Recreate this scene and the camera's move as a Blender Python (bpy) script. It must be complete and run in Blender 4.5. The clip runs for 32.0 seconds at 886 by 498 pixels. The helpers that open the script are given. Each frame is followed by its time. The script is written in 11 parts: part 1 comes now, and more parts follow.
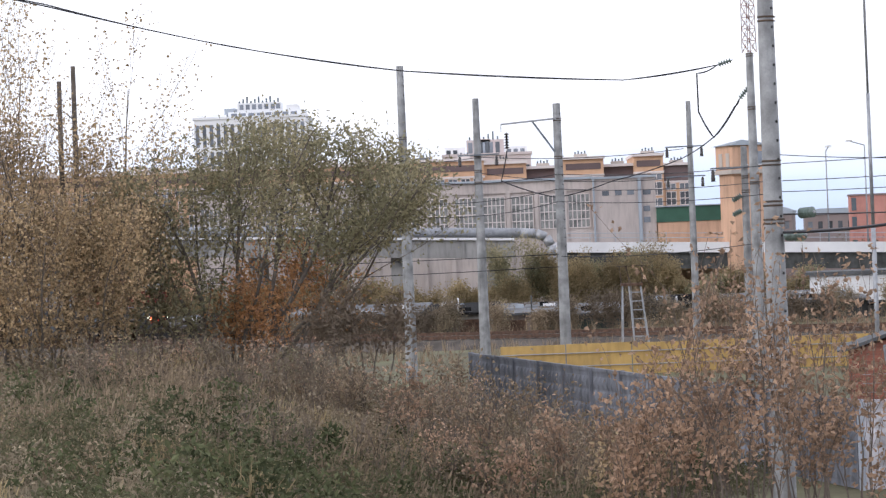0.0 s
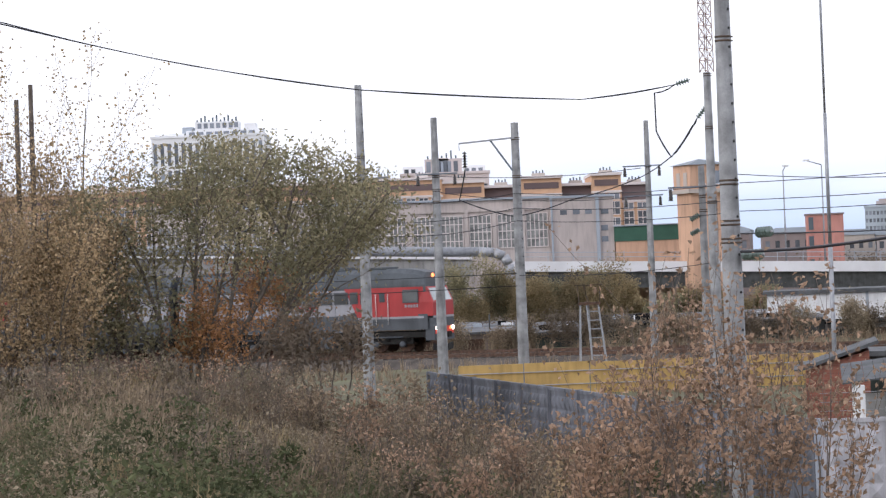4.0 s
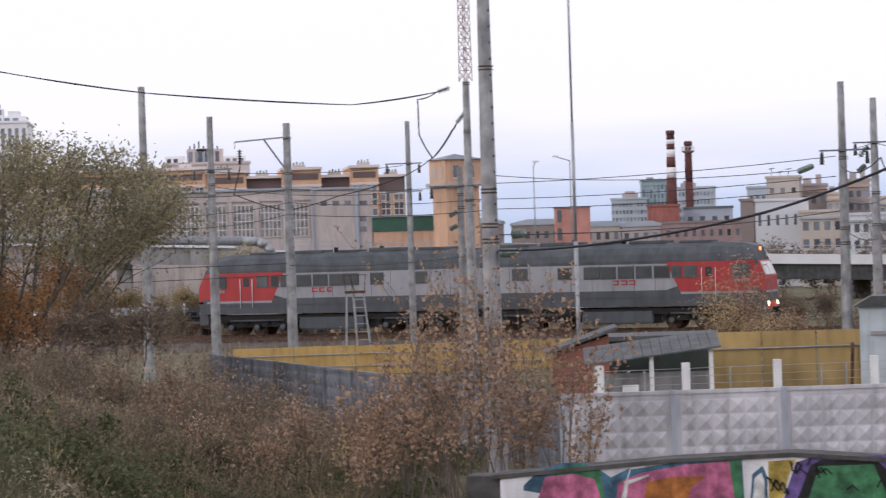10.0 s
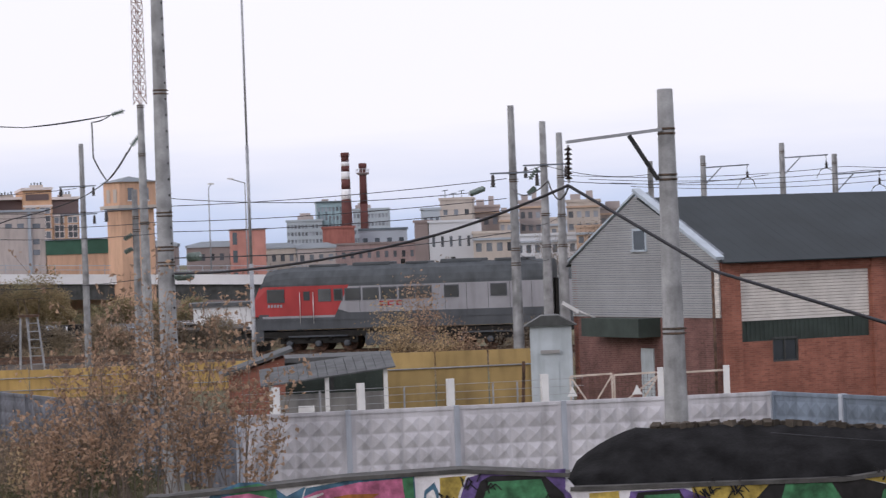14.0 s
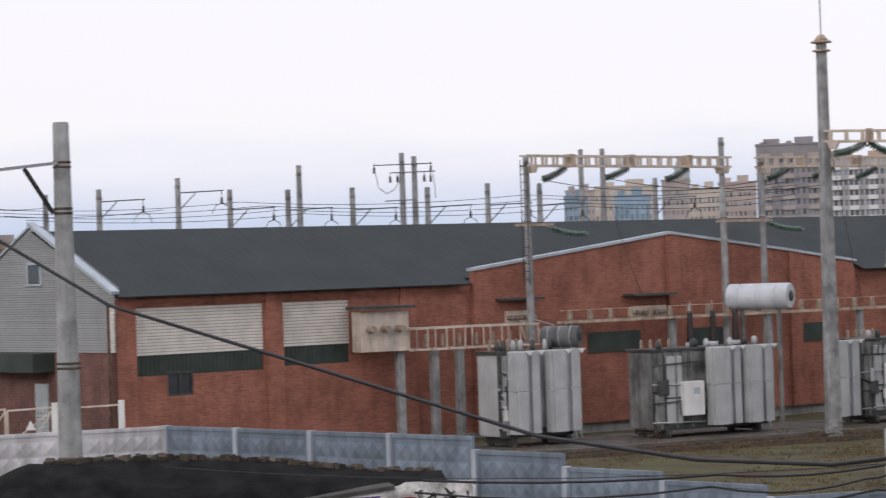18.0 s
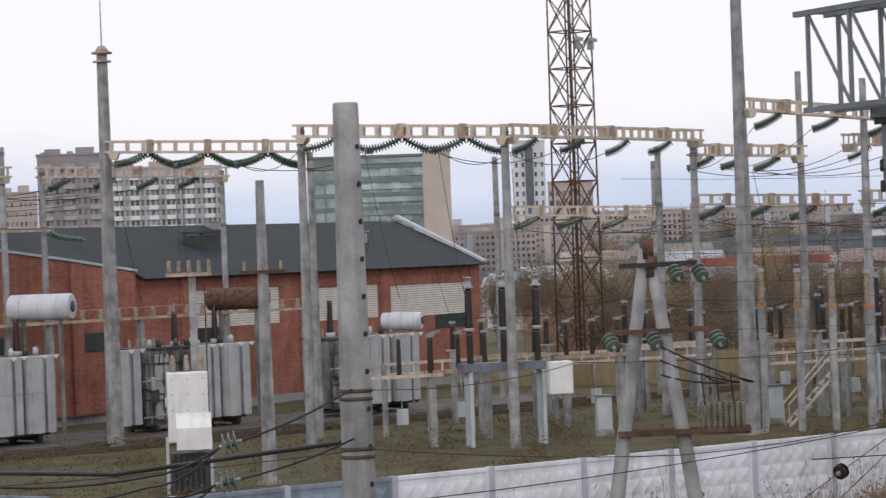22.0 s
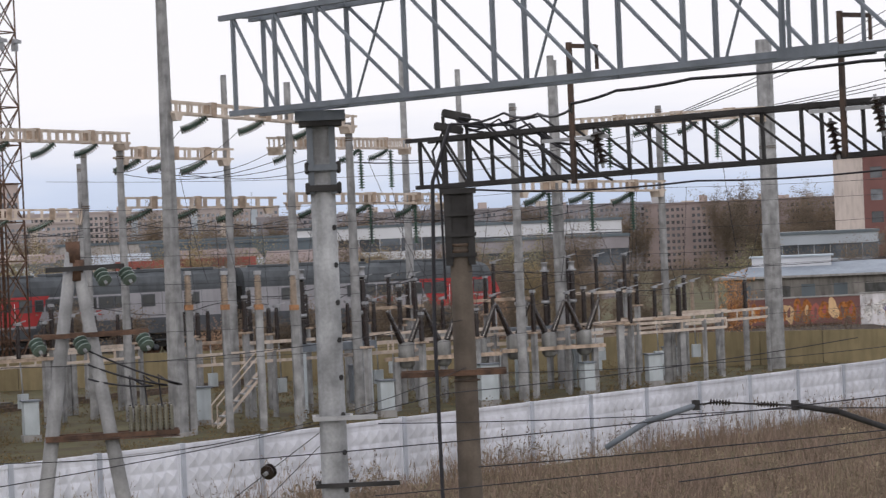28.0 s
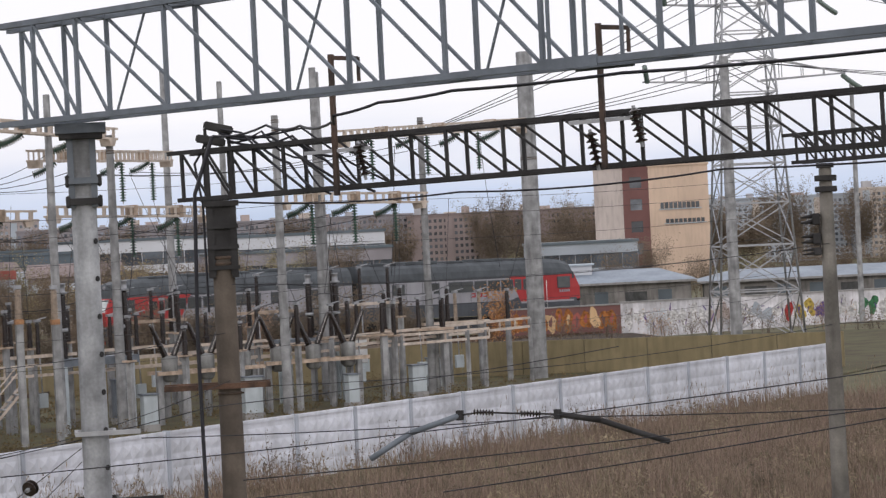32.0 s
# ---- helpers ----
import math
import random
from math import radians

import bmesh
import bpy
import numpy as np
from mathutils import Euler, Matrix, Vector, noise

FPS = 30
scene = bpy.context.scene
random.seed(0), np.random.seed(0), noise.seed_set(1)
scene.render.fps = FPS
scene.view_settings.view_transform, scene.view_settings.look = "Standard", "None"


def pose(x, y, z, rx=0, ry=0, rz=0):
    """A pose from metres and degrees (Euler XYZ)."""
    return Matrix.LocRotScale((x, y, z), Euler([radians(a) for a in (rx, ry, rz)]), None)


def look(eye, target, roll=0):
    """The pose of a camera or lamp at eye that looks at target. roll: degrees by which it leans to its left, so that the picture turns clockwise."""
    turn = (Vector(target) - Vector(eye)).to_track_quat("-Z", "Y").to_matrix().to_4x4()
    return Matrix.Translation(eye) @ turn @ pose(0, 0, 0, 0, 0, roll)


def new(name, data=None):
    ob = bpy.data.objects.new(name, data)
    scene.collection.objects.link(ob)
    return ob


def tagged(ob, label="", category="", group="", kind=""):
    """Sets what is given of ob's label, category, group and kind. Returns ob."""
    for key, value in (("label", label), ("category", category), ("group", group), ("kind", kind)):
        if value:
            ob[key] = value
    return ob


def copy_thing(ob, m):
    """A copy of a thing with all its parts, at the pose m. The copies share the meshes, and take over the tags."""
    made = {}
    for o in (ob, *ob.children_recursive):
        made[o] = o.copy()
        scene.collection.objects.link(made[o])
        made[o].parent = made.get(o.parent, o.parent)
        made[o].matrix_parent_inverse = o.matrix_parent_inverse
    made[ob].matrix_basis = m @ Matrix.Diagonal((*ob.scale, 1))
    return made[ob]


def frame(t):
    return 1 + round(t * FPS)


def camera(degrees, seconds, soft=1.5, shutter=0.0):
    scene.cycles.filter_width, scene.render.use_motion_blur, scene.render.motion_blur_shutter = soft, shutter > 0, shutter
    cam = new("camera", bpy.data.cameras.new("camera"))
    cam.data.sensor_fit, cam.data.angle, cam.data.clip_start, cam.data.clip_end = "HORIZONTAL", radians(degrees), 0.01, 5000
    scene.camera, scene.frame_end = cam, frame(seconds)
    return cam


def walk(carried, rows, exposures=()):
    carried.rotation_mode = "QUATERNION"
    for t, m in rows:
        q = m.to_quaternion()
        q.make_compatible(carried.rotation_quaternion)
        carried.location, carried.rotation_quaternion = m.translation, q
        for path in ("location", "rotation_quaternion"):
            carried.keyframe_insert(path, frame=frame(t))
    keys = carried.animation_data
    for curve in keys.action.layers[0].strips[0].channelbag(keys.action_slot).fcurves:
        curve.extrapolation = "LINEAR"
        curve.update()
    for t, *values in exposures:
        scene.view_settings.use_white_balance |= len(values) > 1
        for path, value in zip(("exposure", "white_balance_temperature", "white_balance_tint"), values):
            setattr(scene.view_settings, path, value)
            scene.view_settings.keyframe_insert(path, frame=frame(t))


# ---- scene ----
cam = camera(19.49, 32.0, soft=1.3, shutter=0.4)
# seconds, x, y, z of the eye, yaw, pitch, roll
PATH = [
    (0.0, 1.400, 10.000, 7.200, 0.782, -0.061, 2.343),
    (0.5, 1.400, 10.000, 7.200, 0.898, -0.155, 2.370),
    (1.0, 1.400, 10.000, 7.200, 0.280, -0.239, 2.494),
    (1.5, 1.400, 10.000, 7.200, 0.072, -0.209, 2.508),
    (2.0, 1.400, 10.000, 7.200, 0.008, -0.075, 2.345),
    (2.5, 1.400, 10.000, 7.200, 0.213, 0.157, 2.240),
    (3.0, 1.400, 10.000, 7.200, 0.177, 0.311, 2.267),
    (3.5, 1.400, 10.000, 7.200, 0.002, 0.281, 2.267),
    (5.5, 1.400, 10.000, 7.200, -0.482, 0.566, 2.529),
    (6.0, 1.400, 10.000, 7.200, -0.715, 0.502, 2.507),
    (6.5, 1.400, 10.000, 7.200, -1.291, 0.482, 2.309),
    (7.0, 1.400, 10.000, 7.200, -1.946, 0.402, 2.409),
    (7.5, 1.400, 10.000, 7.200, -2.277, 0.277, 2.222),
    (8.0, 1.400, 10.000, 7.200, -2.429, 0.210, 2.033),
    (8.5, 1.190, 8.500, 7.245, -3.065, 0.040, 1.890),
    (9.0, 0.840, 6.000, 7.320, -3.893, -0.091, 1.976),
    (9.5, 0.462, 3.300, 7.401, -4.406, -0.104, 1.921),
    (10.0, 0.098, 0.700, 7.479, -5.686, -0.172, 1.808),
    (10.5, 0.000, 0.000, 7.500, -6.793, -0.139, 1.918),
    (11.0, 0.000, 0.000, 7.500, -7.664, 0.044, 2.170),
    (11.5, 0.000, 0.000, 7.500, -8.691, -0.105, 2.108),
    (12.0, 0.000, 0.000, 7.500, -9.829, -0.083, 2.152),
    (12.5, 0.000, 0.000, 7.500, -10.963, -0.148, 2.111),
    (13.0, 0.000, 0.000, 7.500, -11.771, -0.101, 2.110),
    (13.5, 0.000, 0.000, 7.500, -12.172, -0.001, 2.075),
    (15.5, 0.000, 0.000, 7.500, -16.986, -0.021, 2.129),
    (16.0, 0.000, 0.000, 7.500, -18.610, -0.096, 1.943),
    (16.5, 0.000, 0.000, 7.500, -20.468, 0.218, 1.859),
    (17.0, 0.000, 0.000, 7.500, -22.957, 0.599, 1.805),
    (17.5, 0.000, 0.000, 7.500, -24.346, 0.553, 1.861),
    (18.0, 0.000, 0.000, 7.500, -26.257, 0.372, 1.856),
    (18.5, 0.000, 0.000, 7.500, -27.873, 0.405, 2.039),
    (19.0, 0.000, 0.000, 7.500, -29.885, 0.494, 2.214),
    (19.5, 0.000, 0.000, 7.500, -31.842, 0.513, 2.179),
    (20.0, 0.000, 0.000, 7.500, -34.436, 0.416, 1.969),
    (20.5, 0.000, 0.000, 7.500, -37.378, 0.354, 1.892),
    (21.0, 0.000, 0.000, 7.500, -39.665, 0.233, 2.035),
    (21.5, 0.000, 0.000, 7.500, -41.104, 0.141, 2.161),
    (22.0, 0.000, 0.000, 7.500, -42.127, 0.055, 2.102),
    (22.5, 0.000, 0.000, 7.500, -42.907, 0.064, 2.293),
    (23.0, 0.000, 0.000, 7.500, -43.348, -0.027, 2.608),
    (23.5, 0.000, 0.000, 7.500, -44.400, -0.059, 2.707),
    (24.0, 0.000, 0.000, 7.500, -45.665, -0.206, 2.502),
    (24.5, 0.000, 0.000, 7.500, -46.994, -0.431, 2.300),
    (25.0, 0.000, 0.000, 7.500, -48.955, -0.619, 2.287),
    (25.5, 0.000, 0.000, 7.500, -50.144, -0.678, 2.280),
    (26.0, 0.000, 0.000, 7.500, -51.184, -0.647, 2.217),
    (26.5, 0.000, 0.000, 7.500, -52.195, -0.566, 2.127),
    (28.5, 0.000, 0.000, 7.500, -55.501, -0.252, 2.406),
    (29.0, 0.000, 0.000, 7.500, -56.082, -0.069, 2.248),
    (29.5, 0.000, 0.000, 7.500, -56.613, 0.035, 2.413),
    (30.0, 0.000, 0.000, 7.500, -57.324, 0.046, 2.681),
    (30.5, 0.000, 0.000, 7.500, -58.143, -0.156, 2.844),
    (31.0, 0.000, 0.000, 7.500, -58.949, -0.275, 2.782),
    (31.5, 0.000, 0.000, 7.500, -59.632, -0.378, 2.675),
    (32.0, 0.000, 0.000, 7.500, -60.073, -0.359, 2.824),
]
walk(cam, [(t, pose(x, y, z, 90 + pitch, roll, yaw)) for t, x, y, z, yaw, pitch, roll in PATH], [(0.0, 0.40, 6200, 10), (3.5, 0.36, 6200, 10), (6.5, 0.12, 6380, 13), (9.0, 0.06, 6400, 14), (12.5, 0.02, 6330, 14), (17.0, -0.04, 6560, 11), (21.0, -0.03, 6600, 10), (32.0, 0.0, 6600, 10)])

# ---- light: an overcast autumn evening ----
world = bpy.data.worlds.new("overcast_sky")
scene.world = world
world.use_nodes = True
wn, wl = world.node_tree.nodes, world.node_tree.links
wn.clear()
w_out = wn.new("ShaderNodeOutputWorld")
w_bg = wn.new("ShaderNodeBackground")
w_sky = wn.new("ShaderNodeTexSky")
w_sky.sky_type, w_sky.sun_disc, w_sky.sun_elevation, w_sky.sun_rotation = "NISHITA", False, radians(14), radians(250)
w_gain = wn.new("ShaderNodeVectorMath")
w_gain.operation = "SCALE"
w_gain.inputs[3].default_value = 0.10
w_co = wn.new("ShaderNodeTexCoord")
w_sep = wn.new("ShaderNodeSeparateXYZ")
w_map = wn.new("ShaderNodeMapping")
w_map.inputs["Scale"].default_value = (5, 5, 34)
w_noise = wn.new("ShaderNodeTexNoise")
w_noise.inputs["Scale"].default_value, w_noise.inputs["Detail"].default_value = 1.6, 4
w_wob = wn.new("ShaderNodeMath")
w_wob.operation, w_wob.inputs[1].default_value, w_wob.inputs[2].default_value = "MULTIPLY_ADD", 0.035, -0.018
w_add = wn.new("ShaderNodeMath")
w_add.operation = "ADD"
w_ramp = wn.new("ShaderNodeValToRGB")
for i, (at, c) in enumerate([(0.0, (0.52, 0.62, 0.83)), (0.016, (0.64, 0.73, 0.94)), (0.032, (0.83, 0.86, 1.0)), (0.052, (1.01, 1.0, 1.07)), (0.35, (1.06, 1.05, 1.13))]):
    e = w_ramp.color_ramp.elements[i] if i < 2 else w_ramp.color_ramp.elements.new(at)
    e.position, e.color = at, (*c, 1)
w_mix = wn.new("ShaderNodeMix")
w_mix.data_type = "RGBA"
w_mix.inputs[0].default_value = 0.93
wl.new(w_co.outputs["Generated"], w_sep.inputs[0])
wl.new(w_co.outputs["Generated"], w_map.inputs[0])
wl.new(w_map.outputs[0], w_noise.inputs["Vector"])
wl.new(w_noise.outputs[0], w_wob.inputs[0])
wl.new(w_sep.outputs[2], w_add.inputs[0])
wl.new(w_wob.outputs[0], w_add.inputs[1])
wl.new(w_add.outputs[0], w_ramp.inputs[0])
wl.new(w_sky.outputs[0], w_gain.inputs[0])
wl.new(w_gain.outputs[0], w_mix.inputs[6])
wl.new(w_ramp.outputs[0], w_mix.inputs[7])
wl.new(w_mix.outputs[2], w_bg.inputs[0])
w_bg.inputs[1].default_value = 1.0
wl.new(w_bg.outputs[0], w_out.inputs[0])

sun = new("sun", bpy.data.lights.new("sun", "SUN"))
sun.data.energy, sun.data.angle, sun.data.color = 0.65, radians(14), (1.0, 0.93, 0.86)
sun.matrix_world = look((0, 0, 60), (60, 40, 34))


# ---- materials ----
def mat(name, color, rough=0.8, metal=0.0, vary=0.25, scale=3.0, bump=0.15, tint=None, fine=40.0, island=0.0, rnd=0.0, stain=0.0, spec=0.3):
    """A weathered surface: base colour broken by two scales of noise, streaks of dirt and a fine relief."""
    m = bpy.data.materials.new(name)
    m.use_nodes = True
    n, l = m.node_tree.nodes, m.node_tree.links
    b = n["Principled BSDF"]
    b.inputs["Roughness"].default_value, b.inputs["Metallic"].default_value = rough, metal
    b.inputs["Specular IOR Level"].default_value = spec
    co = n.new("ShaderNodeNewGeometry")
    big = n.new("ShaderNodeTexNoise")
    big.inputs["Scale"].default_value, big.inputs["Detail"].default_value = scale, 5
    small = n.new("ShaderNodeTexNoise")
    small.inputs["Scale"].default_value, small.inputs["Detail"].default_value = fine, 3
    l.new(co.outputs["Position"], big.inputs["Vector"])
    l.new(co.outputs["Position"], small.inputs["Vector"])
    dark = tuple(c * (1 - vary) for c in color)
    light = tint if tint else tuple(min(1, c * (1 + vary)) for c in color)
    ramp = n.new("ShaderNodeValToRGB")
    ramp.color_ramp.elements[0].position, ramp.color_ramp.elements[0].color = 0.32, (*dark, 1)
    ramp.color_ramp.elements[1].position, ramp.color_ramp.elements[1].color = 0.68, (*light, 1)
    l.new(big.outputs[0], ramp.inputs[0])
    hsv = n.new("ShaderNodeHueSaturation")
    l.new(ramp.outputs[0], hsv.inputs["Color"])
    val = n.new("ShaderNodeMath")
    val.operation, val.inputs[1].default_value, val.inputs[2].default_value = "MULTIPLY_ADD", vary * 1.2, 1 - vary * 0.6
    l.new(small.outputs[0], val.inputs[0])
    last = val.outputs[0]
    for amount, source in ((island, "island"), (rnd, "object")):
        if amount:
            if source == "island":
                r = co.outputs["Random Per Island"]
            else:
                r = n.new("ShaderNodeObjectInfo").outputs["Random"]
            k = n.new("ShaderNodeMath")
            k.operation, k.inputs[1].default_value, k.inputs[2].default_value = "MULTIPLY_ADD", 2 * amount, 1 - amount
            l.new(r, k.inputs[0])
            k2 = n.new("ShaderNodeMath")
            k2.operation = "MULTIPLY"
            l.new(last, k2.inputs[0])
            l.new(k.outputs[0], k2.inputs[1])
            last = k2.outputs[0]
    if stain:
        st = n.new("ShaderNodeTexNoise")
        st.inputs["Scale"].default_value, st.inputs["Detail"].default_value = 1.0, 4
        mp = n.new("ShaderNodeMapping")
        mp.inputs["Scale"].default_value = (3.5, 3.5, 0.5)
        l.new(co.outputs["Position"], mp.inputs[0])
        l.new(mp.outputs[0], st.inputs["Vector"])
        sr = n.new("ShaderNodeMapRange")
        sr.inputs[1].default_value, sr.inputs[2].default_value = 0.45, 0.75
        sr.inputs[3].default_value, sr.inputs[4].default_value = 1.0, 1 - stain
        l.new(st.outputs[0], sr.inputs[0])
        k2 = n.new("ShaderNodeMath")
        k2.operation = "MULTIPLY"
        l.new(last, k2.inputs[0])
        l.new(sr.outputs[0], k2.inputs[1])
        last = k2.outputs[0]
    l.new(last, hsv.inputs["Value"])
    l.new(hsv.outputs[0], b.inputs["Base Color"])
    if bump:
        bp = n.new("ShaderNodeBump")
        bp.inputs["Strength"].default_value, bp.inputs["Distance"].default_value = bump, 0.02
        l.new(small.outputs[0], bp.inputs["Height"])
        l.new(bp.outputs[0], b.inputs["Normal"])
    return m


def glow(name, color, power):
    m = bpy.data.materials.new(name)
    m.use_nodes = True
    b = m.node_tree.nodes["Principled BSDF"]
    b.inputs["Base Color"].default_value = (*color, 1)
    b.inputs["Emission Color"].default_value, b.inputs["Emission Strength"].default_value = (*color, 1), power
    return m


CONC = mat("pole_concrete", (0.288, 0.292, 0.298), 0.9, vary=0.3, scale=2.2, fine=26, stain=0.45, rnd=0.08)
CONC_P = mat("pale_column_concrete", (0.32, 0.33, 0.345), 0.85, vary=0.45, scale=1.6, fine=26, stain=0.6)
CONC_G = mat("grimy_grey_concrete", (0.19, 0.178, 0.16), 0.9, vary=0.35, scale=2, fine=30, stain=0.45)
CONC_D = mat("sooty_concrete", (0.115, 0.095, 0.078), 0.9, vary=0.3, scale=2, fine=30, stain=0.4)
CONC_F = mat("white_fence_concrete", (0.62, 0.64, 0.70), 0.85, vary=0.14, scale=0.9, fine=25, stain=0.22, rnd=0.06)
CONC_W = mat("weathered_fence_concrete", (0.54, 0.53, 0.565), 0.85, vary=0.18, scale=0.9, fine=25, stain=0.35, rnd=0.08)
CONC_B = mat("blue_fence_concrete", (0.185, 0.227, 0.286), 0.85, vary=0.2, scale=0.9, fine=25, stain=0.35, rnd=0.08)
# fence concrete with the bluish shadow put into its base colour
CONC_SHADE = mat("shade_blue_fence_concrete", (0.175, 0.185, 0.215), 0.9, vary=0.3, scale=0.7, fine=18, stain=0.5, rnd=0.12)
STEEL_G = mat("grey_painted_steel", (0.155, 0.178, 0.208), 0.55, vary=0.2, scale=2, bump=0.05, stain=0.2)
STEEL_D = mat("sooty_steel", (0.030, 0.029, 0.030), 0.65, vary=0.35, scale=3, bump=0.1)
STEEL_Z = mat("galvanised_steel", (0.33, 0.34, 0.36), 0.45, 0.4, vary=0.15, scale=4, bump=0.05)
RUST = mat("rusty_steel", (0.085, 0.055, 0.043), 0.85, vary=0.4, scale=5, tint=(0.15, 0.088, 0.06))
BAND = mat("rusty_band_steel", (0.075, 0.062, 0.055), 0.8, vary=0.35, scale=5, tint=(0.13, 0.09, 0.065))
CREAM = mat("cream_painted_steel", (0.58, 0.48, 0.40), 0.7, vary=0.15, scale=2.5, bump=0.05, stain=0.35, tint=(0.64, 0.565, 0.50))
PEACH = mat("weathered_cream_steel", (0.44, 0.345, 0.27), 0.75, vary=0.3, scale=3.5, bump=0.05, stain=0.5)
GLASS_INS = mat("green_glass_insulator", (0.066, 0.115, 0.092), 0.2, vary=0.3, scale=6, bump=0, spec=0.8)
GLASS_L = mat("pale_green_glass_insulator", (0.125, 0.17, 0.15), 0.08, vary=0.3, scale=6, bump=0, spec=0.8)
BROWN_INS = mat("brown_porcelain", (0.022, 0.015, 0.014), 0.2, vary=0.3, scale=6, bump=0, spec=0.7)
GREY_INS = mat("grey_porcelain", (0.30, 0.24, 0.19), 0.35, vary=0.3, scale=5, bump=0)
WIRE = mat("dark_wire", (0.035, 0.035, 0.042), 0.6, 0.3, vary=0.2, scale=2, bump=0)


def coursed(m, mortar, amount=0.55, width=0.26, height=0.077):
    """Lay courses of bricks over a wall material, along its own x and z."""
    n, l = m.node_tree.nodes, m.node_tree.links
    b = n["Principled BSDF"]
    co, sp, cb, ad = n.new("ShaderNodeTexCoord"), n.new("ShaderNodeSeparateXYZ"), n.new("ShaderNodeCombineXYZ"), n.new("ShaderNodeMath")
    l.new(co.outputs["Object"], sp.inputs[0])
    l.new(sp.outputs[0], ad.inputs[0])
    l.new(sp.outputs[1], ad.inputs[1])
    l.new(ad.outputs[0], cb.inputs[0])
    l.new(sp.outputs[2], cb.inputs[1])
    br = n.new("ShaderNodeTexBrick")
    br.inputs["Scale"].default_value, br.inputs["Mortar Size"].default_value, br.inputs["Mortar Smooth"].default_value = 1.0, 0.009, 0.2
    br.inputs["Brick Width"].default_value, br.inputs["Row Height"].default_value = width, height
    br.inputs["Color1"].default_value, br.inputs["Color2"].default_value = (1.15, 1.15, 1.15, 1), (0.72, 0.72, 0.74, 1)
    br.inputs["Mortar"].default_value = (*mortar, 1)
    l.new(cb.outputs[0], br.inputs["Vector"])
    mx = n.new("ShaderNodeMix")
    mx.data_type, mx.blend_type = "RGBA", "MULTIPLY"
    mx.inputs[0].default_value = amount
    l.new(b.inputs["Base Color"].links[0].from_socket, mx.inputs[6])
    l.new(br.outputs["Color"], mx.inputs[7])
    l.new(mx.outputs[2], b.inputs["Base Color"])
    return m


BRICK = coursed(mat("red_brick", (0.315, 0.122, 0.086), 0.9, vary=0.2, scale=0.8, fine=18, stain=0.2, bump=0.2), (0.95, 1.3, 1.4), 0.8)
BRICK_G = coursed(mat("dark_purple_brick", (0.175, 0.088, 0.078), 0.9, vary=0.25, scale=0.9, fine=18, stain=0.25, bump=0.2), (1.3, 1.6, 1.6), 0.8)
WBRICK = mat("white_brick", (0.74, 0.70, 0.66), 0.85, vary=0.1, scale=2, fine=20, island=0.14)
WMORT = mat("pale_mortar", (0.36, 0.32, 0.28), 0.95, vary=0.2, scale=3)
SIDING = mat("grey_siding", (0.385, 0.395, 0.41), 0.6, vary=0.07, scale=0.7, bump=0.03, stain=0.05, island=0.07)
ROOF = mat("dark_green_roof_sheet", (0.029, 0.037, 0.042), 0.75, spec=0.3, vary=0.15, scale=0.5, bump=0.04, island=0.02)
GREEN_P = mat("dark_green_panel", (0.045, 0.060, 0.053), 0.6, vary=0.2, scale=1.5, bump=0.05)
TRIM = mat("pale_blue_trim", (0.42, 0.48, 0.54), 0.5, vary=0.1, scale=2, bump=0.03)
TGREY = mat("transformer_grey", (0.43, 0.445, 0.46), 0.45, vary=0.12, scale=1.2, bump=0.04, stain=0.12)
TDARK = mat("oily_dark_steel", (0.065, 0.068, 0.068), 0.5, vary=0.35, scale=2, stain=0.3)
WHITE_P = mat("white_painted_steel", (0.74, 0.74, 0.74), 0.5, vary=0.08, scale=1.5, bump=0.04, stain=0.15)
LGREY = mat("light_grey_paint", (0.45, 0.50, 0.53), 0.55, vary=0.1, scale=1.5, bump=0.04, stain=0.2)
YELLOW = mat("ochre_wall_paint", (0.50, 0.335, 0.125), 0.85, vary=0.15, scale=0.7, stain=0.25)
YELLOW2 = mat("ochre_fence_sheet", (0.43, 0.30, 0.125), 0.75, vary=0.15, scale=0.9, stain=0.25, rnd=0.12)
SHEET = mat("weathered_sheet_metal", (0.095, 0.10, 0.105), 0.75, 0.0, vary=0.3, scale=2, island=0.15)
TAR = mat("black_roof_felt", (0.014, 0.014, 0.015), 0.95, vary=0.5, scale=2.5, fine=22, bump=0.5, spec=0.12)
TARW = mat("tar_smeared_coping", (0.07, 0.068, 0.066), 0.9, vary=0.4, scale=3, fine=14, bump=0.4)
GLASS_D = mat("dark_window_glass", (0.05, 0.06, 0.07), 0.08, vary=0.3, scale=0.3, bump=0, spec=0.9, rnd=0.4)
FAR_W = mat("white_panel_facade", (0.58, 0.60, 0.64), 0.8, vary=0.07, scale=0.2, bump=0)
FAR_C = mat("cream_render_facade", (0.50, 0.445, 0.40), 0.9, vary=0.1, scale=0.15, bump=0, stain=0.1)
# orange dulled towards grey: distance haze is put into the colour
FAR_O = mat("orange_brick_facade", (0.47, 0.345, 0.265), 0.9, vary=0.1, scale=0.3, bump=0)
FAR_B = mat("brown_brick_facade", (0.25, 0.205, 0.20), 0.9, vary=0.12, scale=0.3, bump=0)
FAR_P = mat("pink_panel_facade", (0.42, 0.355, 0.335), 0.9, vary=0.1, scale=0.2, bump=0)
# bluish cast of this grey carries painted haze
FAR_G = mat("grey_panel_facade", (0.36, 0.40, 0.45), 0.9, vary=0.12, scale=0.2, bump=0)
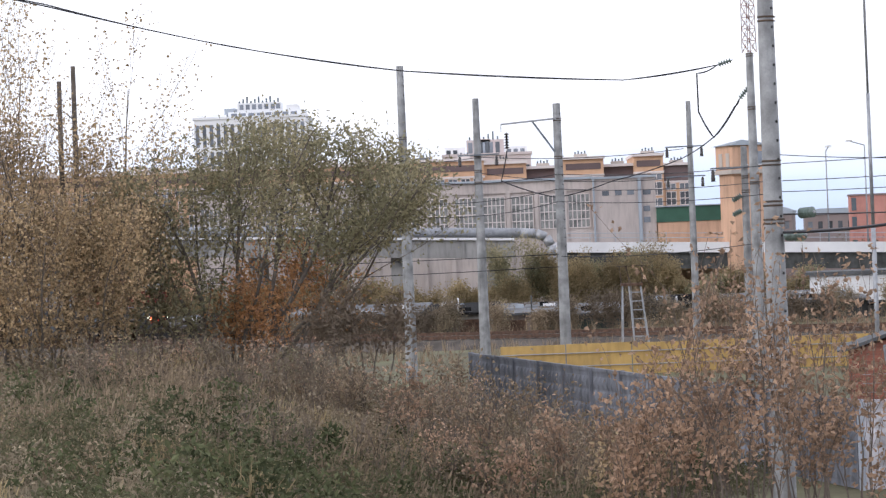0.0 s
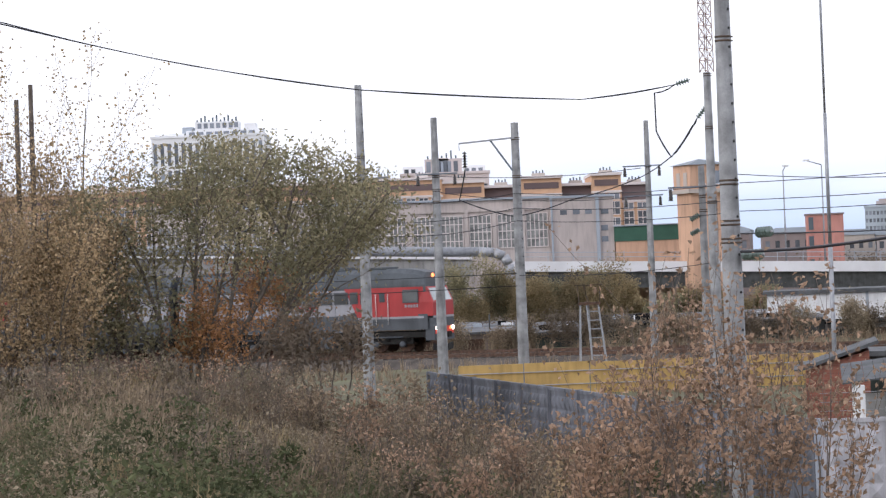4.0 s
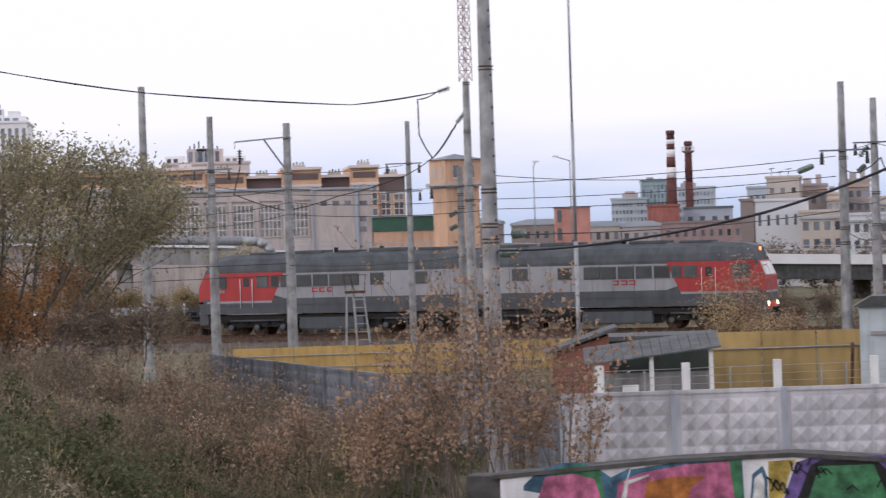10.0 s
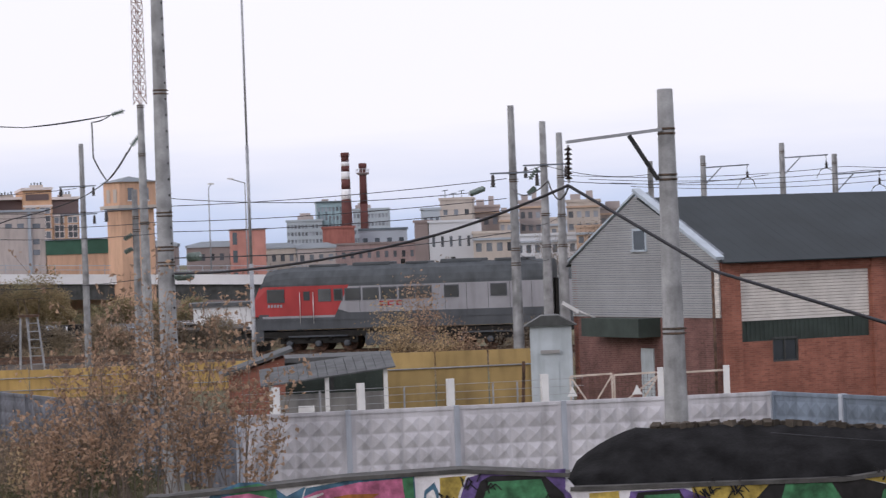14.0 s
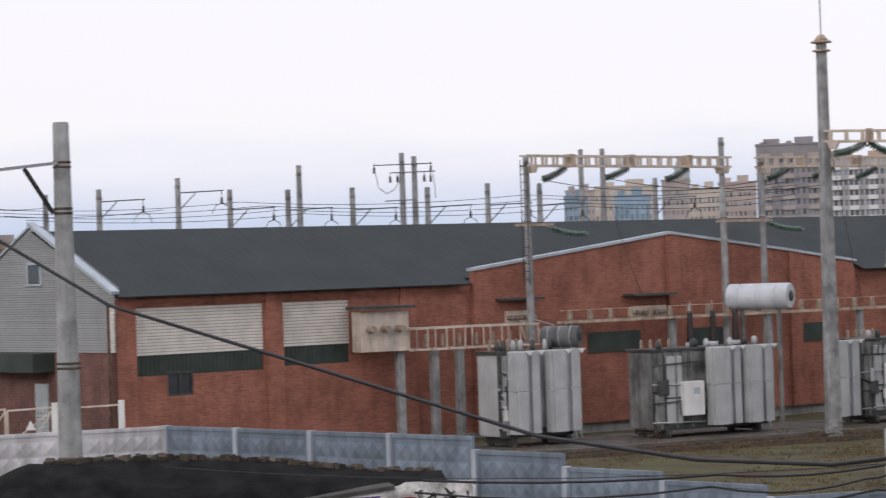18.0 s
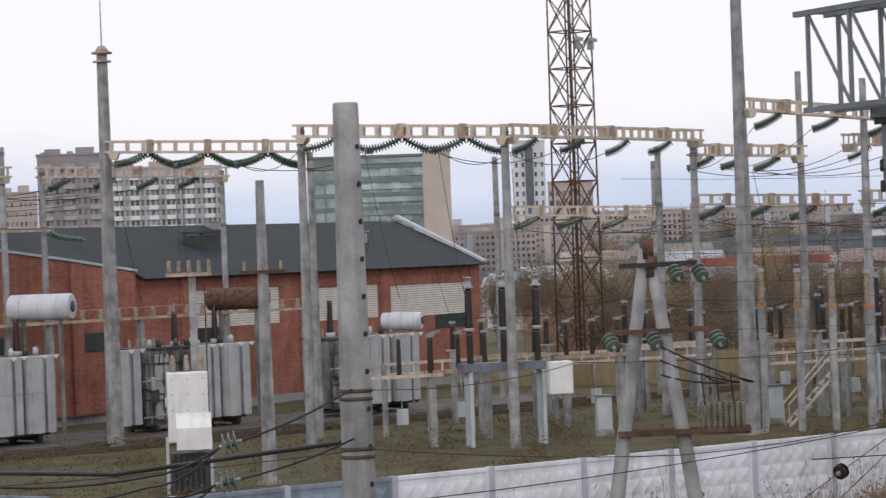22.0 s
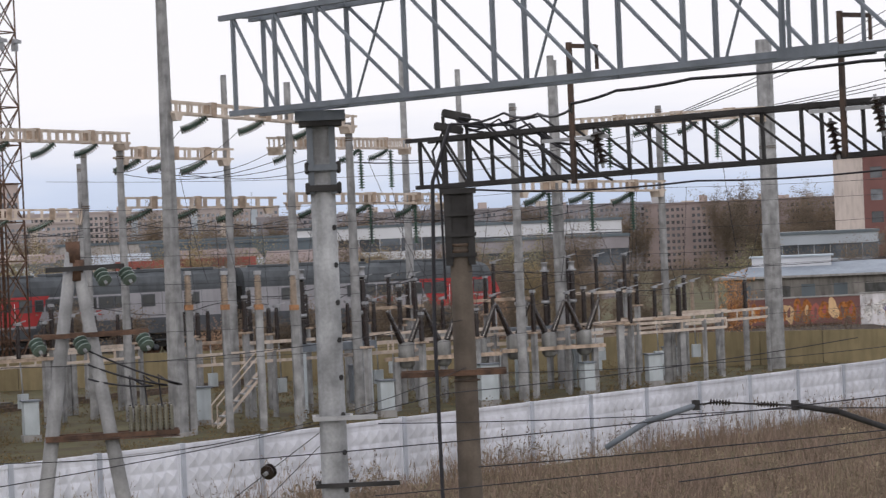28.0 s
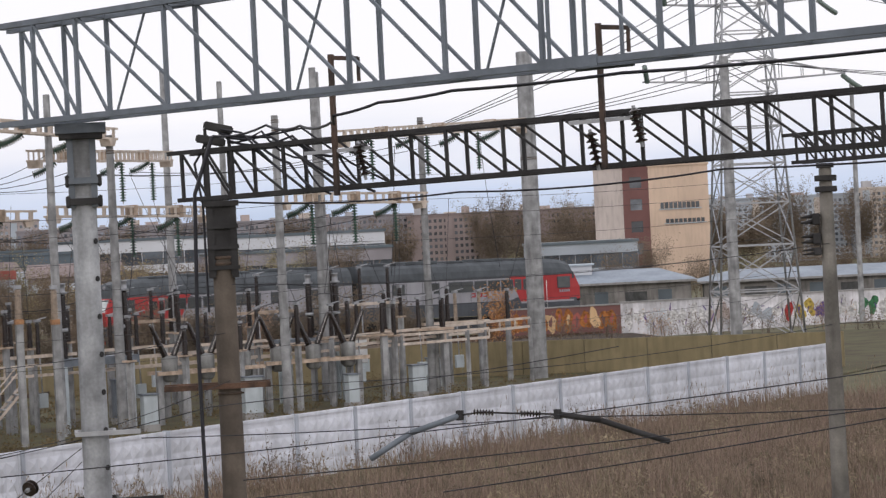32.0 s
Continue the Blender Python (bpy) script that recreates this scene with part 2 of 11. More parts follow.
FAR_Y = mat("ochre_tower_render", (0.60, 0.41, 0.235), 0.9, vary=0.12, scale=0.3, bump=0, stain=0.2)
FAR_R = mat("red_painted_facade", (0.30, 0.095, 0.08), 0.85, vary=0.3, scale=0.4, bump=0)
FAR_D = mat("dark_glass_facade", (0.10, 0.125, 0.145), 0.4, vary=0.2, scale=0.3, bump=0)
CONC_V = mat("viaduct_concrete", (0.30, 0.295, 0.29), 0.9, vary=0.18, scale=0.5, stain=0.3, bump=0.05)
CONC_L = mat("pale_parapet", (0.70, 0.70, 0.72), 0.8, vary=0.08, scale=0.5, bump=0.03)
DIRT = mat("track_ballast", (0.085, 0.072, 0.062), 0.95, vary=0.35, scale=1.2, fine=12, bump=0.5)


def leafy(m, share=0.35):
    """Let part of the light through, as thin leaves and blades do."""
    n, l = m.node_tree.nodes, m.node_tree.links
    b, out = n["Principled BSDF"], n["Material Output"]
    tr = n.new("ShaderNodeBsdfTranslucent")
    l.new(b.inputs["Base Color"].links[0].from_socket, tr.inputs["Color"])
    mx = n.new("ShaderNodeMixShader")
    mx.inputs[0].default_value = share
    l.new(b.outputs[0], mx.inputs[1])
    l.new(tr.outputs[0], mx.inputs[2])
    l.new(mx.outputs[0], out.inputs["Surface"])
    return m


GROUND = mat("autumn_ground", (0.135, 0.110, 0.070), 0.95, vary=0.35, scale=0.25, fine=6, bump=0.5, tint=(0.14, 0.14, 0.075))
LAWN = mat("substation_lawn", (0.105, 0.082, 0.048), 0.95, vary=0.4, scale=0.5, fine=6, bump=0.5, tint=(0.10, 0.095, 0.045))
GRASS_B = leafy(mat("dry_grass_blades", (0.36, 0.285, 0.165), 0.9, vary=0.3, scale=0.35, bump=0, island=0.35))
GRASS_D = leafy(mat("dead_grass_blades", (0.25, 0.205, 0.155), 0.9, vary=0.4, scale=0.45, bump=0, island=0.35, tint=(0.40, 0.33, 0.23)))
YARD_G = leafy(mat("rough_yard_grass", (0.175, 0.145, 0.07), 0.9, vary=0.35, scale=0.5, bump=0, island=0.35, tint=(0.215, 0.155, 0.085)))
GRASS_G = leafy(mat("green_grass_blades", (0.130, 0.138, 0.075), 0.9, vary=0.35, scale=0.3, bump=0, island=0.3, tint=(0.19, 0.17, 0.10)))
WEED_G = leafy(mat("dark_green_weeds", (0.085, 0.105, 0.05), 0.85, vary=0.35, scale=0.3, bump=0, island=0.45, tint=(0.14, 0.15, 0.075)))
STALK_R = leafy(mat("reddish_weed_stalks", (0.27, 0.21, 0.145), 0.9, vary=0.3, scale=0.4, bump=0, island=0.35))
REED = leafy(mat("dry_reed_blades", (0.37, 0.285, 0.215), 0.9, vary=0.3, scale=0.35, bump=0, island=0.4, tint=(0.27, 0.20, 0.165)))
LEAF_G = leafy(mat("willow_leaves", (0.30, 0.295, 0.185), 0.6, vary=0.3, scale=0.6, bump=0, island=0.4, tint=(0.40, 0.345, 0.21)), 0.62)
LEAF_Y = leafy(mat("yellow_aspen_leaves", (0.41, 0.305, 0.18), 0.7, vary=0.3, scale=0.6, bump=0, island=0.4))
LEAF_O = leafy(mat("orange_leaves", (0.43, 0.235, 0.11), 0.7, vary=0.3, scale=0.6, bump=0, island=0.4))
LEAF_B = leafy(mat("brown_maple_leaves", (0.375, 0.255, 0.175), 0.75, vary=0.3, scale=0.8, bump=0, island=0.4))
LEAF_F = leafy(mat("far_autumn_foliage", (0.205, 0.172, 0.135), 0.85, vary=0.25, scale=0.25, bump=0, island=0.16, tint=(0.235, 0.18, 0.13)))
LEAF_OL = leafy(mat("olive_brown_foliage", (0.33, 0.265, 0.155), 0.85, vary=0.3, scale=0.3, bump=0, island=0.25), 0.55)
BARK = mat("grey_brown_bark", (0.14, 0.12, 0.10), 0.9, vary=0.3, scale=3)
TWIG = mat("bare_twigs", (0.155, 0.125, 0.105), 0.9, vary=0.3, scale=2, bump=0)
L_GREY = mat("loco_light_grey", (0.30, 0.30, 0.325), 0.5, vary=0.1, scale=0.8, bump=0.02, stain=0.15)
L_DARK = mat("loco_dark_grey", (0.078, 0.086, 0.098), 0.55, vary=0.18, scale=0.8, bump=0.02, stain=0.2)
L_ROOF = mat("loco_roof_grey", (0.075, 0.085, 0.095), 0.6, vary=0.25, scale=1.0, bump=0.05, stain=0.2)
# brighter than the cab's red: the lamps' glow is put into the colour
L_LAMP = mat("lamp_lit_panel_red", (0.72, 0.07, 0.04), 0.4, vary=0.1, scale=1.0, bump=0)
# pale base colour stands for the sky reflected in the windscreen
WIND = mat("sky_reflection_windscreen", (0.42, 0.46, 0.46), 0.08, vary=0.25, scale=0.8, bump=0, spec=0.9)
L_PANE = mat("loco_window_glass", (0.07, 0.075, 0.078), 0.1, vary=0.3, scale=0.6, bump=0, rnd=0.5, spec=0.8)
L_RED = mat("loco_red", (0.38, 0.042, 0.044), 0.45, vary=0.1, scale=0.8, bump=0.02, stain=0.1)
L_BLACK = mat("loco_underframe", (0.018, 0.017, 0.016), 0.8, vary=0.4, scale=3)
FENCE_POST = mat("fence_post_concrete", (0.40, 0.43, 0.49), 0.85, vary=0.15, scale=1.2, stain=0.25)
OILY = mat("oil_stained_concrete", (0.115, 0.105, 0.095), 0.85, vary=0.35, scale=0.9, fine=12, stain=0.3)
LAMP_W = glow("headlight_white", (1.0, 0.95, 0.85), 5.0)
LAMP_O = glow("marker_orange", (1.0, 0.25, 0.08), 2.5)


# ---- building blocks ----
def box(bm, lo, hi, m=None):
    """An upright box from corner lo to corner hi, moved by m."""
    vs = [bm.verts.new(Vector((x, y, z)) if m is None else m @ Vector((x, y, z))) for z in (lo[2], hi[2]) for x, y in ((lo[0], lo[1]), (hi[0], lo[1]), (hi[0], hi[1]), (lo[0], hi[1]))]
    for f in ((3, 2, 1, 0), (4, 5, 6, 7), (0, 1, 5, 4), (1, 2, 6, 5), (2, 3, 7, 6), (3, 0, 4, 7)):
        bm.faces.new([vs[i] for i in f])
    return bm


def tube(bm, p, q, r, r2=None, n=8, caps=True):
    """A round bar from p to q, tapered from r to r2."""
    p, q = Vector(p), Vector(q)
    r2 = r if r2 is None else r2
    d = (q - p).normalized()
    up = Vector((0, 0, 1)) if abs(d.z) < 0.95 else Vector((1, 0, 0))
    s = d.cross(up).normalized()
    u = s.cross(d)
    rings = []
    for c, k in ((p, r), (q, r2)):
        rings.append([bm.verts.new(c + (s * math.cos(a) + u * math.sin(a)) * k) for a in (2 * math.pi * i / n for i in range(n))])
    for i in range(n):
        j = (i + 1) % n
        f = bm.faces.new((rings[0][i], rings[0][j], rings[1][j], rings[1][i]))
        f.smooth = n > 5
    if caps:
        bm.faces.new(rings[0][::-1])
        bm.faces.new(rings[1])
    return bm


def bar(bm, p, q, w, h):
    """A flat or square bar from p to q, w wide and h high."""
    p, q = Vector(p), Vector(q)
    d = (q - p).normalized()
    up = Vector((0, 0, 1)) if abs(d.z) < 0.95 else Vector((1, 0, 0))
    s = d.cross(up).normalized() * (w / 2)
    u = s.cross(d).normalized() * (h / 2)
    vs = [bm.verts.new(c + o) for c in (p, q) for o in (-s - u, s - u, s + u, -s + u)]
    for f in ((3, 2, 1, 0), (4, 5, 6, 7), (0, 1, 5, 4), (1, 2, 6, 5), (2, 3, 7, 6), (3, 0, 4, 7)):
        bm.faces.new([vs[i] for i in f])
    return bm


def lathe(bm, profile, m=None, n=10):
    """A turned body from (radius, height) pairs round the z axis of m."""
    m = m or Matrix()
    rings = []
    for r, z in profile:
        rings.append([bm.verts.new(m @ Vector((r * math.cos(a), r * math.sin(a), z))) for a in (2 * math.pi * i / n for i in range(n))])
    for k in range(len(rings) - 1):
        for i in range(n):
            j = (i + 1) % n
            bm.faces.new((rings[k][i], rings[k][j], rings[k + 1][j], rings[k + 1][i])).smooth = True
    bm.faces.new(rings[0][::-1])
    bm.faces.new(rings[-1])
    return bm


def prism(bm, pts, thick, m=None):
    """A flat outline of (x, z) pairs in the plane y = 0, given thickness towards +y, moved by m."""
    m = m or Matrix()
    a = [bm.verts.new(m @ Vector((x, 0, z))) for x, z in pts]
    b = [bm.verts.new(m @ Vector((x, thick, z))) for x, z in pts]
    bm.faces.new(a)
    bm.faces.new(b[::-1])
    for i in range(len(pts)):
        j = (i + 1) % len(pts)
        bm.faces.new((a[j], a[i], b[i], b[j]))
    return bm


def mesh_of(name, bm, material):
    bm.normal_update()
    me = bpy.data.meshes.new(name)
    bm.to_mesh(me)
    bm.free()
    me.materials.append(material)
    return me


def part(name, bm, material, parent=None, label=""):
    ob = new(name, bm if isinstance(bm, bpy.types.Mesh) else mesh_of(name, bm, material))
    if parent is not None:
        ob.parent = parent
    return tagged(ob, label)


def thing(name, label, category, m=None, group="", kind=""):
    ob = new(name)
    ob.empty_display_size = 0.2
    if m is not None:
        ob.matrix_basis = m
    return tagged(ob, label, category, group, kind)


def B():
    return bmesh.new()


def polar(az, d, z=0.0):
    return Vector((d * math.sin(radians(az)), d * math.cos(radians(az)), z))


def smooth(a, b, x):
    k = min(1.0, max(0.0, (x - a) / (b - a)))
    return k * k * (3 - 2 * k)


# ---- the lie of the land ----
TRACK0, TRACK_U = Vector((30.0, 157.2)), Vector((0.891, -0.454)).normalized()


def rail_z(s):
    return 1.72 - 0.0113 * max(0.0, s)


def ground_z(x, y):
    d, az = math.hypot(x, y), math.degrees(math.atan2(x, y))
    base = 1.05 * (1 - smooth(20, 30, az)) * (1 - smooth(120, 180, abs(az)))
    hill = 2.2 * (1 - smooth(-5, 1.5, az)) * smooth(25, 42, d) * (1 - smooth(98, 125, d)) * smooth(-60, -20, az)
    s = (x - TRACK0.x) * TRACK_U.x + (y - TRACK0.y) * TRACK_U.y
    off = (x - TRACK0.x) * TRACK_U.y * -1 + (y - TRACK0.y) * TRACK_U.x
    near = math.exp(-(off / 14) ** 2)
    g = base + hill
    g += (rail_z(s) - 0.75 - g) * near * smooth(-200, -120, s)
    bank = smooth(30, 6, d)
    g += (5.4 - g) * bank * smooth(28, 4, d)
    return g + 0.12 * noise.noise(Vector((x * 0.11, y * 0.11, 0))) * (1 - bank)


def build_ground():
    rings = [0.0] + [2.0 * 1.07 ** i for i in range(40)]
    while rings[-1] < 4200:
        rings.append(rings[-1] * 1.07)
    rays = [-180 + 6 * i for i in range(25)] + [-30 + 1.0 * i for i in range(1, 116)] + [85 + 6 * i for i in range(1, 16)]
    bm = B()
    grid = []
    for r in rings[1:]:
        grid.append([bm.verts.new((r * math.sin(radians(a)), r * math.cos(radians(a)), ground_z(r * math.sin(radians(a)), r * math.cos(radians(a))))) for a in rays])
    c = bm.verts.new((0, 0, ground_z(0, 0.01)))
    n = len(rays)
    for i in range(n):
        j = (i + 1) % n
        bm.faces.new((c, grid[0][j], grid[0][i]))
        for k in range(len(grid) - 1):
            bm.faces.new((grid[k][i], grid[k][j], grid[k + 1][j], grid[k + 1][i])).smooth = True
    ob = part("ground", bm, GROUND)
    tagged(ob, "uneven autumn ground with dry grass and bare earth", "ground", kind="structure")


build_ground()

# substation lawn: a sheet just above the ground inside the fence
bm = B()
lawn = [[bm.verts.new(v) for v in ((x, y, ground_z(x, y) + 0.05) for x in [30 + i * 6 for i in range(22)])] for y in [38 + j * 6 for j in range(13)]]
for j in range(12):
    for i in range(21):
        x, y = lawn[j][i].co.x, lawn[j][i].co.y
        if y > 47 - 0.1157 * (x - 43) and (y - 92.4) < 0.226 * (x - 31.8) + 4:
            bm.faces.new((lawn[j][i], lawn[j][i + 1], lawn[j + 1][i + 1], lawn[j + 1][i])).smooth = True
loose = [v for v in bm.verts if not v.link_faces]
bmesh.ops.delete(bm, geom=loose, context="VERTS")
tagged(part("lawn", bm, LAWN), "mown yellow-green grass inside the substation yard", "lawn", kind="structure")


# ---- concrete fence of studded panels ----
PYR_W, PANEL_L = 6, 3.0


def panel_mesh(name, material, height, deep=0.083):
    """One cast panel: a thin slab with rows of raised four-sided studs and a plain rim."""
    bm = B()
    box(bm, (0.09, -0.05, 0), (PANEL_L - 0.09, 0.05, height))
    box(bm, (0.07, -0.085, height - 0.10), (PANEL_L - 0.07, -0.05, height))
    for xa, xb in ((0.07, 0.15), (PANEL_L - 0.15, PANEL_L - 0.07)):
        box(bm, (xa, -0.075, 0.0), (xb, -0.05, height - 0.10))
    rows, w = 4, (PANEL_L - 0.36) / PYR_W
    h = (height - 0.36) / rows
    for r in range(rows):
        for c in range(PYR_W):
            x, z = 0.18 + c * w, 0.12 + r * h
            v = [bm.verts.new(p) for p in ((x + 0.02, -0.052, z + 0.02), (x + w - 0.02, -0.052, z + 0.02), (x + w - 0.02, -0.052, z + h - 0.02), (x + 0.02, -0.052, z + h - 0.02))]
            t = bm.verts.new((x + w * 0.58, -0.052 - deep, z + h * 0.55))
            for i in range(4):
                bm.faces.new((v[i], v[(i + 1) % 4], t))
    return mesh_of(name, bm, material)


def post_mesh(name, material, height):
    bm = B()
    box(bm, (-0.075, -0.12, -0.4), (0.075, 0.07, height + 0.015))
    return mesh_of(name, bm, material)


def fence_run(label, material, p, q, z_top, height, steps=()):
    """A run of panels from p to q; the top drops by step at each (panel, step)."""
    p, q = Vector(p), Vector(q)
    count = max(1, round((q - p).length / PANEL_L))
    ang = math.degrees(math.atan2(q.y - p.y, q.x - p.x))
    run = thing("concrete_fence", label, "fence", pose(p.x, p.y, z_top - height, 0, 0, ang), kind="structure")
    post = CONC_SHADE if material is CONC_SHADE else FENCE_POST
    pm, po = panel_mesh("panel", material, height, 0.045 if material is CONC_F else 0.06), post_mesh("post", post, height)
    drop = dict(steps)
    z, k = 0.0, (q - p).length / (count * PANEL_L)
    for i in range(count):
        z -= drop.get(i, 0.0)
        a = part("panel", pm, material, run)
        a.location, a.scale = (i * PANEL_L * k, 0, z), (k, 1, 1)
        b = part("post", po, post, run)
        b.location = (i * PANEL_L * k, 0, z + random.uniform(-0.01, 0.01))
    return run


fence_run("white-washed studded concrete panel fence, stained", CONC_W, (10.2, 70.7), (25.4, 69.6), 3.19, 2.1)
fence_run("blue-grey concrete panel fence stepping downhill", CONC_B, (25.4, 69.6), (32.2, 49.0), 3.19, 2.1, ((4, 0.34), (5, 0.33), (6, 0.2), (7, 0.27)))
fence_run("blue-grey studded concrete panel fence", CONC_B, (32.2, 49.0), (41.2, 47.7), 2.05, 2.0)
fence_run("white studded concrete panel fence beside dry reeds", CONC_F, (41.2, 47.7), (102.6, 40.4), 2.05, 2.05)
# this stretch lies in shadow, drawn by its darker blue-grey colour
fence_run("concrete fence behind bare bushes, its shade put in as dull blue-grey", CONC_SHADE, (1.0, 106.0), (10.2, 70.7), 3.19, 2.1)


# ---- the brick switchgear building ----
HALL = Matrix.Translation((31.8, 92.4, 0)) @ pose(0, 0, 0, 0, 0, 12.73)
LEN, WID, EAVE, RIDGE = 70.0, 11.66, 6.72, 9.62
hall = thing("brick_building", "long red brick switchgear hall with a dark green roof", "building", HALL, kind="structure")


def wall_with_holes(bm, x0, x1, z0, z1, thick, holes, m=None, y=0.0):
    """A wall in the plane y, from x0 to x1 and z0 to z1, with rectangular openings (x0, x1, z0, z1)."""
    xs = sorted({x0, x1, *[h[0] for h in holes], *[h[1] for h in holes]})
    for a, b in zip(xs, xs[1:]):
        cuts = sorted((h[2], h[3]) for h in holes if h[0] <= a + 1e-6 and h[1] >= b - 1e-6)
        z = z0
        for c0, c1 in cuts:
            if c0 > z + 1e-6:
                box(bm, (a, y, z), (b, y + thick, c0), m)
            z = max(z, c1)
        if z < z1 - 1e-6:
            box(bm, (a, y, z), (b, y + thick, z1), m)


WHITE_PANELS = [(0.88, 6.74, 4.45, 6.27), (7.63, 10.95, 4.5, 6.26), (45.1, 52.0, 4.15, 6.0), (55.2, 60.5, 4.1, 5.85), (61.6, 69.0, 4.0, 5.75)]
GREEN_PANELS = [(0.88, 6.74, 3.67, 4.45), (7.63, 10.95, 3.75, 4.5), (23.6, 26.7, 3.52, 4.4), (37.0, 38.4, 3.45, 4.3), (65.7, 69.0, 3.2, 4.0), (45.1, 48.0, 3.4, 4.15)]
HALL_WINDOWS = [(2.23, 3.41, 2.86, 3.79), (18.95, 20.5, 4.95, 5.5), (26.25, 28.3, 4.9, 5.45), (33.6, 35.4, 4.85, 5.4), (56.5, 58.0, 1.5, 2.4)]
bm = B()
wall_with_holes(bm, 0, LEN, 0.5, EAVE, 0.4, WHITE_PANELS + GREEN_PANELS + HALL_WINDOWS)
box(bm, (0, WID - 0.4, 0), (LEN, WID, EAVE))
prism(bm, [(0.4, 0), (WID - 0.4, 0), (WID - 0.4, EAVE), (WID / 2, RIDGE - 0.25), (0.4, EAVE)], 0.4, Matrix.Translation((LEN, 0, 0)) @ pose(0, 0, 0, 0, 0, 90))
part("wall", bm, BRICK, hall, "weathered red brick wall")
bm = B()
box(bm, (-0.02, -0.06, -0.2), (LEN, 0.35, 0.5))
part("plinth", bm, CONC_V, hall, "grey concrete plinth")

for a, b, c, d in WHITE_PANELS:
    bm = B()
    box(bm, (a, 0.10, c), (b, 0.4, d))
    panel = part("infill_panel", bm, WMORT, hall, "white slatted infill panel")
    n = round((d - c) / 0.125)
    for i in range(n):
        bm = B()
        z = c + (i + 0.1) * (d - c) / n
        box(bm, (a, 0.055, z), (b, 0.10, z + 0.095))
        part("slat", bm, WBRICK, panel)
for a, b, c, d in GREEN_PANELS:
    bm = B()
    box(bm, (a, 0.12, c), (b, 0.4, d))
    n = int((b - a) / 0.2)
    for i in range(n):
        x = a + (i + 0.5) * (b - a) / n
        box(bm, (x - 0.035, 0.09, c), (x + 0.035, 0.12, d))
    part("sheet_panel", bm, GREEN_P, hall, "dark green ribbed sheet panel")
for a, b, c, d in HALL_WINDOWS:
    bm = B()
    for lo, hi in (((a, 0.05, c), (a + 0.07, 0.2, d)), ((b - 0.07, 0.05, c), (b, 0.2, d)), ((a, 0.05, c), (b, 0.2, c + 0.07)), ((a, 0.05, d - 0.07), (b, 0.2, d)), (((a + b) / 2 - 0.03, 0.06, c), ((a + b) / 2 + 0.03, 0.18, d))):
        box(bm, lo, hi)
    win = part("window", bm, PEACH if c > 4 else TDARK, hall, "small steel-framed window")
    bm = B()
    box(bm, (a, 0.13, c), (b, 0.15, d))
    part("pane", bm, GLASS_D, win)
for x in (0.0, 6.8, 13.5, 44.2, 53.6, 60.6, 69.2):
    bm = B()
    box(bm, (x, -0.14, 0.5), (x + 0.8, 0.0, EAVE - 0.05))
    part("pilaster", bm, BRICK, hall)
bm = B()
box(bm, (0, -0.1, EAVE - 0.32), (17.2, 0, EAVE - 0.1))
box(bm, (40.8, -0.1, EAVE - 0.32), (LEN, 0, EAVE - 0.1))
part("cornice", bm, BRICK, hall)
bm = B()
box(bm, (0.4, 0.02, EAVE - 0.04), (LEN - 0.4, 0.38, EAVE + 0.13))
part("wall_plate", bm, BRICK, hall)
# the tall brick front with a low stepped gable
bm = B()
prism(bm, [(17.3, 0.5), (40.75, 0.5), (40.75, 7.1), (36.3, 7.7), (28.7, 8.62), (17.3, 7.3)], 0.25, Matrix.Translation((0, -0.26, 0)))
front = part("gable_front", bm, BRICK, hall, "tall red brick gable front")
for (xa, za), (xb, zb) in (((17.2, 7.3), (28.7, 8.65)), ((28.7, 8.65), (36.3, 7.73)), ((36.3, 7.73), (40.85, 7.13))):
    bm = B()
    bar(bm, (xa, -0.14, za), (xb, -0.14, zb), 0.42, 0.12)
    part("coping", bm, TRIM, front, "pale sheet-metal coping")
for x in (28.4, 36.2):
    bm = B()
    box(bm, (x, -0.42, 0.5), (x + 0.75, -0.26, 8.5 - abs(x - 28.4) * 0.12))
    part("pilaster", bm, BRICK, front)
for a, b, c, d in ((18.95, 20.5, 4.95, 5.5), (26.25, 28.3, 4.9, 5.45), (33.6, 35.4, 4.85, 5.4)):
    bm = B()
    box(bm, (a, -0.33, c), (b, -0.27, d))
    w = part("switch_window", bm, CREAM, front, "cream bushing plate with porcelain bushings")
    bm = B()
    for i in range(6):
        lathe(bm, [(0.09, 0), (0.09, 0.1), (0.05, 0.1), (0.1, 0.16), (0.05, 0.22), (0.09, 0.3)], Matrix.Translation((a + (i + 0.5) * (b - a) / 6, -0.33, (c + d) / 2)) @ pose(0, 0, 0, 90), 8)
    part("bushings", bm, GREY_INS, w)
    bm = B()
    box(bm, (a - 0.5, -0.95, d + 0.45), (b + 0.15, -0.26, d + 0.55))
    part("canopy", bm, TDARK, front, "small dark sheet canopy")
for a, b, c, d in ((23.6, 26.7, 3.52, 4.4), (37.0, 38.4, 3.45, 4.3), (29.6, 32.0, 3.5, 4.35)):
    bm = B()
    box(bm, (a, -0.31, c), (b, -0.27, d))
    part("sheet_panel", bm, GREEN_P, front, "dark green sheet panel")

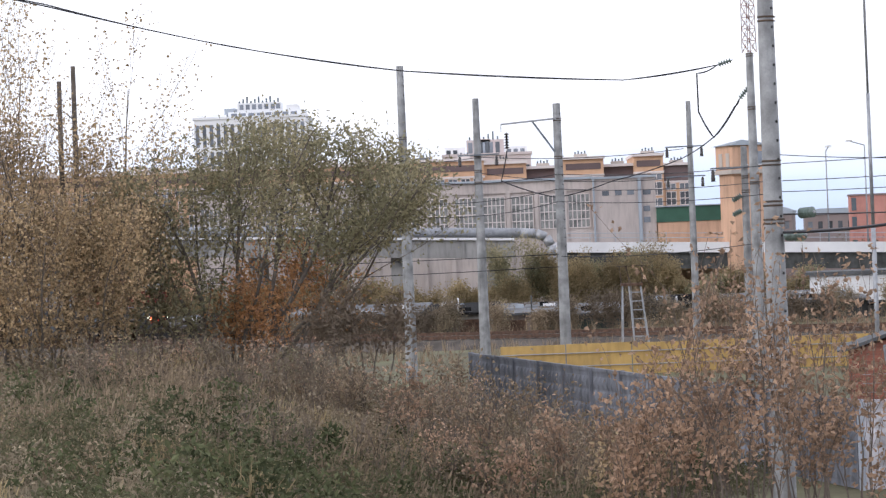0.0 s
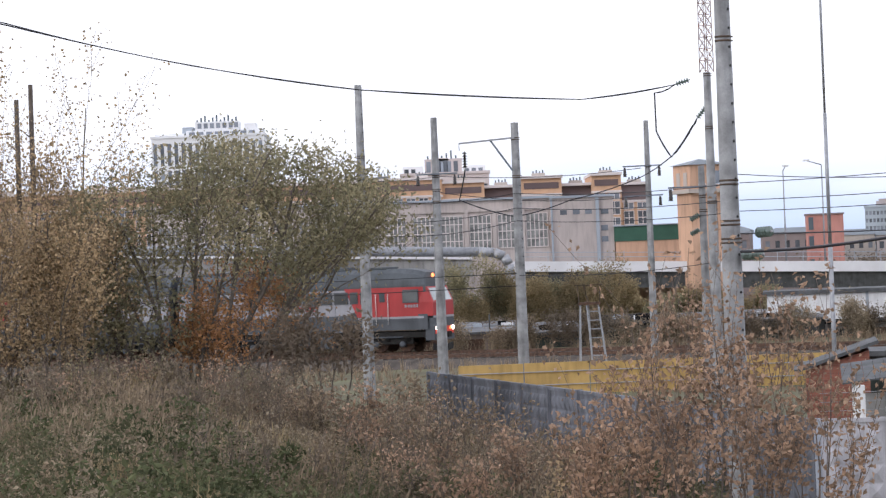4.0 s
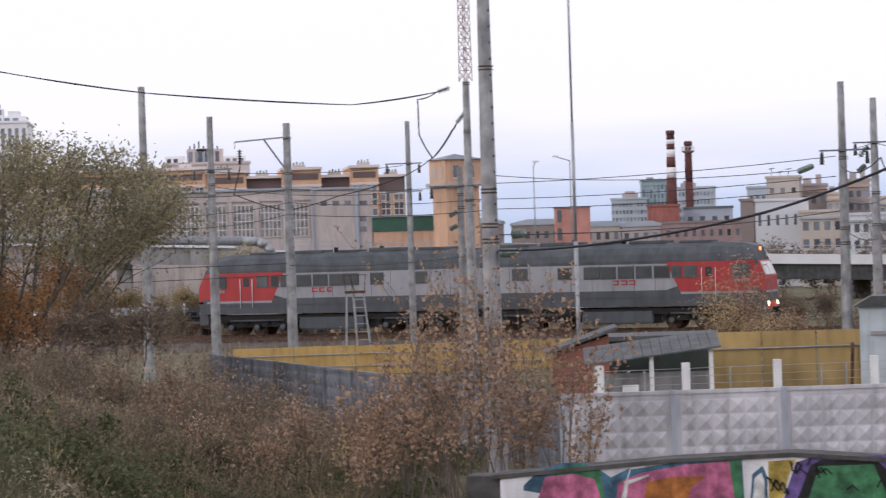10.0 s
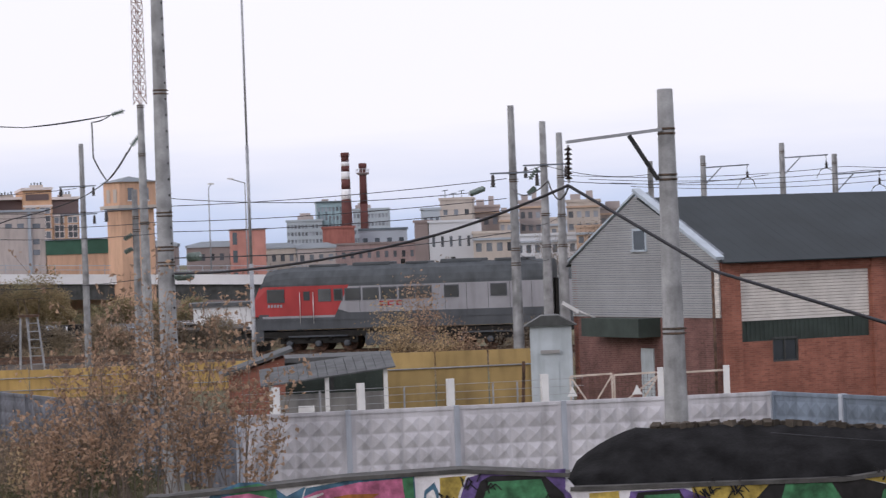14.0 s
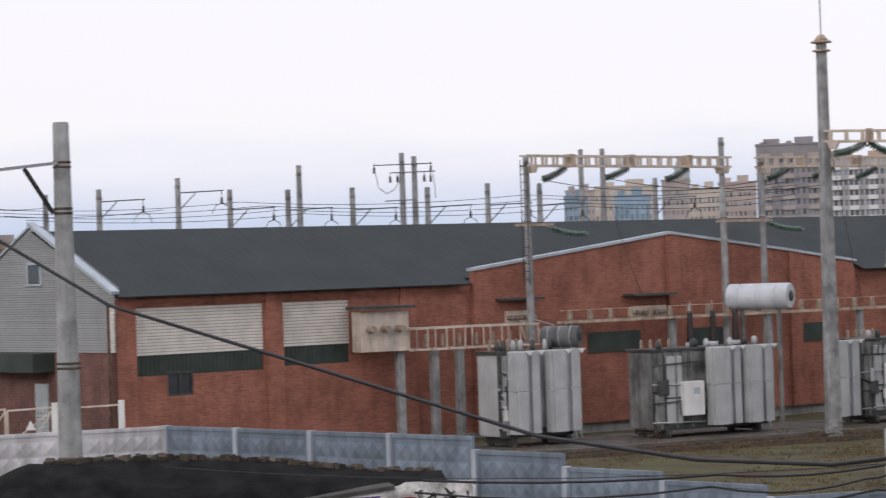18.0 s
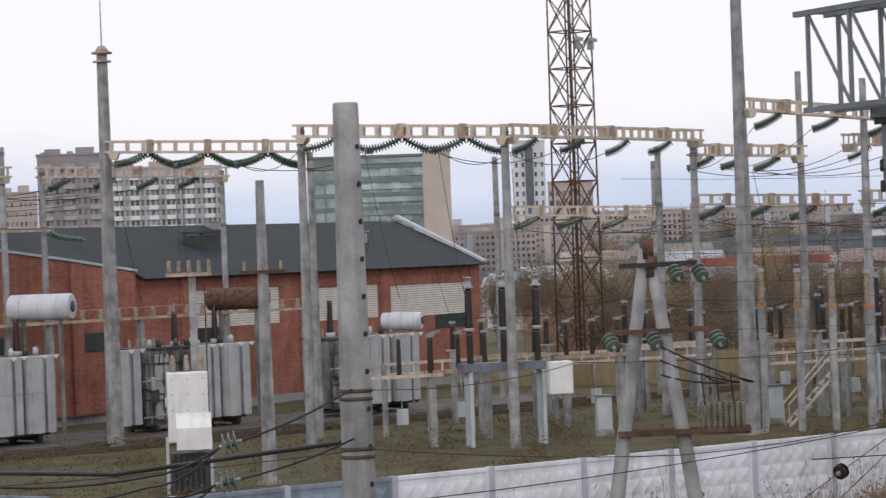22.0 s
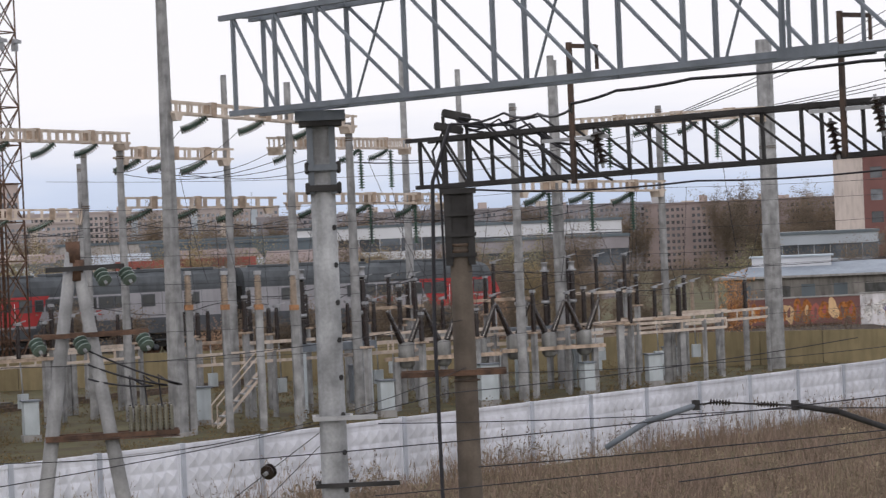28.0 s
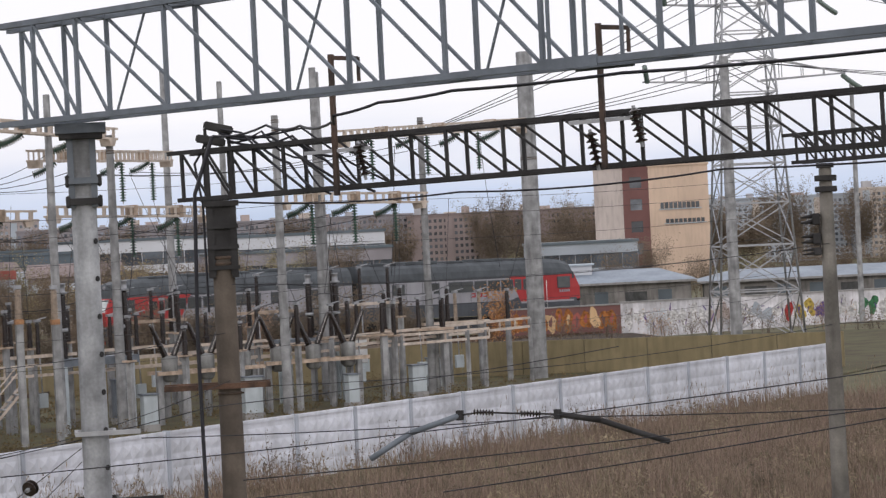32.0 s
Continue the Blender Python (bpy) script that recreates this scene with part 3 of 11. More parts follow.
# roof: two slopes of seamed sheet with an overhang
for side in (-1, 1):
    bm = B()
    n = 140
    half = WID / 2 + 0.55
    low, high = EAVE + 0.0, 9.36
    slope = math.atan2(high - low, half)
    run = half / math.cos(slope)
    y0 = -0.55 if side < 0 else WID + 0.55
    m = Matrix.Translation((-0.12 if side < 0 else 0.0, y0, low)) @ (pose(0, 0, 0, math.degrees(slope)) if side < 0 else pose(0, 0, 0, -math.degrees(slope)))
    w = (LEN + 0.5) / n
    for i in range(n):
        edge = 0.62 if 17.0 < (i + 0.5) * w - 0.12 < 41.0 else 0.0
        lo, hi = ((i * w, edge, -0.05), ((i + 1) * w, run, 0)) if side < 0 else ((i * w, -run, -0.05), ((i + 1) * w, 0, 0))
        box(bm, lo, hi, m)
        lo, hi = ((i * w, edge, 0), (i * w + 0.045, run, 0.003)) if side < 0 else ((i * w, -run, 0), (i * w + 0.045, 0, 0.003))
        box(bm, lo, hi, m)
    part("roof", bm, ROOF, hall, "dark green seamed metal roof slope")
for x, up in ((-0.16, 0.2), (LEN + 0.38, 0.2)):
    bm = B()
    bar(bm, (x, -0.3, EAVE + 0.16), (x, WID / 2, RIDGE + 0.06), 0.36, 0.13)
    bar(bm, (x + 0.1, WID / 2, RIDGE + 0.04), (x + 0.1, WID + 0.1, EAVE + 0.2), 0.16, 0.08)
    part("verge_board", bm, TRIM, hall, "pale blue verge board")
# pale brick corner beside the siding
bm = B()
for k in range(21):
    z = 4.64 + k * 0.086
    for a, b in (((0.0, 0.24), (0.255, 0.5)) if k % 2 else ((0.0, 0.11), (0.125, 0.37), (0.385, 0.5))):
        box(bm, (-0.075, a, z), (0.02, b, z + 0.072))
tagged(part("corner_brickwork", bm, WBRICK, hall, "pale yellow-white corner bricks"), kind="stuff")
# gable end, clad in pale siding above brick
END = pose(0, 0, 0, 0, 0, 90)
bm = B()
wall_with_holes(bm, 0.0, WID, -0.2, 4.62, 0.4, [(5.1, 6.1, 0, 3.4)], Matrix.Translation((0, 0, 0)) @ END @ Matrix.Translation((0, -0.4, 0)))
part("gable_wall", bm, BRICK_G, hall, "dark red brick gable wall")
bm = B()
prism(bm, [(0, 4.62), (WID, 4.62), (WID, EAVE + 0.22), (WID / 2, RIDGE - 0.05), (0, EAVE + 0.22)], 0.35, END @ Matrix.Translation((0, -0.36, 0)))
# darker core shows between the boards in place of shadow under each lap
clad = part("gable_core", bm, STEEL_G, hall)
bm = B()
z = 4.62
while z < RIDGE - 0.25:
    top = z + 0.076
    w = 0 if top < EAVE + 0.2 else (top - EAVE - 0.2) / (RIDGE - EAVE - 0.2) * WID / 2
    if WID - 2 * w > 0.3:
        v = [END @ Vector((w, 0.0, z)), END @ Vector((WID - w, 0.0, z)), END @ Vector((WID - w, 0.03, top)), END @ Vector((w, 0.03, top))]
        vs = [bm.verts.new(p + Vector((-0.035 if i < 2 else -0.012, 0, 0))) for i, p in enumerate(v)]
        vb = [bm.verts.new(p + Vector((0.02, 0, 0))) for p in v]
        bm.faces.new(vs)
        for i in range(4):
            bm.faces.new((vs[i], vb[i], vb[(i + 1) % 4], vs[(i + 1) % 4]))
    z += 0.094
tagged(part("siding_boards", bm, SIDING, hall, "pale grey lapped siding"), kind="stuff")
bm = B()
for lo, hi in (((-0.06, 5.35, 7.3), (0.05, 5.45, 8.15)), ((-0.06, 6.35, 7.3), (0.05, 6.45, 8.15)), ((-0.06, 5.35, 8.05), (0.05, 6.45, 8.15)), ((-0.12, 5.3, 7.22), (0.05, 6.5, 7.3))):
    box(bm, lo, hi)
gw = part("gable_window", bm, TRIM, hall, "small attic window")
bm = B()
box(bm, (-0.045, 5.45, 7.3), (-0.03, 6.35, 8.05))
part("pane", bm, GLASS_D, gw)
bm = B()
box(bm, (-1.0, 4.55, 3.86), (0, 9.2, 4.6))
part("porch_canopy", bm, GREEN_P, hall, "dark green sheet porch canopy")
bm = B()
box(bm, (-0.05, 5.12, 0), (0.1, 6.08, 3.38))
dr = part("door", bm, LGREY, hall, "pale blue steel door")
bm = B()
tube(bm, (-0.12, 5.3, 1.3), (-0.12, 5.3, 1.6), 0.02, n=6)
part("door_handle", bm, STEEL_Z, dr)
bm = B()
tube(bm, (-0.1, 9.3, 4.5), (-1.0, 9.6, 4.95), 0.04, n=6)
bar(bm, (-0.9, 9.55, 4.85), (-1.5, 9.8, 5.25), 0.25, 0.14)
part("wall_lamp", bm, WHITE_P, hall, "white bulkhead lamp on an arm")
bm = B()
tube(bm, (-0.45, -0.2, 6.5), (-0.45, -0.2, 0.3), 0.06, n=8)
part("downpipe", bm, RUST, hall, "brown drainpipe")
for x, y, s in ((49.0, 2.6, 1.0), (53.0, 5.2, 0.5), (62.5, 2.9, 0.7)):
    bm = B()
    zz = EAVE + (y + 0.55) * (9.36 - EAVE) / (WID / 2 + 0.55)
    box(bm, (x, y, zz - 0.3), (x + 1.5 * s, y + 1.2 * s, zz + 0.75 * s))
    box(bm, (x - 0.1, y - 0.1, zz + 0.85 * s), (x + 1.5 * s + 0.1, y + 1.2 * s + 0.1, zz + 0.95 * s))
    for i, j in ((0, 0), (1, 0), (1, 1), (0, 1)):
        bar(bm, (x + 0.05 + i * (1.5 * s - 0.1), y + 0.05 + j * (1.2 * s - 0.1), zz + 0.7 * s), (x + 0.05 + i * (1.5 * s - 0.1), y + 0.05 + j * (1.2 * s - 0.1), zz + 0.9 * s), 0.06, 0.06)
    part("roof_vent", bm, GREEN_P if s > 0.8 else STEEL_Z, hall, "small roof vent with a cap")


# ---- railway ----
def track_point(s, off=0.0, z=0.0):
    p = TRACK0 + TRACK_U * s + Vector((-TRACK_U.y, TRACK_U.x)) * off
    return Vector((p.x, p.y, rail_z(s) + z))


def railway(name, off, label):
    bed = B()
    prev = None
    for i in range(46):
        s = -170 + i * 12
        row = [bed.verts.new(track_point(s, off + o, z)) for o, z in ((-3.6, -0.95), (-1.7, -0.2), (1.7, -0.2), (3.6, -0.95))]
        if prev:
            for k in range(3):
                bed.faces.new((prev[k], row[k], row[k + 1], prev[k + 1]))
        prev = row
    t = part(name, bed, DIRT)
    tagged(t, label, "railway", kind="structure")
    for o in (-0.76, 0.76):
        bm = B()
        for i in range(45):
            bar(bm, track_point(-170 + i * 12, off + o, -0.08), track_point(-158 + i * 12, off + o, -0.08), 0.075, 0.16)
        part("rail", bm, RUST, t, "worn steel rail")
    bm = B()
    for i in range(760):
        s = -150 + i * 0.6
        if s < 300:
            bar(bm, track_point(s, off - 1.3, -0.2), track_point(s, off + 1.3, -0.2), 0.24, 0.12)
    tagged(part("sleepers", bm, OILY, t), kind="stuff")


railway("railway_track", 0.0, "single ballasted railway track with concrete sleepers")
railway("railway_track", -6.0, "empty ballasted railway track with concrete sleepers")


# ---- poles ----
def round_pole(name, label, x, y, z_top, r_top, r_bot, material=CONC, bands=(), holes=0, group="concrete poles", base=None, lean=(0, 0)):
    """A tapered spun-concrete pole with steel clamps and a column of bolt holes."""
    g = ground_z(x, y) if base is None else base
    h = z_top - g
    t = thing(name, label, "pole", pose(x, y, g), group)
    bm = B()
    lathe(bm, [(r_bot, -0.5), (r_bot, 0), (r_top, h - 0.03), (r_top * 0.93, h)], Matrix.Shear("XY", 4, (lean[0], lean[1])), 16)
    shaft = part("shaft", bm, material, t)
    for z in bands:
        bm = B()
        r = r_bot + (r_top - r_bot) * (z - g) / h
        for dz in (-0.045, 0.045):
            lathe(bm, [(r, z - g + dz - 0.022), (r + 0.012, z - g + dz - 0.018), (r + 0.012, z - g + dz + 0.018), (r, z - g + dz + 0.022)], Matrix.Shear("XY", 4, (lean[0], lean[1])), 16)
        cx, cy = lean[0] * (z - g), lean[1] * (z - g)
        turn = Matrix.Translation((cx, cy, 0)) @ Matrix.Rotation(-math.atan2(x, y) + 0.7 * math.sin(z * 7), 4, "Z")
        for dz in (-0.045, 0.045):
            tube(bm, turn @ Vector((r, -0.05, z - g + dz)), turn @ Vector((r + 0.05, -0.05, z - g + dz)), 0.016, n=6)
        part("clamp", bm, BAND, t, "rusty dark steel clamp band")
    for i in range(holes):
        z = h - 0.5 - i * 0.42
        if z < 0.3:
            break
        r = r_bot + (r_top - r_bot) * z / h
        a = -math.atan2(x, y) - math.pi / 2 + 0.85
        c = Vector((math.cos(a) * r * 0.995, math.sin(a) * r * 0.995, z))
        bm = B()
        tube(bm, c, c + Vector((math.cos(a), math.sin(a), 0)) * 0.012, 0.032, n=8)
        part("bolt_hole", bm, STEEL_D, t, "dark bolt hole")
    return t


def square_pole(name, label, x, y, z_top, w_top, w_bot, material=CONC, turn=0.0, group="substation poles"):
    """A tapered square precast post."""
    g = ground_z(x, y)
    h = z_top - g
    t = thing(name, label, "pole", pose(x, y, g, 0, 0, turn), group)
    bm = B()
    a = [bm.verts.new((sx * w_bot / 2, sy * w_bot / 2, -0.5)) for sx, sy in ((-1, -1), (1, -1), (1, 1), (-1, 1))]
    b = [bm.verts.new((sx * w_top / 2, sy * w_top / 2, h)) for sx, sy in ((-1, -1), (1, -1), (1, 1), (-1, 1))]
    bm.faces.new(a[::-1])
    bm.faces.new(b)
    for i in range(4):
        bm.faces.new((a[i], a[(i + 1) % 4], b[(i + 1) % 4], b[i]))
    bmesh.ops.bevel(bm, geom=list(bm.edges), offset=0.02, segments=1, affect="EDGES")
    part("shaft", bm, material, t)
    bm = B()
    box(bm, (-w_bot * 0.8, -w_bot * 0.8, -0.3), (w_bot * 0.8, w_bot * 0.8, 0.18))
    part("footing", bm, CONC_V, t, "concrete footing")
    return t


# yard edge poles along the line
round_pole("concrete_pole", "grey spun-concrete line pole behind a willow", -1.85, 127.74, 15.5, 0.16, 0.28, bands=(12.2, 11.2), holes=14)
round_pole("concrete_pole", "grey spun-concrete line pole with small brackets", 1.55, 139.81, 14.56, 0.16, 0.28, bands=(11.6, 10.9, 10.3))
round_pole("concrete_pole", "grey spun-concrete line pole with an angled bracket arm", 5.38, 132.74, 13.77, 0.18, 0.28, bands=(13.0, 11.2), holes=16)
round_pole("concrete_pole", "slender grey concrete pole beside a lattice mast", 12.95, 148.5, 14.45, 0.13, 0.22, bands=(12.0, 10.5))
round_pole("concrete_pole", "tall grey concrete pole clamped with heavy steel bands", 7.98, 67.39, 15.2, 0.15, 0.27, bands=(11.95, 8.75, 7.85, 7.45), holes=24)
round_pole("concrete_pole", "short grey concrete pole with porcelain insulators", 12.75, 119.0, 10.9, 0.13, 0.22, bands=(9.6, 9.0))
round_pole("concrete_pole", "thick grey concrete pole carrying a feeder bracket", 15.08, 46.62, 10.43, 0.15, 0.25, bands=(9.63, 8.76, 5.85), base=2.0)
round_pole("concrete_pole", "slender grey concrete pole beside the siding gable", 26.29, 101.66, 13.36, 0.13, 0.25, bands=(10.6, 10.3, 7.5, 6.9))
round_pole("concrete_pole", "grey concrete pole beside the siding gable", 30.13, 110.98, 13.16, 0.14, 0.26, bands=(11.2, 9.0, 7.6))
round_pole("concrete_pole", "grey concrete pole beside the siding gable", 32.17, 115.61, 12.85, 0.14, 0.28, bands=(10.8, 9.0, 7.6))
round_pole("concrete_pole", "massive concrete pole with bolt holes and double clamps", 18.67, 22.19, 9.21, 0.145, 0.235, bands=(5.93, 5.28), holes=30, base=0.6)
round_pole("concrete_pole", "tall concrete pole inside the substation yard", 62.63 + 51.2, 60.39, 16.33, 0.40, 0.45, bands=(11.0,))
round_pole("concrete_pole", "slender pale pole beside a graffiti wall", 168.3, 63.9, 16.5, 0.14, 0.2, base=0.0)
yp = round_pole("concrete_pole", "slender pale pole with a black painted foot", 134.57, 58.64, 16.69, 0.26, 0.34)
bm = B()
lathe(bm, [(0.345, 0.0), (0.35, 0.02), (0.346, 0.85), (0.335, 0.86)], n=16)
part("painted_foot", bm, STEEL_D, yp, "black painted foot")
round_pole("concrete_pole", "grey concrete pole carrying a dark girder and signal lamp", 42.0, 16.5, 8.3, 0.11, 0.17, material=CONC_G, base=0.0)

# ---- the twin diesel locomotive ----
LOCO_LEN, LOCO_W, LOCO_GAP = 18.7, 3.0, 0.6


def loco_profile(z):
    return LOCO_W / 2 if z < 3.9 else LOCO_W / 2 - 0.62 * ((z - 3.9) / 0.95) ** 1.7


def body_strip(bm, x0, x1, z0, z1, proud=0.0, slant0=0.0, slant1=0.0, sides=(-1, 1)):
    """A strip of the body side between two heights; slant shifts its upper end."""
    for sd in sides:
        y0, y1 = sd * (loco_profile(z0) + proud), sd * (loco_profile(z1) + proud)
        v = [bm.verts.new(p) for p in ((x0, y0, z0), (x1, y0, z0), (x1 + slant1, y1, z1), (x0 + slant0, y1, z1))]
        w = [bm.verts.new((p.co.x, p.co.y - sd * 0.1, p.co.z)) for p in v]
        bm.faces.new(v if sd < 0 else v[::-1])
        bm.faces.new(w[::-1] if sd < 0 else w)
        for i in range(4):
            j = (i + 1) % 4
            bm.faces.new((v[i], w[i], w[j], v[j]))


def locomotive_section(name):
    """One section, its cab towards +x, x = 0 at the rear end and z = 0 on the rail."""
    t = thing(name, "red and grey diesel freight locomotive section running on rails", "locomotive", group="locomotive sections")
    L = LOCO_LEN
    bm = B()
    prof = [(-1.5, 1.42), (1.5, 1.42), (1.5, 3.9), (1.43, 4.25), (1.22, 4.6), (0.8, 4.85), (-0.8, 4.85), (-1.22, 4.6), (-1.43, 4.25), (-1.5, 3.9)]
    secs = [(0.0, 1.0, 0), (L - 2.6, 1.0, 0), (L - 0.9, 0.985, -0.10), (L - 0.25, 0.95, -0.25)]
    rings = []
    for x, k, dz in secs:
        rings.append([bm.verts.new((x + (-0.5 * max(0, (z - 3.05)) / 1.8 if x > L - 1 else 0), y * k * 0.985, z + (dz if z > 4 else 0))) for y, z in prof])
    for a, b in zip(rings, rings[1:]):
        for i in range(len(prof)):
            j = (i + 1) % len(prof)
            bm.faces.new((a[i], a[j], b[j], b[i]))
    bm.faces.new(rings[0][::-1])
    bm.faces.new(rings[-1])
    body = part("body", bm, L_ROOF, t, "dark grey curved roof and body shell")
    bm = B()
    body_strip(bm, 0.05, L - 5.55, 2.45, 3.72, 0.012, 0, 0.95)
    part("upper_side", bm, L_GREY, t, "light grey side band")
    bm = B()
    body_strip(bm, 0.05, L - 6.2, 2.28, 2.45, 0.012, 0, 0.6)
    part("middle_side", bm, L_GREY, t, "pale grey lower side band")
    bm = B()
    body_strip(bm, 0.05, L - 0.35, 1.42, 2.28, 0.010)
    part("lower_side", bm, L_DARK, t, "dark grey skirt band")
    bm = B()
    body_strip(bm, L - 5.3, L - 1.0, 2.17, 3.80, 0.014, -0.9, -0.1)
    nose = ((L, 2.17, 1.44), (L, 2.95, 1.43), (L - 0.42, 3.8, 1.37))
    for (xa, za, ya), (xb, zb, yb) in zip(nose, nose[1:]):
        bm.faces.new([bm.verts.new(p) for p in ((xa, -ya, za), (xa, ya, za), (xb, yb, zb), (xb, -yb, zb))])
        for sd in (-1, 1):
            w = [bm.verts.new(p) for p in ((L - 1.08, sd * 1.512, za), (xa, sd * ya, za), (xb, sd * yb, zb), (L - 1.12, sd * 1.512, zb))]
            bm.faces.new(w if sd < 0 else w[::-1])
    part("cab", bm, L_RED, t, "bright red driver's cab")
    bm = B()
    body_strip(bm, L - 5.25, L - 0.6, 2.05, 2.17, 0.018, -0.06, 0)
    v = [bm.verts.new(p) for p in ((L + 0.02, -1.42, 2.05), (L + 0.02, 1.42, 2.05), (L + 0.01, 1.42, 2.17), (L + 0.01, -1.42, 2.17))]
    bm.faces.new(v)
    part("stripe", bm, L_GREY, t, "pale stripe under the cab")
    bm = B()
    for i in range(2):
        a, b = (-1.25, -0.06) if i == 0 else (0.06, 1.25)
        v = [bm.verts.new(p) for p in ((L + 0.0, a, 3.02), (L + 0.0, b, 3.02), (L - 0.34, b * 0.97, 3.72), (L - 0.34, a * 0.97, 3.72))]
        bm.faces.new(v)
    bmesh.ops.translate(bm, verts=list(bm.verts), vec=(-0.02, 0, 0))
    part("windscreen", bm, WIND, t, "sloping cab windscreen")
    bm = B()
    box(bm, (L - 0.6, -1.38, 0.75), (L + 0.015, 1.38, 2.04))
    part("front_skirt", bm, L_DARK, t)
    bm = B()
    box(bm, (L + 0.0, -1.25, 1.12), (L + 0.05, 1.25, 1.56))
    part("buffer_panel", bm, L_LAMP, t, "red lamp panel on the front")
    for sd in (-1, 1):
        bm = B()
        tube(bm, (L + 0.03, sd * 1.1, 1.46), (L + 0.12, sd * 1.1, 1.46), 0.11, n=12)
        lamp = part("headlight", bm, LAMP_W, t, "lit white buffer lamp")
        bm = B()
        tube(bm, (L + 0.03, sd * 0.8, 1.44), (L + 0.09, sd * 0.8, 1.44), 0.09, n=12)
        part("marker_light", bm, LAMP_O, t, "glowing orange marker lamp")
    bm = B()
    tube(bm, (L - 0.75, 0, 4.42), (L - 0.6, 0, 4.42), 0.1, n=12)
    part("top_headlight", bm, LAMP_O, t, "glowing roof headlight")
    wins = [(L - 2.0, 1.0, 2.98, 3.6), (L - 5.0, 0.7, 2.98, 3.55), (L - 5.75, 0.45, 3.0, 3.55)] + [(x, 0.9, 3.0, 3.56) for x in (2.6, 7.3, 8.35, 9.5, 10.65, 11.8)] + [(5.6, 0.8, 3.0, 3.56)]
    for sd in (-1, 1):
        for x, w, a, b in wins:
            bm = B()
            box(bm, (x - 0.06, sd * 1.535 - 0.02, a - 0.06), (x + w + 0.06, sd * 1.535 + 0.02, b + 0.06))
            f = part("side_window", bm, L_DARK, t, "dark-framed side window")
            bm = B()
            box(bm, (x, sd * 1.56 - 0.012, a), (x + w, sd * 1.56 + 0.012, b))
            part("pane", bm, L_PANE, f)
        bm = B()
        x = L - 3.85
        box(bm, (x, sd * 1.53 - 0.015, 2.2), (x + 0.7, sd * 1.53 + 0.015, 3.65))
        d = part("cab_door", bm, L_RED, t, "red cab door")
        bm = B()
        box(bm, (x + 0.15, sd * 1.55 - 0.015, 3.0), (x + 0.55, sd * 1.55 + 0.015, 3.5))
        part("pane", bm, GLASS_D, d)
        for dx in (-0.08, 0.78):
            bm = B()
            tube(bm, (x + dx, sd * 1.6, 1.75), (x + dx, sd * 1.6, 3.45), 0.022, n=6)
            part("handrail", bm, WHITE_P, t, "white vertical handrail")
        bm = B()
        for i, wd in enumerate((0.34, 0.4, 0.4)):
            x = 9.15 + i * 0.5
            box(bm, (x, sd * 1.53 - 0.008, 2.6), (x + wd, sd * 1.53 + 0.008, 2.67))
            box(bm, (x + wd - 0.1, sd * 1.53 - 0.008, 2.6), (x + wd, sd * 1.53 + 0.008, 2.86))
            box(bm, (x, sd * 1.53 - 0.008, 2.79), (x + wd, sd * 1.53 + 0.008, 2.86))
        tagged(part("emblem", bm, L_RED, t, "small red operator emblem bars"), kind="stuff")
        bm = B()
        for i in range(5):
            box(bm, (L - 1.9 + i * 0.2, sd * 1.535 - 0.006, 2.66), (L - 1.9 + i * 0.2 + 0.13, sd * 1.535 + 0.006, 2.82))
        part("number_bars", bm, L_GREY, t, "pale bars in place of writing")
        bm = B()
        for i in range(9):
            box(bm, (1.0 + i * 1.35, sd * 1.505 - 0.02, 1.5), (1.02 + i * 1.35, sd * 1.505 + 0.018, 3.7))
        box(bm, (0.1, sd * 1.52 - 0.03, 1.9), (L - 0.7, sd * 1.52 + 0.03, 1.94))
        part("panel_seams", bm, L_DARK, t)
    for x, w, hh in ((1.2, 2.2, 0.12), (4.2, 2.6, 0.16), (7.6, 1.4, 0.1), (10.0, 2.4, 0.14), (13.2, 2.0, 0.1)):
        bm = B()
        box(bm, (x, -0.85, 4.82), (x + w, 0.85, 4.86 + hh))
        bmesh.ops.bevel(bm, geom=list(bm.edges), offset=0.03, segments=1, affect="EDGES")
        part("roof_hatch", bm, L_ROOF, t)
    for x in (6.1, 9.3):
        bm = B()
        tube(bm, (x, 0.3, 4.85), (x, 0.3, 5.12), 0.14, n=10)
        part("exhaust", bm, L_BLACK, t)
    bm = B()
    box(bm, (0.2, -1.35, 0.95), (L - 0.3, 1.35, 1.3))
    part("underframe", bm, L_BLACK, t)
    bm = B()
    box(bm, (7.0, -1.4, 0.35), (11.6, 1.4, 1.22))
    bmesh.ops.bevel(bm, geom=list(bm.edges), offset=0.08, segments=2, affect="EDGES")
    part("fuel_tank", bm, L_DARK, t, "dark grey fuel tank")
    for cx in (3.7, 14.6):
        bm = B()
        for sd in (-1, 1):
            bar(bm, (cx - 2.5, sd * 1.12, 0.72), (cx + 2.5, sd * 1.12, 0.72), 0.16, 0.34)
            for k in (-2.2, -0.75, 0.75, 2.2):
                lathe(bm, [(0.16, 0.0), (0.16, 0.45)], Matrix.Translation((cx + k, sd * 1.2, 0.75)), 8)
            for k in (-1.85, 0, 1.85):
                box(bm, (cx + k - 0.2, sd * 1.25 - 0.08, 0.35), (cx + k + 0.2, sd * 1.25 + 0.08, 0.72))
        bogie = part("bogie", bm, L_BLACK, t, "black three-axle bogie frame")
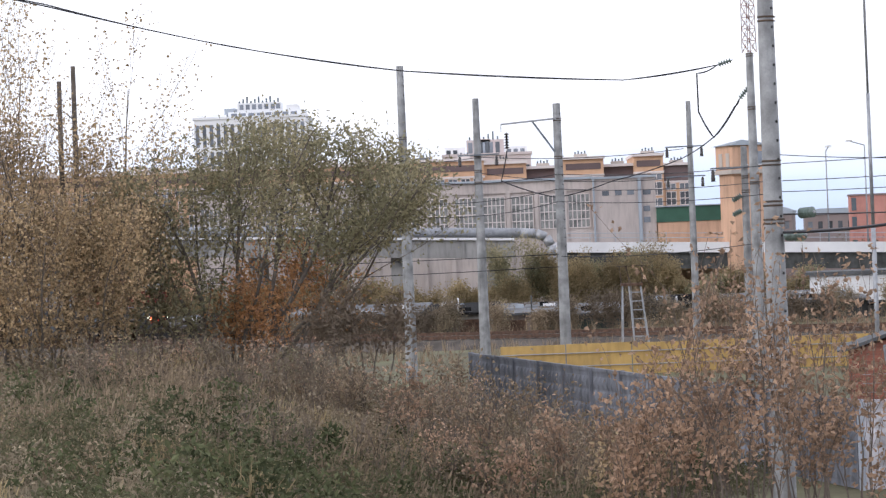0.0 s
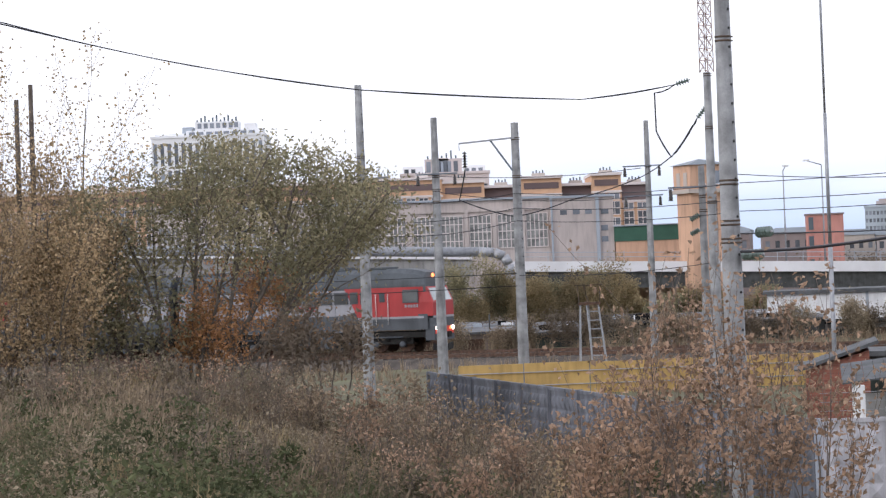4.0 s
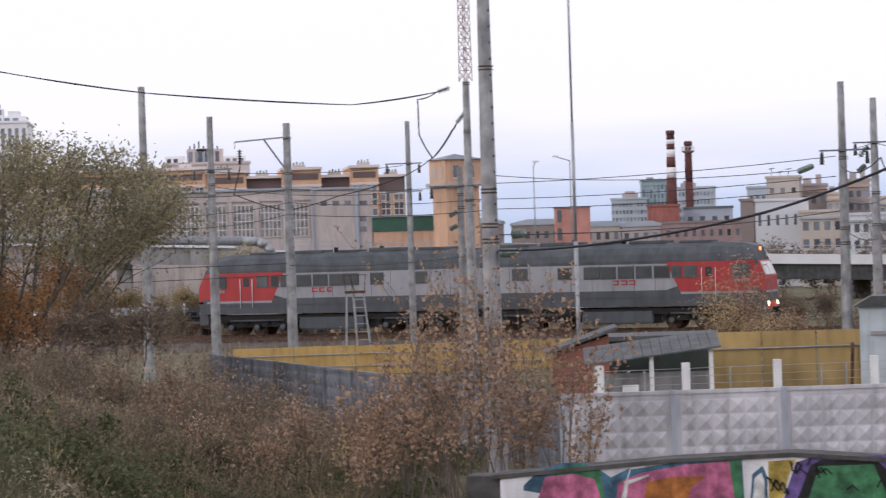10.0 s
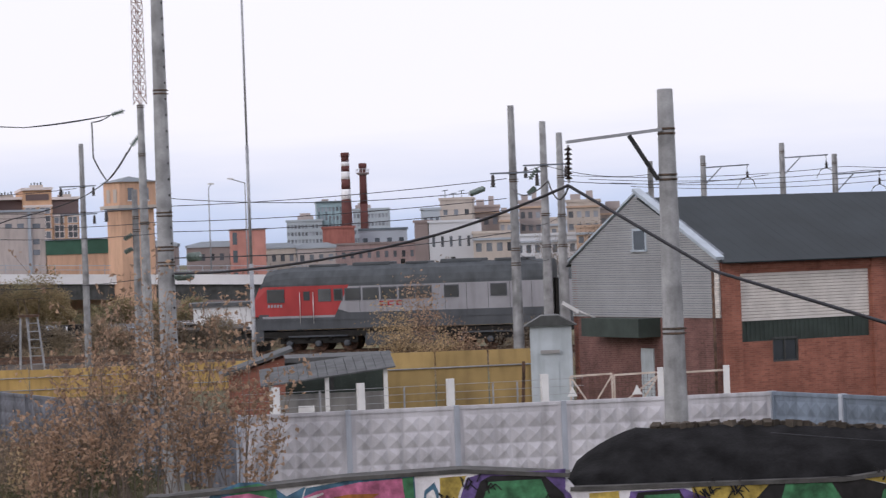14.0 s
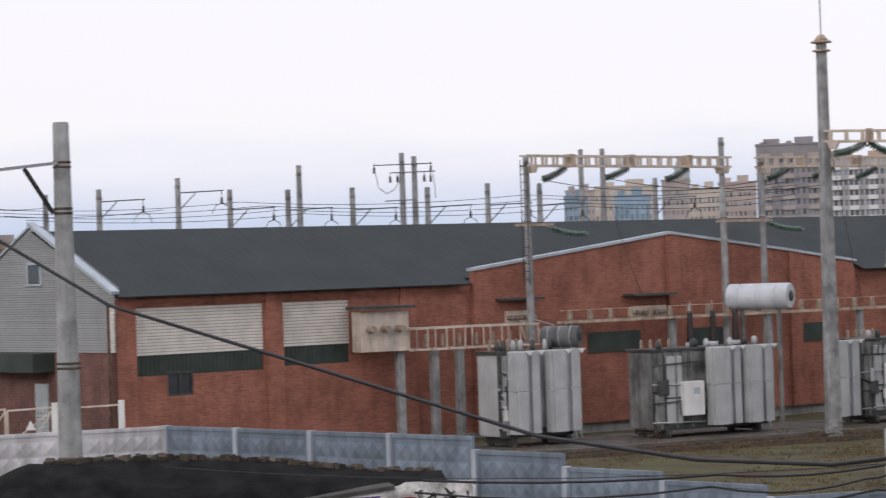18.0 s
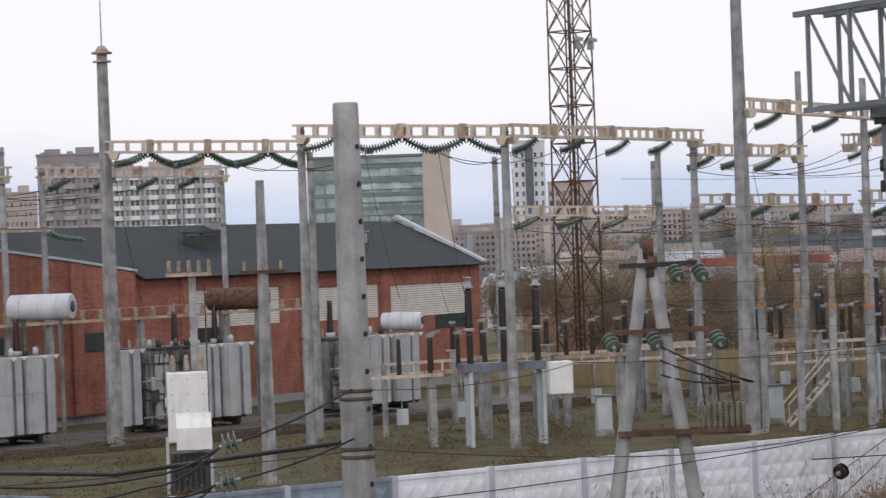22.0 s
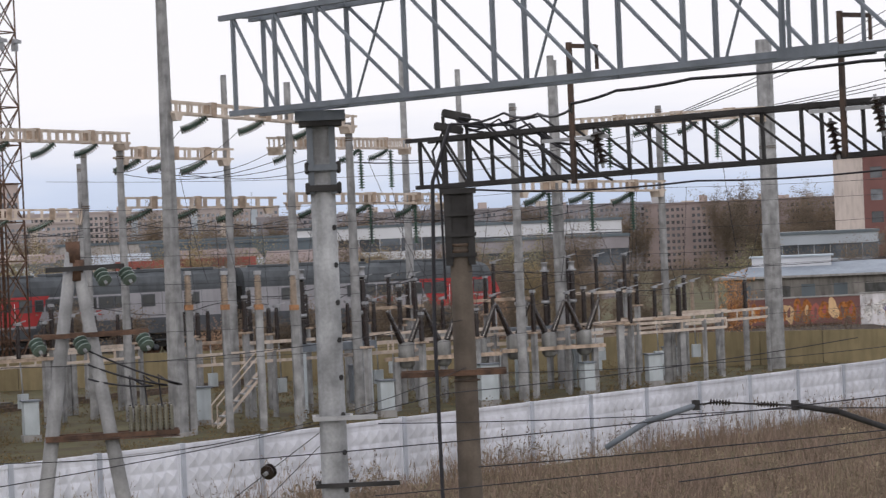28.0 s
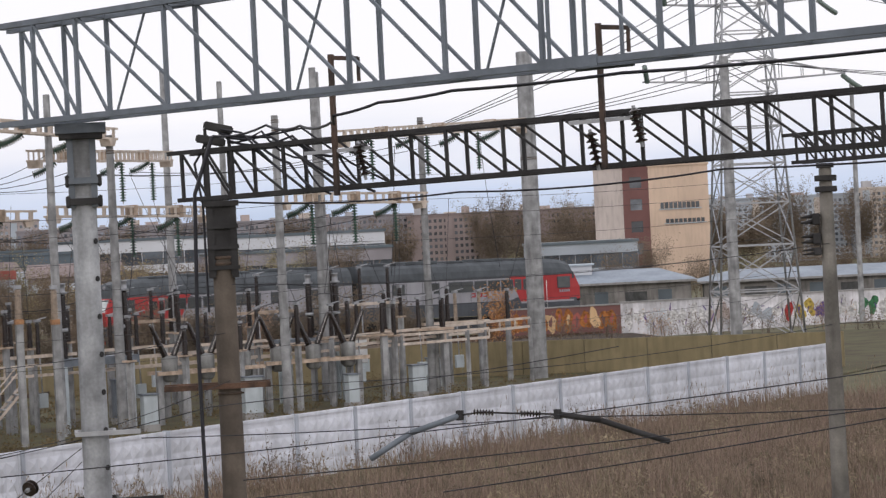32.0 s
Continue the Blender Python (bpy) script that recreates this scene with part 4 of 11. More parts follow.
        for k in (-1.85, 0, 1.85):
            bm = B()
            for sd in (-1, 1):
                m = Matrix.Translation((cx + k, sd * 0.78, 0.525)) @ pose(0, 0, 0, 90)
                lathe(bm, [(0.40, -0.07), (0.525, -0.065), (0.525, 0.06), (0.45, 0.065)], m, 20)
            tube(bm, (cx + k, -0.78, 0.525), (cx + k, 0.78, 0.525), 0.09, n=10)
            wheel = part("wheelset", bm, RUST, t, "worn steel wheelset")
            wheel["axle"] = cx + k
    bm = B()
    bar(bm, (L - 0.1, -1.35, 0.35), (L + 0.12, -0.1, 0.22), 0.08, 0.4)
    bar(bm, (L - 0.1, 1.35, 0.35), (L + 0.12, 0.1, 0.22), 0.08, 0.4)
    part("rail_guard", bm, L_BLACK, t, "black rail guard")
    bm = B()
    box(bm, (L, -0.2, 0.9), (L + 0.45, 0.2, 1.25))
    part("coupler", bm, L_BLACK, t)
    bm = B()
    box(bm, (-0.28, -1.0, 1.3), (0.02, 1.0, 3.8))
    part("gangway_bellows", bm, L_BLACK, t, "black gangway bellows")
    for sd in (-1, 1):
        for cx in (3.7, 14.6):
            bm = B()
            tube(bm, (cx - 1.9, sd * 1.32, 0.98), (cx + 1.9, sd * 1.32, 0.98), 0.07, n=6)
            part("sand_pipe", bm, L_DARK, t)
            for k in (-1.85, 0, 1.85):
                bm = B()
                lathe(bm, [(0.2, 0), (0.2, 0.12), (0.1, 0.16)], Matrix.Translation((cx + k, sd * 1.3, 0.53)) @ pose(0, 0, 0, -90 * sd), 10)
                part("axle_box", bm, L_DARK, t, "grey axle box")
    # the body stands tall on its frame
    for ob in t.children_recursive:
        for v in ob.data.vertices:
            if v.co.z > 1.3:
                v.co.z = 1.3 + (v.co.z - 1.3) * 1.12
    return t


loco_front = locomotive_section("locomotive")
loco_rear = copy_thing(loco_front, Matrix())
for ob in loco_rear.children_recursive:
    if ob.name.split(".")[0] in ("headlight", "marker_light", "top_headlight"):
        ob.data = ob.data.copy()
        ob.data.materials[0] = L_GREY
        tagged(ob, "unlit tail lamp")


def loco_pose(nose, rear):
    """Where a section stands when the train's nose is at that distance along the track."""
    ang = math.degrees(math.atan2(TRACK_U.y, TRACK_U.x))
    if not rear:
        p = track_point(nose - LOCO_LEN)
        tilt = math.degrees(math.atan2(rail_z(nose) - rail_z(nose - LOCO_LEN), LOCO_LEN))
        return pose(p.x, p.y, p.z, 0, -tilt, ang)
    s = nose - LOCO_LEN - LOCO_GAP
    p = track_point(s)
    return pose(p.x, p.y, p.z, 0, 0, ang + 180)


NOSE = [(0.0, -56.5), (2.5, -40.9), (3.5, -34.8), (6.0, -19.1), (8.0, -6.0), (9.0, 0.3), (10.0, 6.0), (11.0, 11.8), (12.0, 18.3), (15.5, 42.5), (20.0, 72.6), (24.0, 101.2), (26.0, 115.5), (28.5, 132.4), (31.0, 149.0), (32.0, 155.4)]


def motions():
    walk(loco_front, [(t, loco_pose(s, False)) for t, s in NOSE])
    walk(loco_rear, [(t, loco_pose(s, True)) for t, s in NOSE])


# ---- substation steelwork ----
def portal_beam(p, q, h=0.42, w=0.45, material=CREAM, label="cream-painted lattice portal beam on concrete posts"):
    """Two pairs of channels tied by battens, like a ladder on edge."""
    p, q = Vector(p), Vector(q)
    d = q - p
    L = d.length
    t = thing("portal_beam", label, "beam", Matrix.Translation(p) @ d.to_track_quat("X", "Z").to_matrix().to_4x4(), "portal beams")
    for sy in (-w / 2, w / 2):
        for z in (-h / 2, h / 2):
            bm = B()
            bar(bm, (-0.25, sy, z), (L + 0.25, sy, z), 0.06, 0.09)
            part("chord", bm, material, t)
    n = max(2, round(L / 0.62))
    me = mesh_of("batten", box(B(), (-0.075, -w / 2 - 0.02, -h / 2 + 0.04), (0.075, -w / 2 + 0.02, h / 2 - 0.04)), material)
    me2 = mesh_of("batten", box(B(), (-0.05, w / 2 - 0.02, -h / 2 + 0.04), (0.05, w / 2 + 0.02, h / 2 - 0.04)), material)
    for i in range(n + 1):
        for mesh in (me, me2):
            b = part("batten", mesh, material, t)
            b.location = (i * L / n, 0, 0)
    for x in (0.1, L - 0.1):
        bm = B()
        prism(bm, [(x - 0.24, -h / 2), (x + 0.24, -h / 2), (x + 0.12, -h / 2 - 0.3), (x - 0.12, -h / 2 - 0.3)], w + 0.1, Matrix.Translation((0, -w / 2 - 0.05, 0)))
        part("gusset", bm, material, t)
    for x in (L * 0.2, L * 0.5, L * 0.8):
        bm = B()
        box(bm, (x - 0.13, -w / 2 - 0.05, -h / 2 - 0.06), (x + 0.13, w / 2 + 0.05, h / 2 + 0.08))
        part("hanger_plate", bm, PEACH, t, "rust-streaked hanger plate")
    return t


def insulator_string(p, q, sag=0.16, r=0.135, n=12, material=GLASS_INS, label="sagging string of dark green glass insulators", group="strain insulator strings"):
    """A string of disc insulators from p to q, with links at both ends."""
    p, q = Vector(p), Vector(q)
    t = thing("insulator_string", label, "insulator", Matrix.Translation(p), group)
    bm = B()
    pts = [(q - p) * k + Vector((0, 0, -4 * sag * k * (1 - k))) for k in (i / (n + 1) for i in range(n + 2))]
    s = (q - p).length / (n + 1)
    sides = 16 if n < 5 else 9
    step = 2 * math.pi / sides
    last = None
    for i in range(1, n + 1):
        d = (pts[i + 1] - pts[i - 1]).normalized()
        m = Matrix.Translation(pts[i]) @ d.to_track_quat("Z", "Y").to_matrix().to_4x4()
        for rr, z in ((r * 0.3, -s * 0.5), (r * 0.6, -s * 0.3), (r, -s * 0.05), (r * 0.96, s * 0.12), (r * 0.35, s * 0.2)):
            ring = [bm.verts.new(m @ Vector((rr * math.cos(k * step), rr * math.sin(k * step), z))) for k in range(sides)]
            if last:
                for k in range(sides):
                    bm.faces.new((last[k], last[(k + 1) % sides], ring[(k + 1) % sides], ring[k]))
            else:
                bm.faces.new(ring[::-1])
            last = ring
    bm.faces.new(last)
    part("disc_chain", bm, material, t)
    for a, b in ((pts[0], pts[1]), (pts[-2], pts[-1])):
        bm = B()
        tube(bm, a, b, 0.025, n=5)
        part("link", bm, STEEL_Z, t)
    return t


def cable(name, label, pts, r=0.018, sag=0.0, steps=14, material=WIRE, group="overhead wires"):
    """A hanging wire through the points, sagging between each two."""
    t = B()
    pts = [Vector(p) for p in pts]
    line = [pts[0]]
    for a, b in zip(pts, pts[1:]):
        for i in range(1, steps + 1):
            k = i / steps
            line.append(a.lerp(b, k) - Vector((0, 0, 4 * sag * k * (1 - k))))
    last = None
    for i, p in enumerate(line):
        d = (line[min(i + 1, len(line) - 1)] - line[max(i - 1, 0)]).normalized()
        side = d.cross(Vector((0.31, 0.17, 0.93)) if abs(d.z) < 0.9 else Vector((1, 0.2, 0))).normalized()
        up = side.cross(d)
        ring = [t.verts.new(p + (side * math.cos(a) + up * math.sin(a)) * r) for a in (0, 1.571, 3.1416, 4.712)]
        if last:
            for k in range(4):
                t.faces.new((last[k], last[(k + 1) % 4], ring[(k + 1) % 4], ring[k])).smooth = True
        last = ring
    ob = part(name, t, material)
    return tagged(ob, label, "wire", group)


def ribbed(bm, x, y, z, h, r0, r1, n=None, m=None):
    """A ribbed porcelain column standing at x, y, z."""
    n = n or max(4, int(h / 0.1))
    pr = []
    for i in range(n):
        k0, k1 = i / n, (i + 0.5) / n
        r = r0 + (r1 - r0) * k0
        pr += [(r, h * k0), (r * 0.66, h * k1)]
    lathe(bm, pr + [(r1 * 0.66, h)], (m or Matrix()) @ Matrix.Translation((x, y, z)), 8)
    return bm


YARD = "substation poles"
for x, y, zt, wt, wb in ((62.64, 77.18, 12.55, 0.30, 0.42), (67.0, 70.4, 12.1, 0.30, 0.42), (66.1, 80.9, 11.7, 0.26, 0.36), (81.0, 73.6, 11.9, 0.28, 0.40), (85.4, 64.8, 12.2, 0.30, 0.46), (92.63, 61.4, 12.9, 0.30, 0.46), (103.8, 60.7, 12.93, 0.28, 0.40)):
    round_pole("concrete_pole", "grey spun-concrete portal post with steel clamps", x, y, zt, wt / 2, wb / 2, bands=(zt - 0.25, zt - 0.7), group=YARD)
for x, y, zt, wt, wb in ((51.2, 95.6, 11.95, 0.26, 0.38), (62.6, 98.3, 12.86, 0.25, 0.38), (64.9, 98.6, 11.95, 0.25, 0.37), (77.2, 101.4, 11.9, 0.25, 0.35), (85.8, 90.9, 12.0, 0.26, 0.36), (81.85, 76.45, 11.7, 0.26, 0.38), (91.2, 85.5, 11.5, 0.24, 0.34)):
    round_pole("concrete_pole", "grey concrete portal post standing by the brick hall", x, y, zt, wt / 2, wb / 2, bands=(zt - 0.3, 9.2), group=YARD)
for x, y, zt, r in ((85.9, 71.85, 14.68, 0.16), (82.02, 65.28, 13.83, 0.17), (102.9, 74.65, 16.14, 0.18), (101.0, 70.0, 15.2, 0.16), (99.7, 63.9, 15.36, 0.2), (100.4, 64.2, 15.2, 0.2)):
    round_pole("concrete_pole", "tall bare concrete post in the switchyard", x, y, zt, r * 0.8, r * 1.25, group=YARD)
square_pole("concrete_pole", "tapered square concrete mast with lightning rod", 59.81, 86.21, 16.0, 0.32, 0.52)
mast = square_pole("concrete_pole", "tall square concrete mast with step irons and a pointed cap", 74.98, 65.66, 17.5, 0.30, 0.56)
for z in (16.95, 17.4):
    for sy in (-0.22, 0.22):
        bm = B()
        bar(bm, (-0.5, sy, z), (0.5, sy, z + 0.02), 0.07, 0.1)
        part("collar_channel", bm, PEACH, mast)
bm = B()
lathe(bm, [(0.24, 17.5), (0.2, 17.6), (0.06, 17.95), (0.02, 18.0), (0.015, 20.5)], n=10)
part("lightning_rod", bm, STEEL_Z, mast)
square_pole("concrete_pole", "square concrete post with a three-way crossarm", 52.68, 67.15, 10.07, 0.22, 0.38)
xa = thing("pole_crossarm", "short crossarm with three pale insulators on a square post", "crossarm", pose(52.68, 67.15, 7.05, 0, 0, -38), "post crossarms")
bm = B()
bar(bm, (-0.75, -0.22, 0), (0.75, -0.22, 0), 0.09, 0.1)
bar(bm, (-0.75, 0.22, 0), (0.75, 0.22, 0), 0.09, 0.1)
part("channel", bm, RUST, xa)
for sx in (-0.6, 0.0, 0.6):
    bm = B()
    ribbed(bm, sx, -0.22, 0.05, 0.3, 0.07, 0.06, 4)
    part("pin_insulator", bm, GREY_INS, xa)
fr = thing("fuse_rack", "rack of grey fuse insulators on a short concrete post", "switchgear", pose(50.9, 69.0, 0, 0, 0, -37))
bm = B()
bar(bm, (0.2, 0, -0.3), (0.2, 0, 7.0), 0.24, 0.24)
part("post", bm, CONC, fr)
for yy in (-0.3, 0.3):
    bm = B()
    bar(bm, (-0.65, yy, 7.05), (0.85, yy, 7.05), 0.08, 0.12)
    part("channel", bm, PEACH, fr)
    for i in range(5):
        bm = B()
        ribbed(bm, -0.55 + i * 0.33, yy, 7.1, 0.42, 0.08, 0.07, 5)
        part("fuse_insulator", bm, GREY_INS, fr)
bm = B()
bar(bm, (0.6, -0.1, 0.1), (0.6, -0.1, 6.9), 0.05, 0.05)
part("earth_strip", bm, RUST, fr, "rusty earthing strip")
for x, y, z in ((59.81, 86.21, 16.0),):
    cap = thing("lightning_rod", "steel collar and thin lightning rod on a mast", "lightning rod", pose(x, y, z))
    bm = B()
    for k, r in ((0.0, 0.42), (-0.35, 0.36)):
        lathe(bm, [(r * 0.5, k - 0.05), (r, k - 0.03), (r, k + 0.04), (r * 0.5, k + 0.06)], None, 12)
    lathe(bm, [(0.3, 0.05), (0.12, 0.3)], None, 10)
    part("collar", bm, PEACH, cap)
    bm = B()
    tube(bm, (0, 0, 0.25), (0, 0, 5.0), 0.025, 0.012, n=6)
    part("rod", bm, STEEL_Z, cap)

BEAMS_A = [((60.01, 86.04, 12.2), (65.8, 80.9, 11.95)), ((62.64, 77.18, 12.33), (67.04, 70.38, 11.93)), ((67.12, 70.31, 11.97), (81.0, 73.4, 12.0)),
           ((51.25, 95.5, 11.79), (62.65, 98.2, 11.74)), ((64.9, 98.5, 11.73), (77.2, 101.3, 11.81)), ((75.18, 65.5, 12.72), (85.3, 64.7, 12.24)),
           ((81.44, 73.94, 11.42), (85.9, 71.87, 11.25)), ((82.56, 66.49, 11.44), (100.38, 72.81, 11.8)), ((94.9, 59.48, 11.92), (113.6, 60.5, 12.78))]
BEAMS_B = [((86.42, 90.32, 9.33), (91.18, 85.51, 9.08)), ((85.2, 77.24, 9.38), (90.17, 72.98, 9.15)), ((87.63, 69.75, 9.23), (98.12, 69.09, 9.03)), ((93.44, 61.75, 9.33), (103.52, 60.69, 9.2))]
SAGS = []
for k, (p, q) in enumerate(BEAMS_A + BEAMS_B):
    portal_beam(p, q)
    p, q = Vector(p), Vector(q)
    d = (q - p).normalized()
    nrm = Vector((-d.y, d.x, 0)).normalized()
    if nrm.y > 0:
        nrm = -nrm
    L = (q - p).length
    n = 3 if L < 12 else 4
    for i in range(n):
        a = p + d * L * (i + 0.6) / (n + 0.2) + Vector((0, 0, -0.22))
        for sg in ((1, -1) if k < 2 else (1,)):
            side = Vector((-a.y, a.x, 0)).normalized()
            e = a + nrm * (0.6 * sg) + d * (-1.35 if sg > 0 else 1.25) + Vector((0, 0, -0.5)) if k < 2 else a + side * 1.35 + nrm * 0.35 + Vector((0, 0, -0.55 + 0.08 * (i % 2)))
            insulator_string(a, e, 0.12 if k < 3 else 0.08, 0.18, 12)
            SAGS.append((k, sg, e))
# conductors run from string to string and on to the equipment
for (k0, s0, a), (k1, s1, b) in zip(SAGS, SAGS[3:]):
    if (a - b).length < 26 and k0 != k1:
        cable("conductor", "thin slack conductor between insulator strings", [a, b], 0.016, 0.5, 8)
for k, s, a in SAGS:
    if random.random() < 0.45:
        b = Vector((a.x + random.uniform(-1.5, 1.5), a.y + random.uniform(-3, 1), random.uniform(5.0, 6.2)))
        cable("dropper_wire", "thin dropper wire hanging to the switchgear", [a, b], 0.014, 0.35, 8)


for (xa, ya), (xb, yb) in (((50.6, 95.35), (52.4, 95.75)), ((62.2, 98.05), (65.2, 98.5))):
    arm = thing("pole_crossarm", "short cream double crossarm clamped to a portal post", "crossarm", Matrix(), "portal crossarms")
    for dy in (-0.2, 0.2):
        bm = B()
        bar(bm, (xa, ya + dy, 9.1), (xb, yb + dy, 9.1), 0.06, 0.11)
        part("channel", bm, PEACH, arm)
    insulator_string((xb - 0.2, yb, 9.02), (xb + 1.5, yb - 0.5, 8.65), 0.12, 0.15, 11)
ld = thing("pole_ladder", "thin steel ladder fixed to a portal post", "ladder", pose(50.85, 95.2, 6.6))
for dx in (-0.14, 0.14):
    bm = B()
    bar(bm, (dx, 0, 0), (dx, 0, 5.2), 0.03, 0.03)
    part("rail", bm, STEEL_D, ld)
for k in range(15):
    bm = B()
    bar(bm, (-0.14, 0, 0.2 + k * 0.34), (0.14, 0, 0.2 + k * 0.34), 0.025, 0.025)
    part("rung", bm, STEEL_D, ld)


def hanging_chain(x, y, z, n=14):
    return insulator_string((x, y, z), (x, y, z - 1.9), 0.0, 0.15, n, GLASS_INS, "vertical string of dark disc insulators", "suspension insulator strings")


for i in range(1, 4):
    p = Vector((82.56, 66.49, 11.2)).lerp(Vector((100.38, 72.81, 11.55)), 0.12 + 0.25 * i)
    hanging_chain(p.x, p.y, p.z)
for i in range(3):
    p = Vector((94.9, 59.48, 11.7)).lerp(Vector((113.0, 60.5, 12.5)), 0.15 + 0.3 * i)
    hanging_chain(p.x, p.y, p.z)
for i in range(3):
    p = Vector((87.63, 69.75, 9.0)).lerp(Vector((98.12, 69.09, 8.8)), 0.2 + 0.3 * i)
    hanging_chain(p.x, p.y, p.z)
for i in range(3):
    p = Vector((93.44, 61.75, 9.1)).lerp(Vector((103.52, 60.69, 9.0)), 0.2 + 0.3 * i)
    hanging_chain(p.x, p.y, p.z)


# ---- power transformers ----
TTANK = mat("stained_tank_grey", (0.20, 0.203, 0.20), 0.55, vary=0.5, scale=1.2, bump=0.08, stain=0.6)
DRUM_W = mat("pale_blue_grey_drum", (0.56, 0.59, 0.64), 0.5, vary=0.1, scale=1.5, bump=0.04, stain=0.15)
DRUM_D = mat("grimy_drum_grey", (0.12, 0.125, 0.13), 0.5, vary=0.3, scale=2.0, bump=0.06, stain=0.4)
def radiator(bm, x, y, z, w, d, h):
    """A radiator bank: two stacked round-edged cases with a recessed seam, and a flat top."""
    mid = h * 0.52
    for z0, z1 in ((z, z + mid - 0.015), (z + mid + 0.015, z + h)):
        c = B()
        box(c, (x + 0.03, y, z0), (x + w - 0.03, y + d, z1))
        bmesh.ops.bevel(c, geom=[e for e in c.edges if abs(e.verts[0].co.z - e.verts[1].co.z) > 0.1], offset=min(0.14, w * 0.24), segments=4, affect="EDGES")
        bmesh.ops.bevel(c, geom=[e for e in c.edges if abs(e.verts[0].co.z - z1) < 0.001 and abs(e.verts[1].co.z - z1) < 0.001], offset=0.03, segments=1, affect="EDGES")
        me = bpy.data.meshes.new("case")
        c.to_mesh(me)
        c.free()
        bm.from_mesh(me)
        bpy.data.meshes.remove(me)
    box(bm, (x + 0.06, y + 0.03, z + mid - 0.02), (x + w - 0.06, y + d - 0.03, z + mid + 0.02))


def transformer(x, y, turn, w, h, banks, cons, label, size, tank=TTANK, rust=False, box_at=None, hv=3, hv0=2.85):
    """An oil transformer: tank on rails, radiator banks in front, conservator on top, ribbed bushings."""
    t = thing("transformer", label, "transformer", pose(x, y, 0.35, 0, 0, turn) @ Matrix.Diagonal((size[0], size[0], size[1], 1)), "power transformers")
    bm = B()
    box(bm, (0.1, 0.9, 0.35), (w - 0.1, 2.7, h))
    bmesh.ops.bevel(bm, geom=list(bm.edges), offset=0.06, segments=2, affect="EDGES")
    tk = part("tank", bm, tank, t, "weathered grey steel oil tank")
    for i in range(int(w / 0.85)):
        bm = B()
        box(bm, (0.35 + i * 0.85, 0.70, 0.4), (0.43 + i * 0.85, 0.9, h - 0.05))
        part("stiffener", bm, tank, tk)
    bm = B()
    box(bm, (0.0, 0.8, h), (w, 2.8, h + 0.1))
    part("cover", bm, TDARK, t, "dark oily tank cover")
    rt = random.Random(int(x * 10))
    free = min([b[0] for b in banks if b[0] > 0])
    for i in range(3):
        px = rt.uniform(0.15, max(0.3, free - 0.7))
        pz = rt.uniform(0.7, h - 1.3)
        bm = B()
        box(bm, (px, 0.62, pz), (px + rt.uniform(0.25, 0.6), 0.82, pz + rt.uniform(0.4, 1.0)))
        bmesh.ops.bevel(bm, geom=list(bm.edges), offset=0.03, segments=1, affect="EDGES")
        part("terminal_box", bm, (TGREY, WHITE_P, TDARK)[i], t)
    for i in range(4):
        pz = 0.7 + i * (h - 1.0) / 3.4
        bm = B()
        tube(bm, (-0.1, 0.7, pz), (free, 0.66, pz + rt.uniform(-0.2, 0.2)), 0.035, n=6)
        part("oil_pipe", bm, TDARK if i % 2 else TGREY, t)
    for i in range(7):
        px = rt.uniform(0.3, w - 0.4)
        bm = B()
        lathe(bm, [(0.13, h + 0.1), (0.13, h + 0.3 + 0.15 * rt.random()), (0.05, h + 0.5)], Matrix.Translation((px, rt.uniform(0.95, 1.5), 0)), 8)
        part("cover_fitting", bm, TDARK if i % 3 else TGREY, t)
    for j, (bx, bw) in enumerate(banks):
        bm = B()
        radiator(bm, bx, 0.22 if j % 2 else 0.0, 0.45, bw, 0.5 if j % 2 else 0.72, h - 0.35)
        part("radiator", bm, TGREY, t, "pale grey plate radiator bank")
        for zz in (0.75, h - 0.25):
            bm = B()
            tube(bm, (bx + bw / 2, 0.65, zz), (bx + bw / 2, 0.95, zz), 0.07, n=8)
            part("radiator_pipe", bm, TGREY, t)
        bm = B()
        yb = (0.22 if j % 2 else 0.0) + 0.06
        prism(bm, [(bx + bw - 0.22, h + 0.11), (bx + bw - 0.02, h - 0.08), (bx + bw + 0.18, h + 0.11)], 0.05, Matrix.Translation((0, yb - 0.08, 0)))
        part("lifting_lug", bm, WHITE_P, t, "pale lifting lug")
    if box_at is not None:
        bm = B()
        box(bm, (box_at, 0.35, 0.95), (box_at + 1.05, 0.8, 2.55))
        bmesh.ops.bevel(bm, geom=list(bm.edges), offset=0.03, segments=1, affect="EDGES")
        cb = part("control_box", bm, WHITE_P, t, "white control cabinet")
        bm = B()
        box(bm, (box_at + 0.45, 0.33, 1.95), (box_at + 0.75, 0.35, 2.25))
        part("notice_plate", bm, LGREY, cb)
    if cons:
        cx, cz, cl, cr = cons
        bm = B()
        ax = Vector((math.cos(radians(-60)), math.sin(radians(-60)), 0))
        m = Matrix.Translation(Vector((cx, 1.0, cz)) - ax * cl / 2) @ pose(0, 0, 0, 0, 0, -60) @ pose(0, 0, 0, 0, 90, 0)
        lathe(bm, [(cr * 0.9, 0), (cr, 0.06), (cr, cl - 0.06), (cr * 0.92, cl)], m, 20)
        c = part("conservator", bm, RUST if rust else (DRUM_D if rust is None else DRUM_W), t, "rust-streaked oil conservator drum" if rust else ("dark grey oil conservator drum" if rust is None else "white cylindrical oil conservator drum"))
        bm = B()
        lathe(bm, [(cr * 0.42, cl), (cr * 0.42, cl + 0.05), (cr * 0.3, cl + 0.08), (0.002, cl + 0.08)], m, 14)
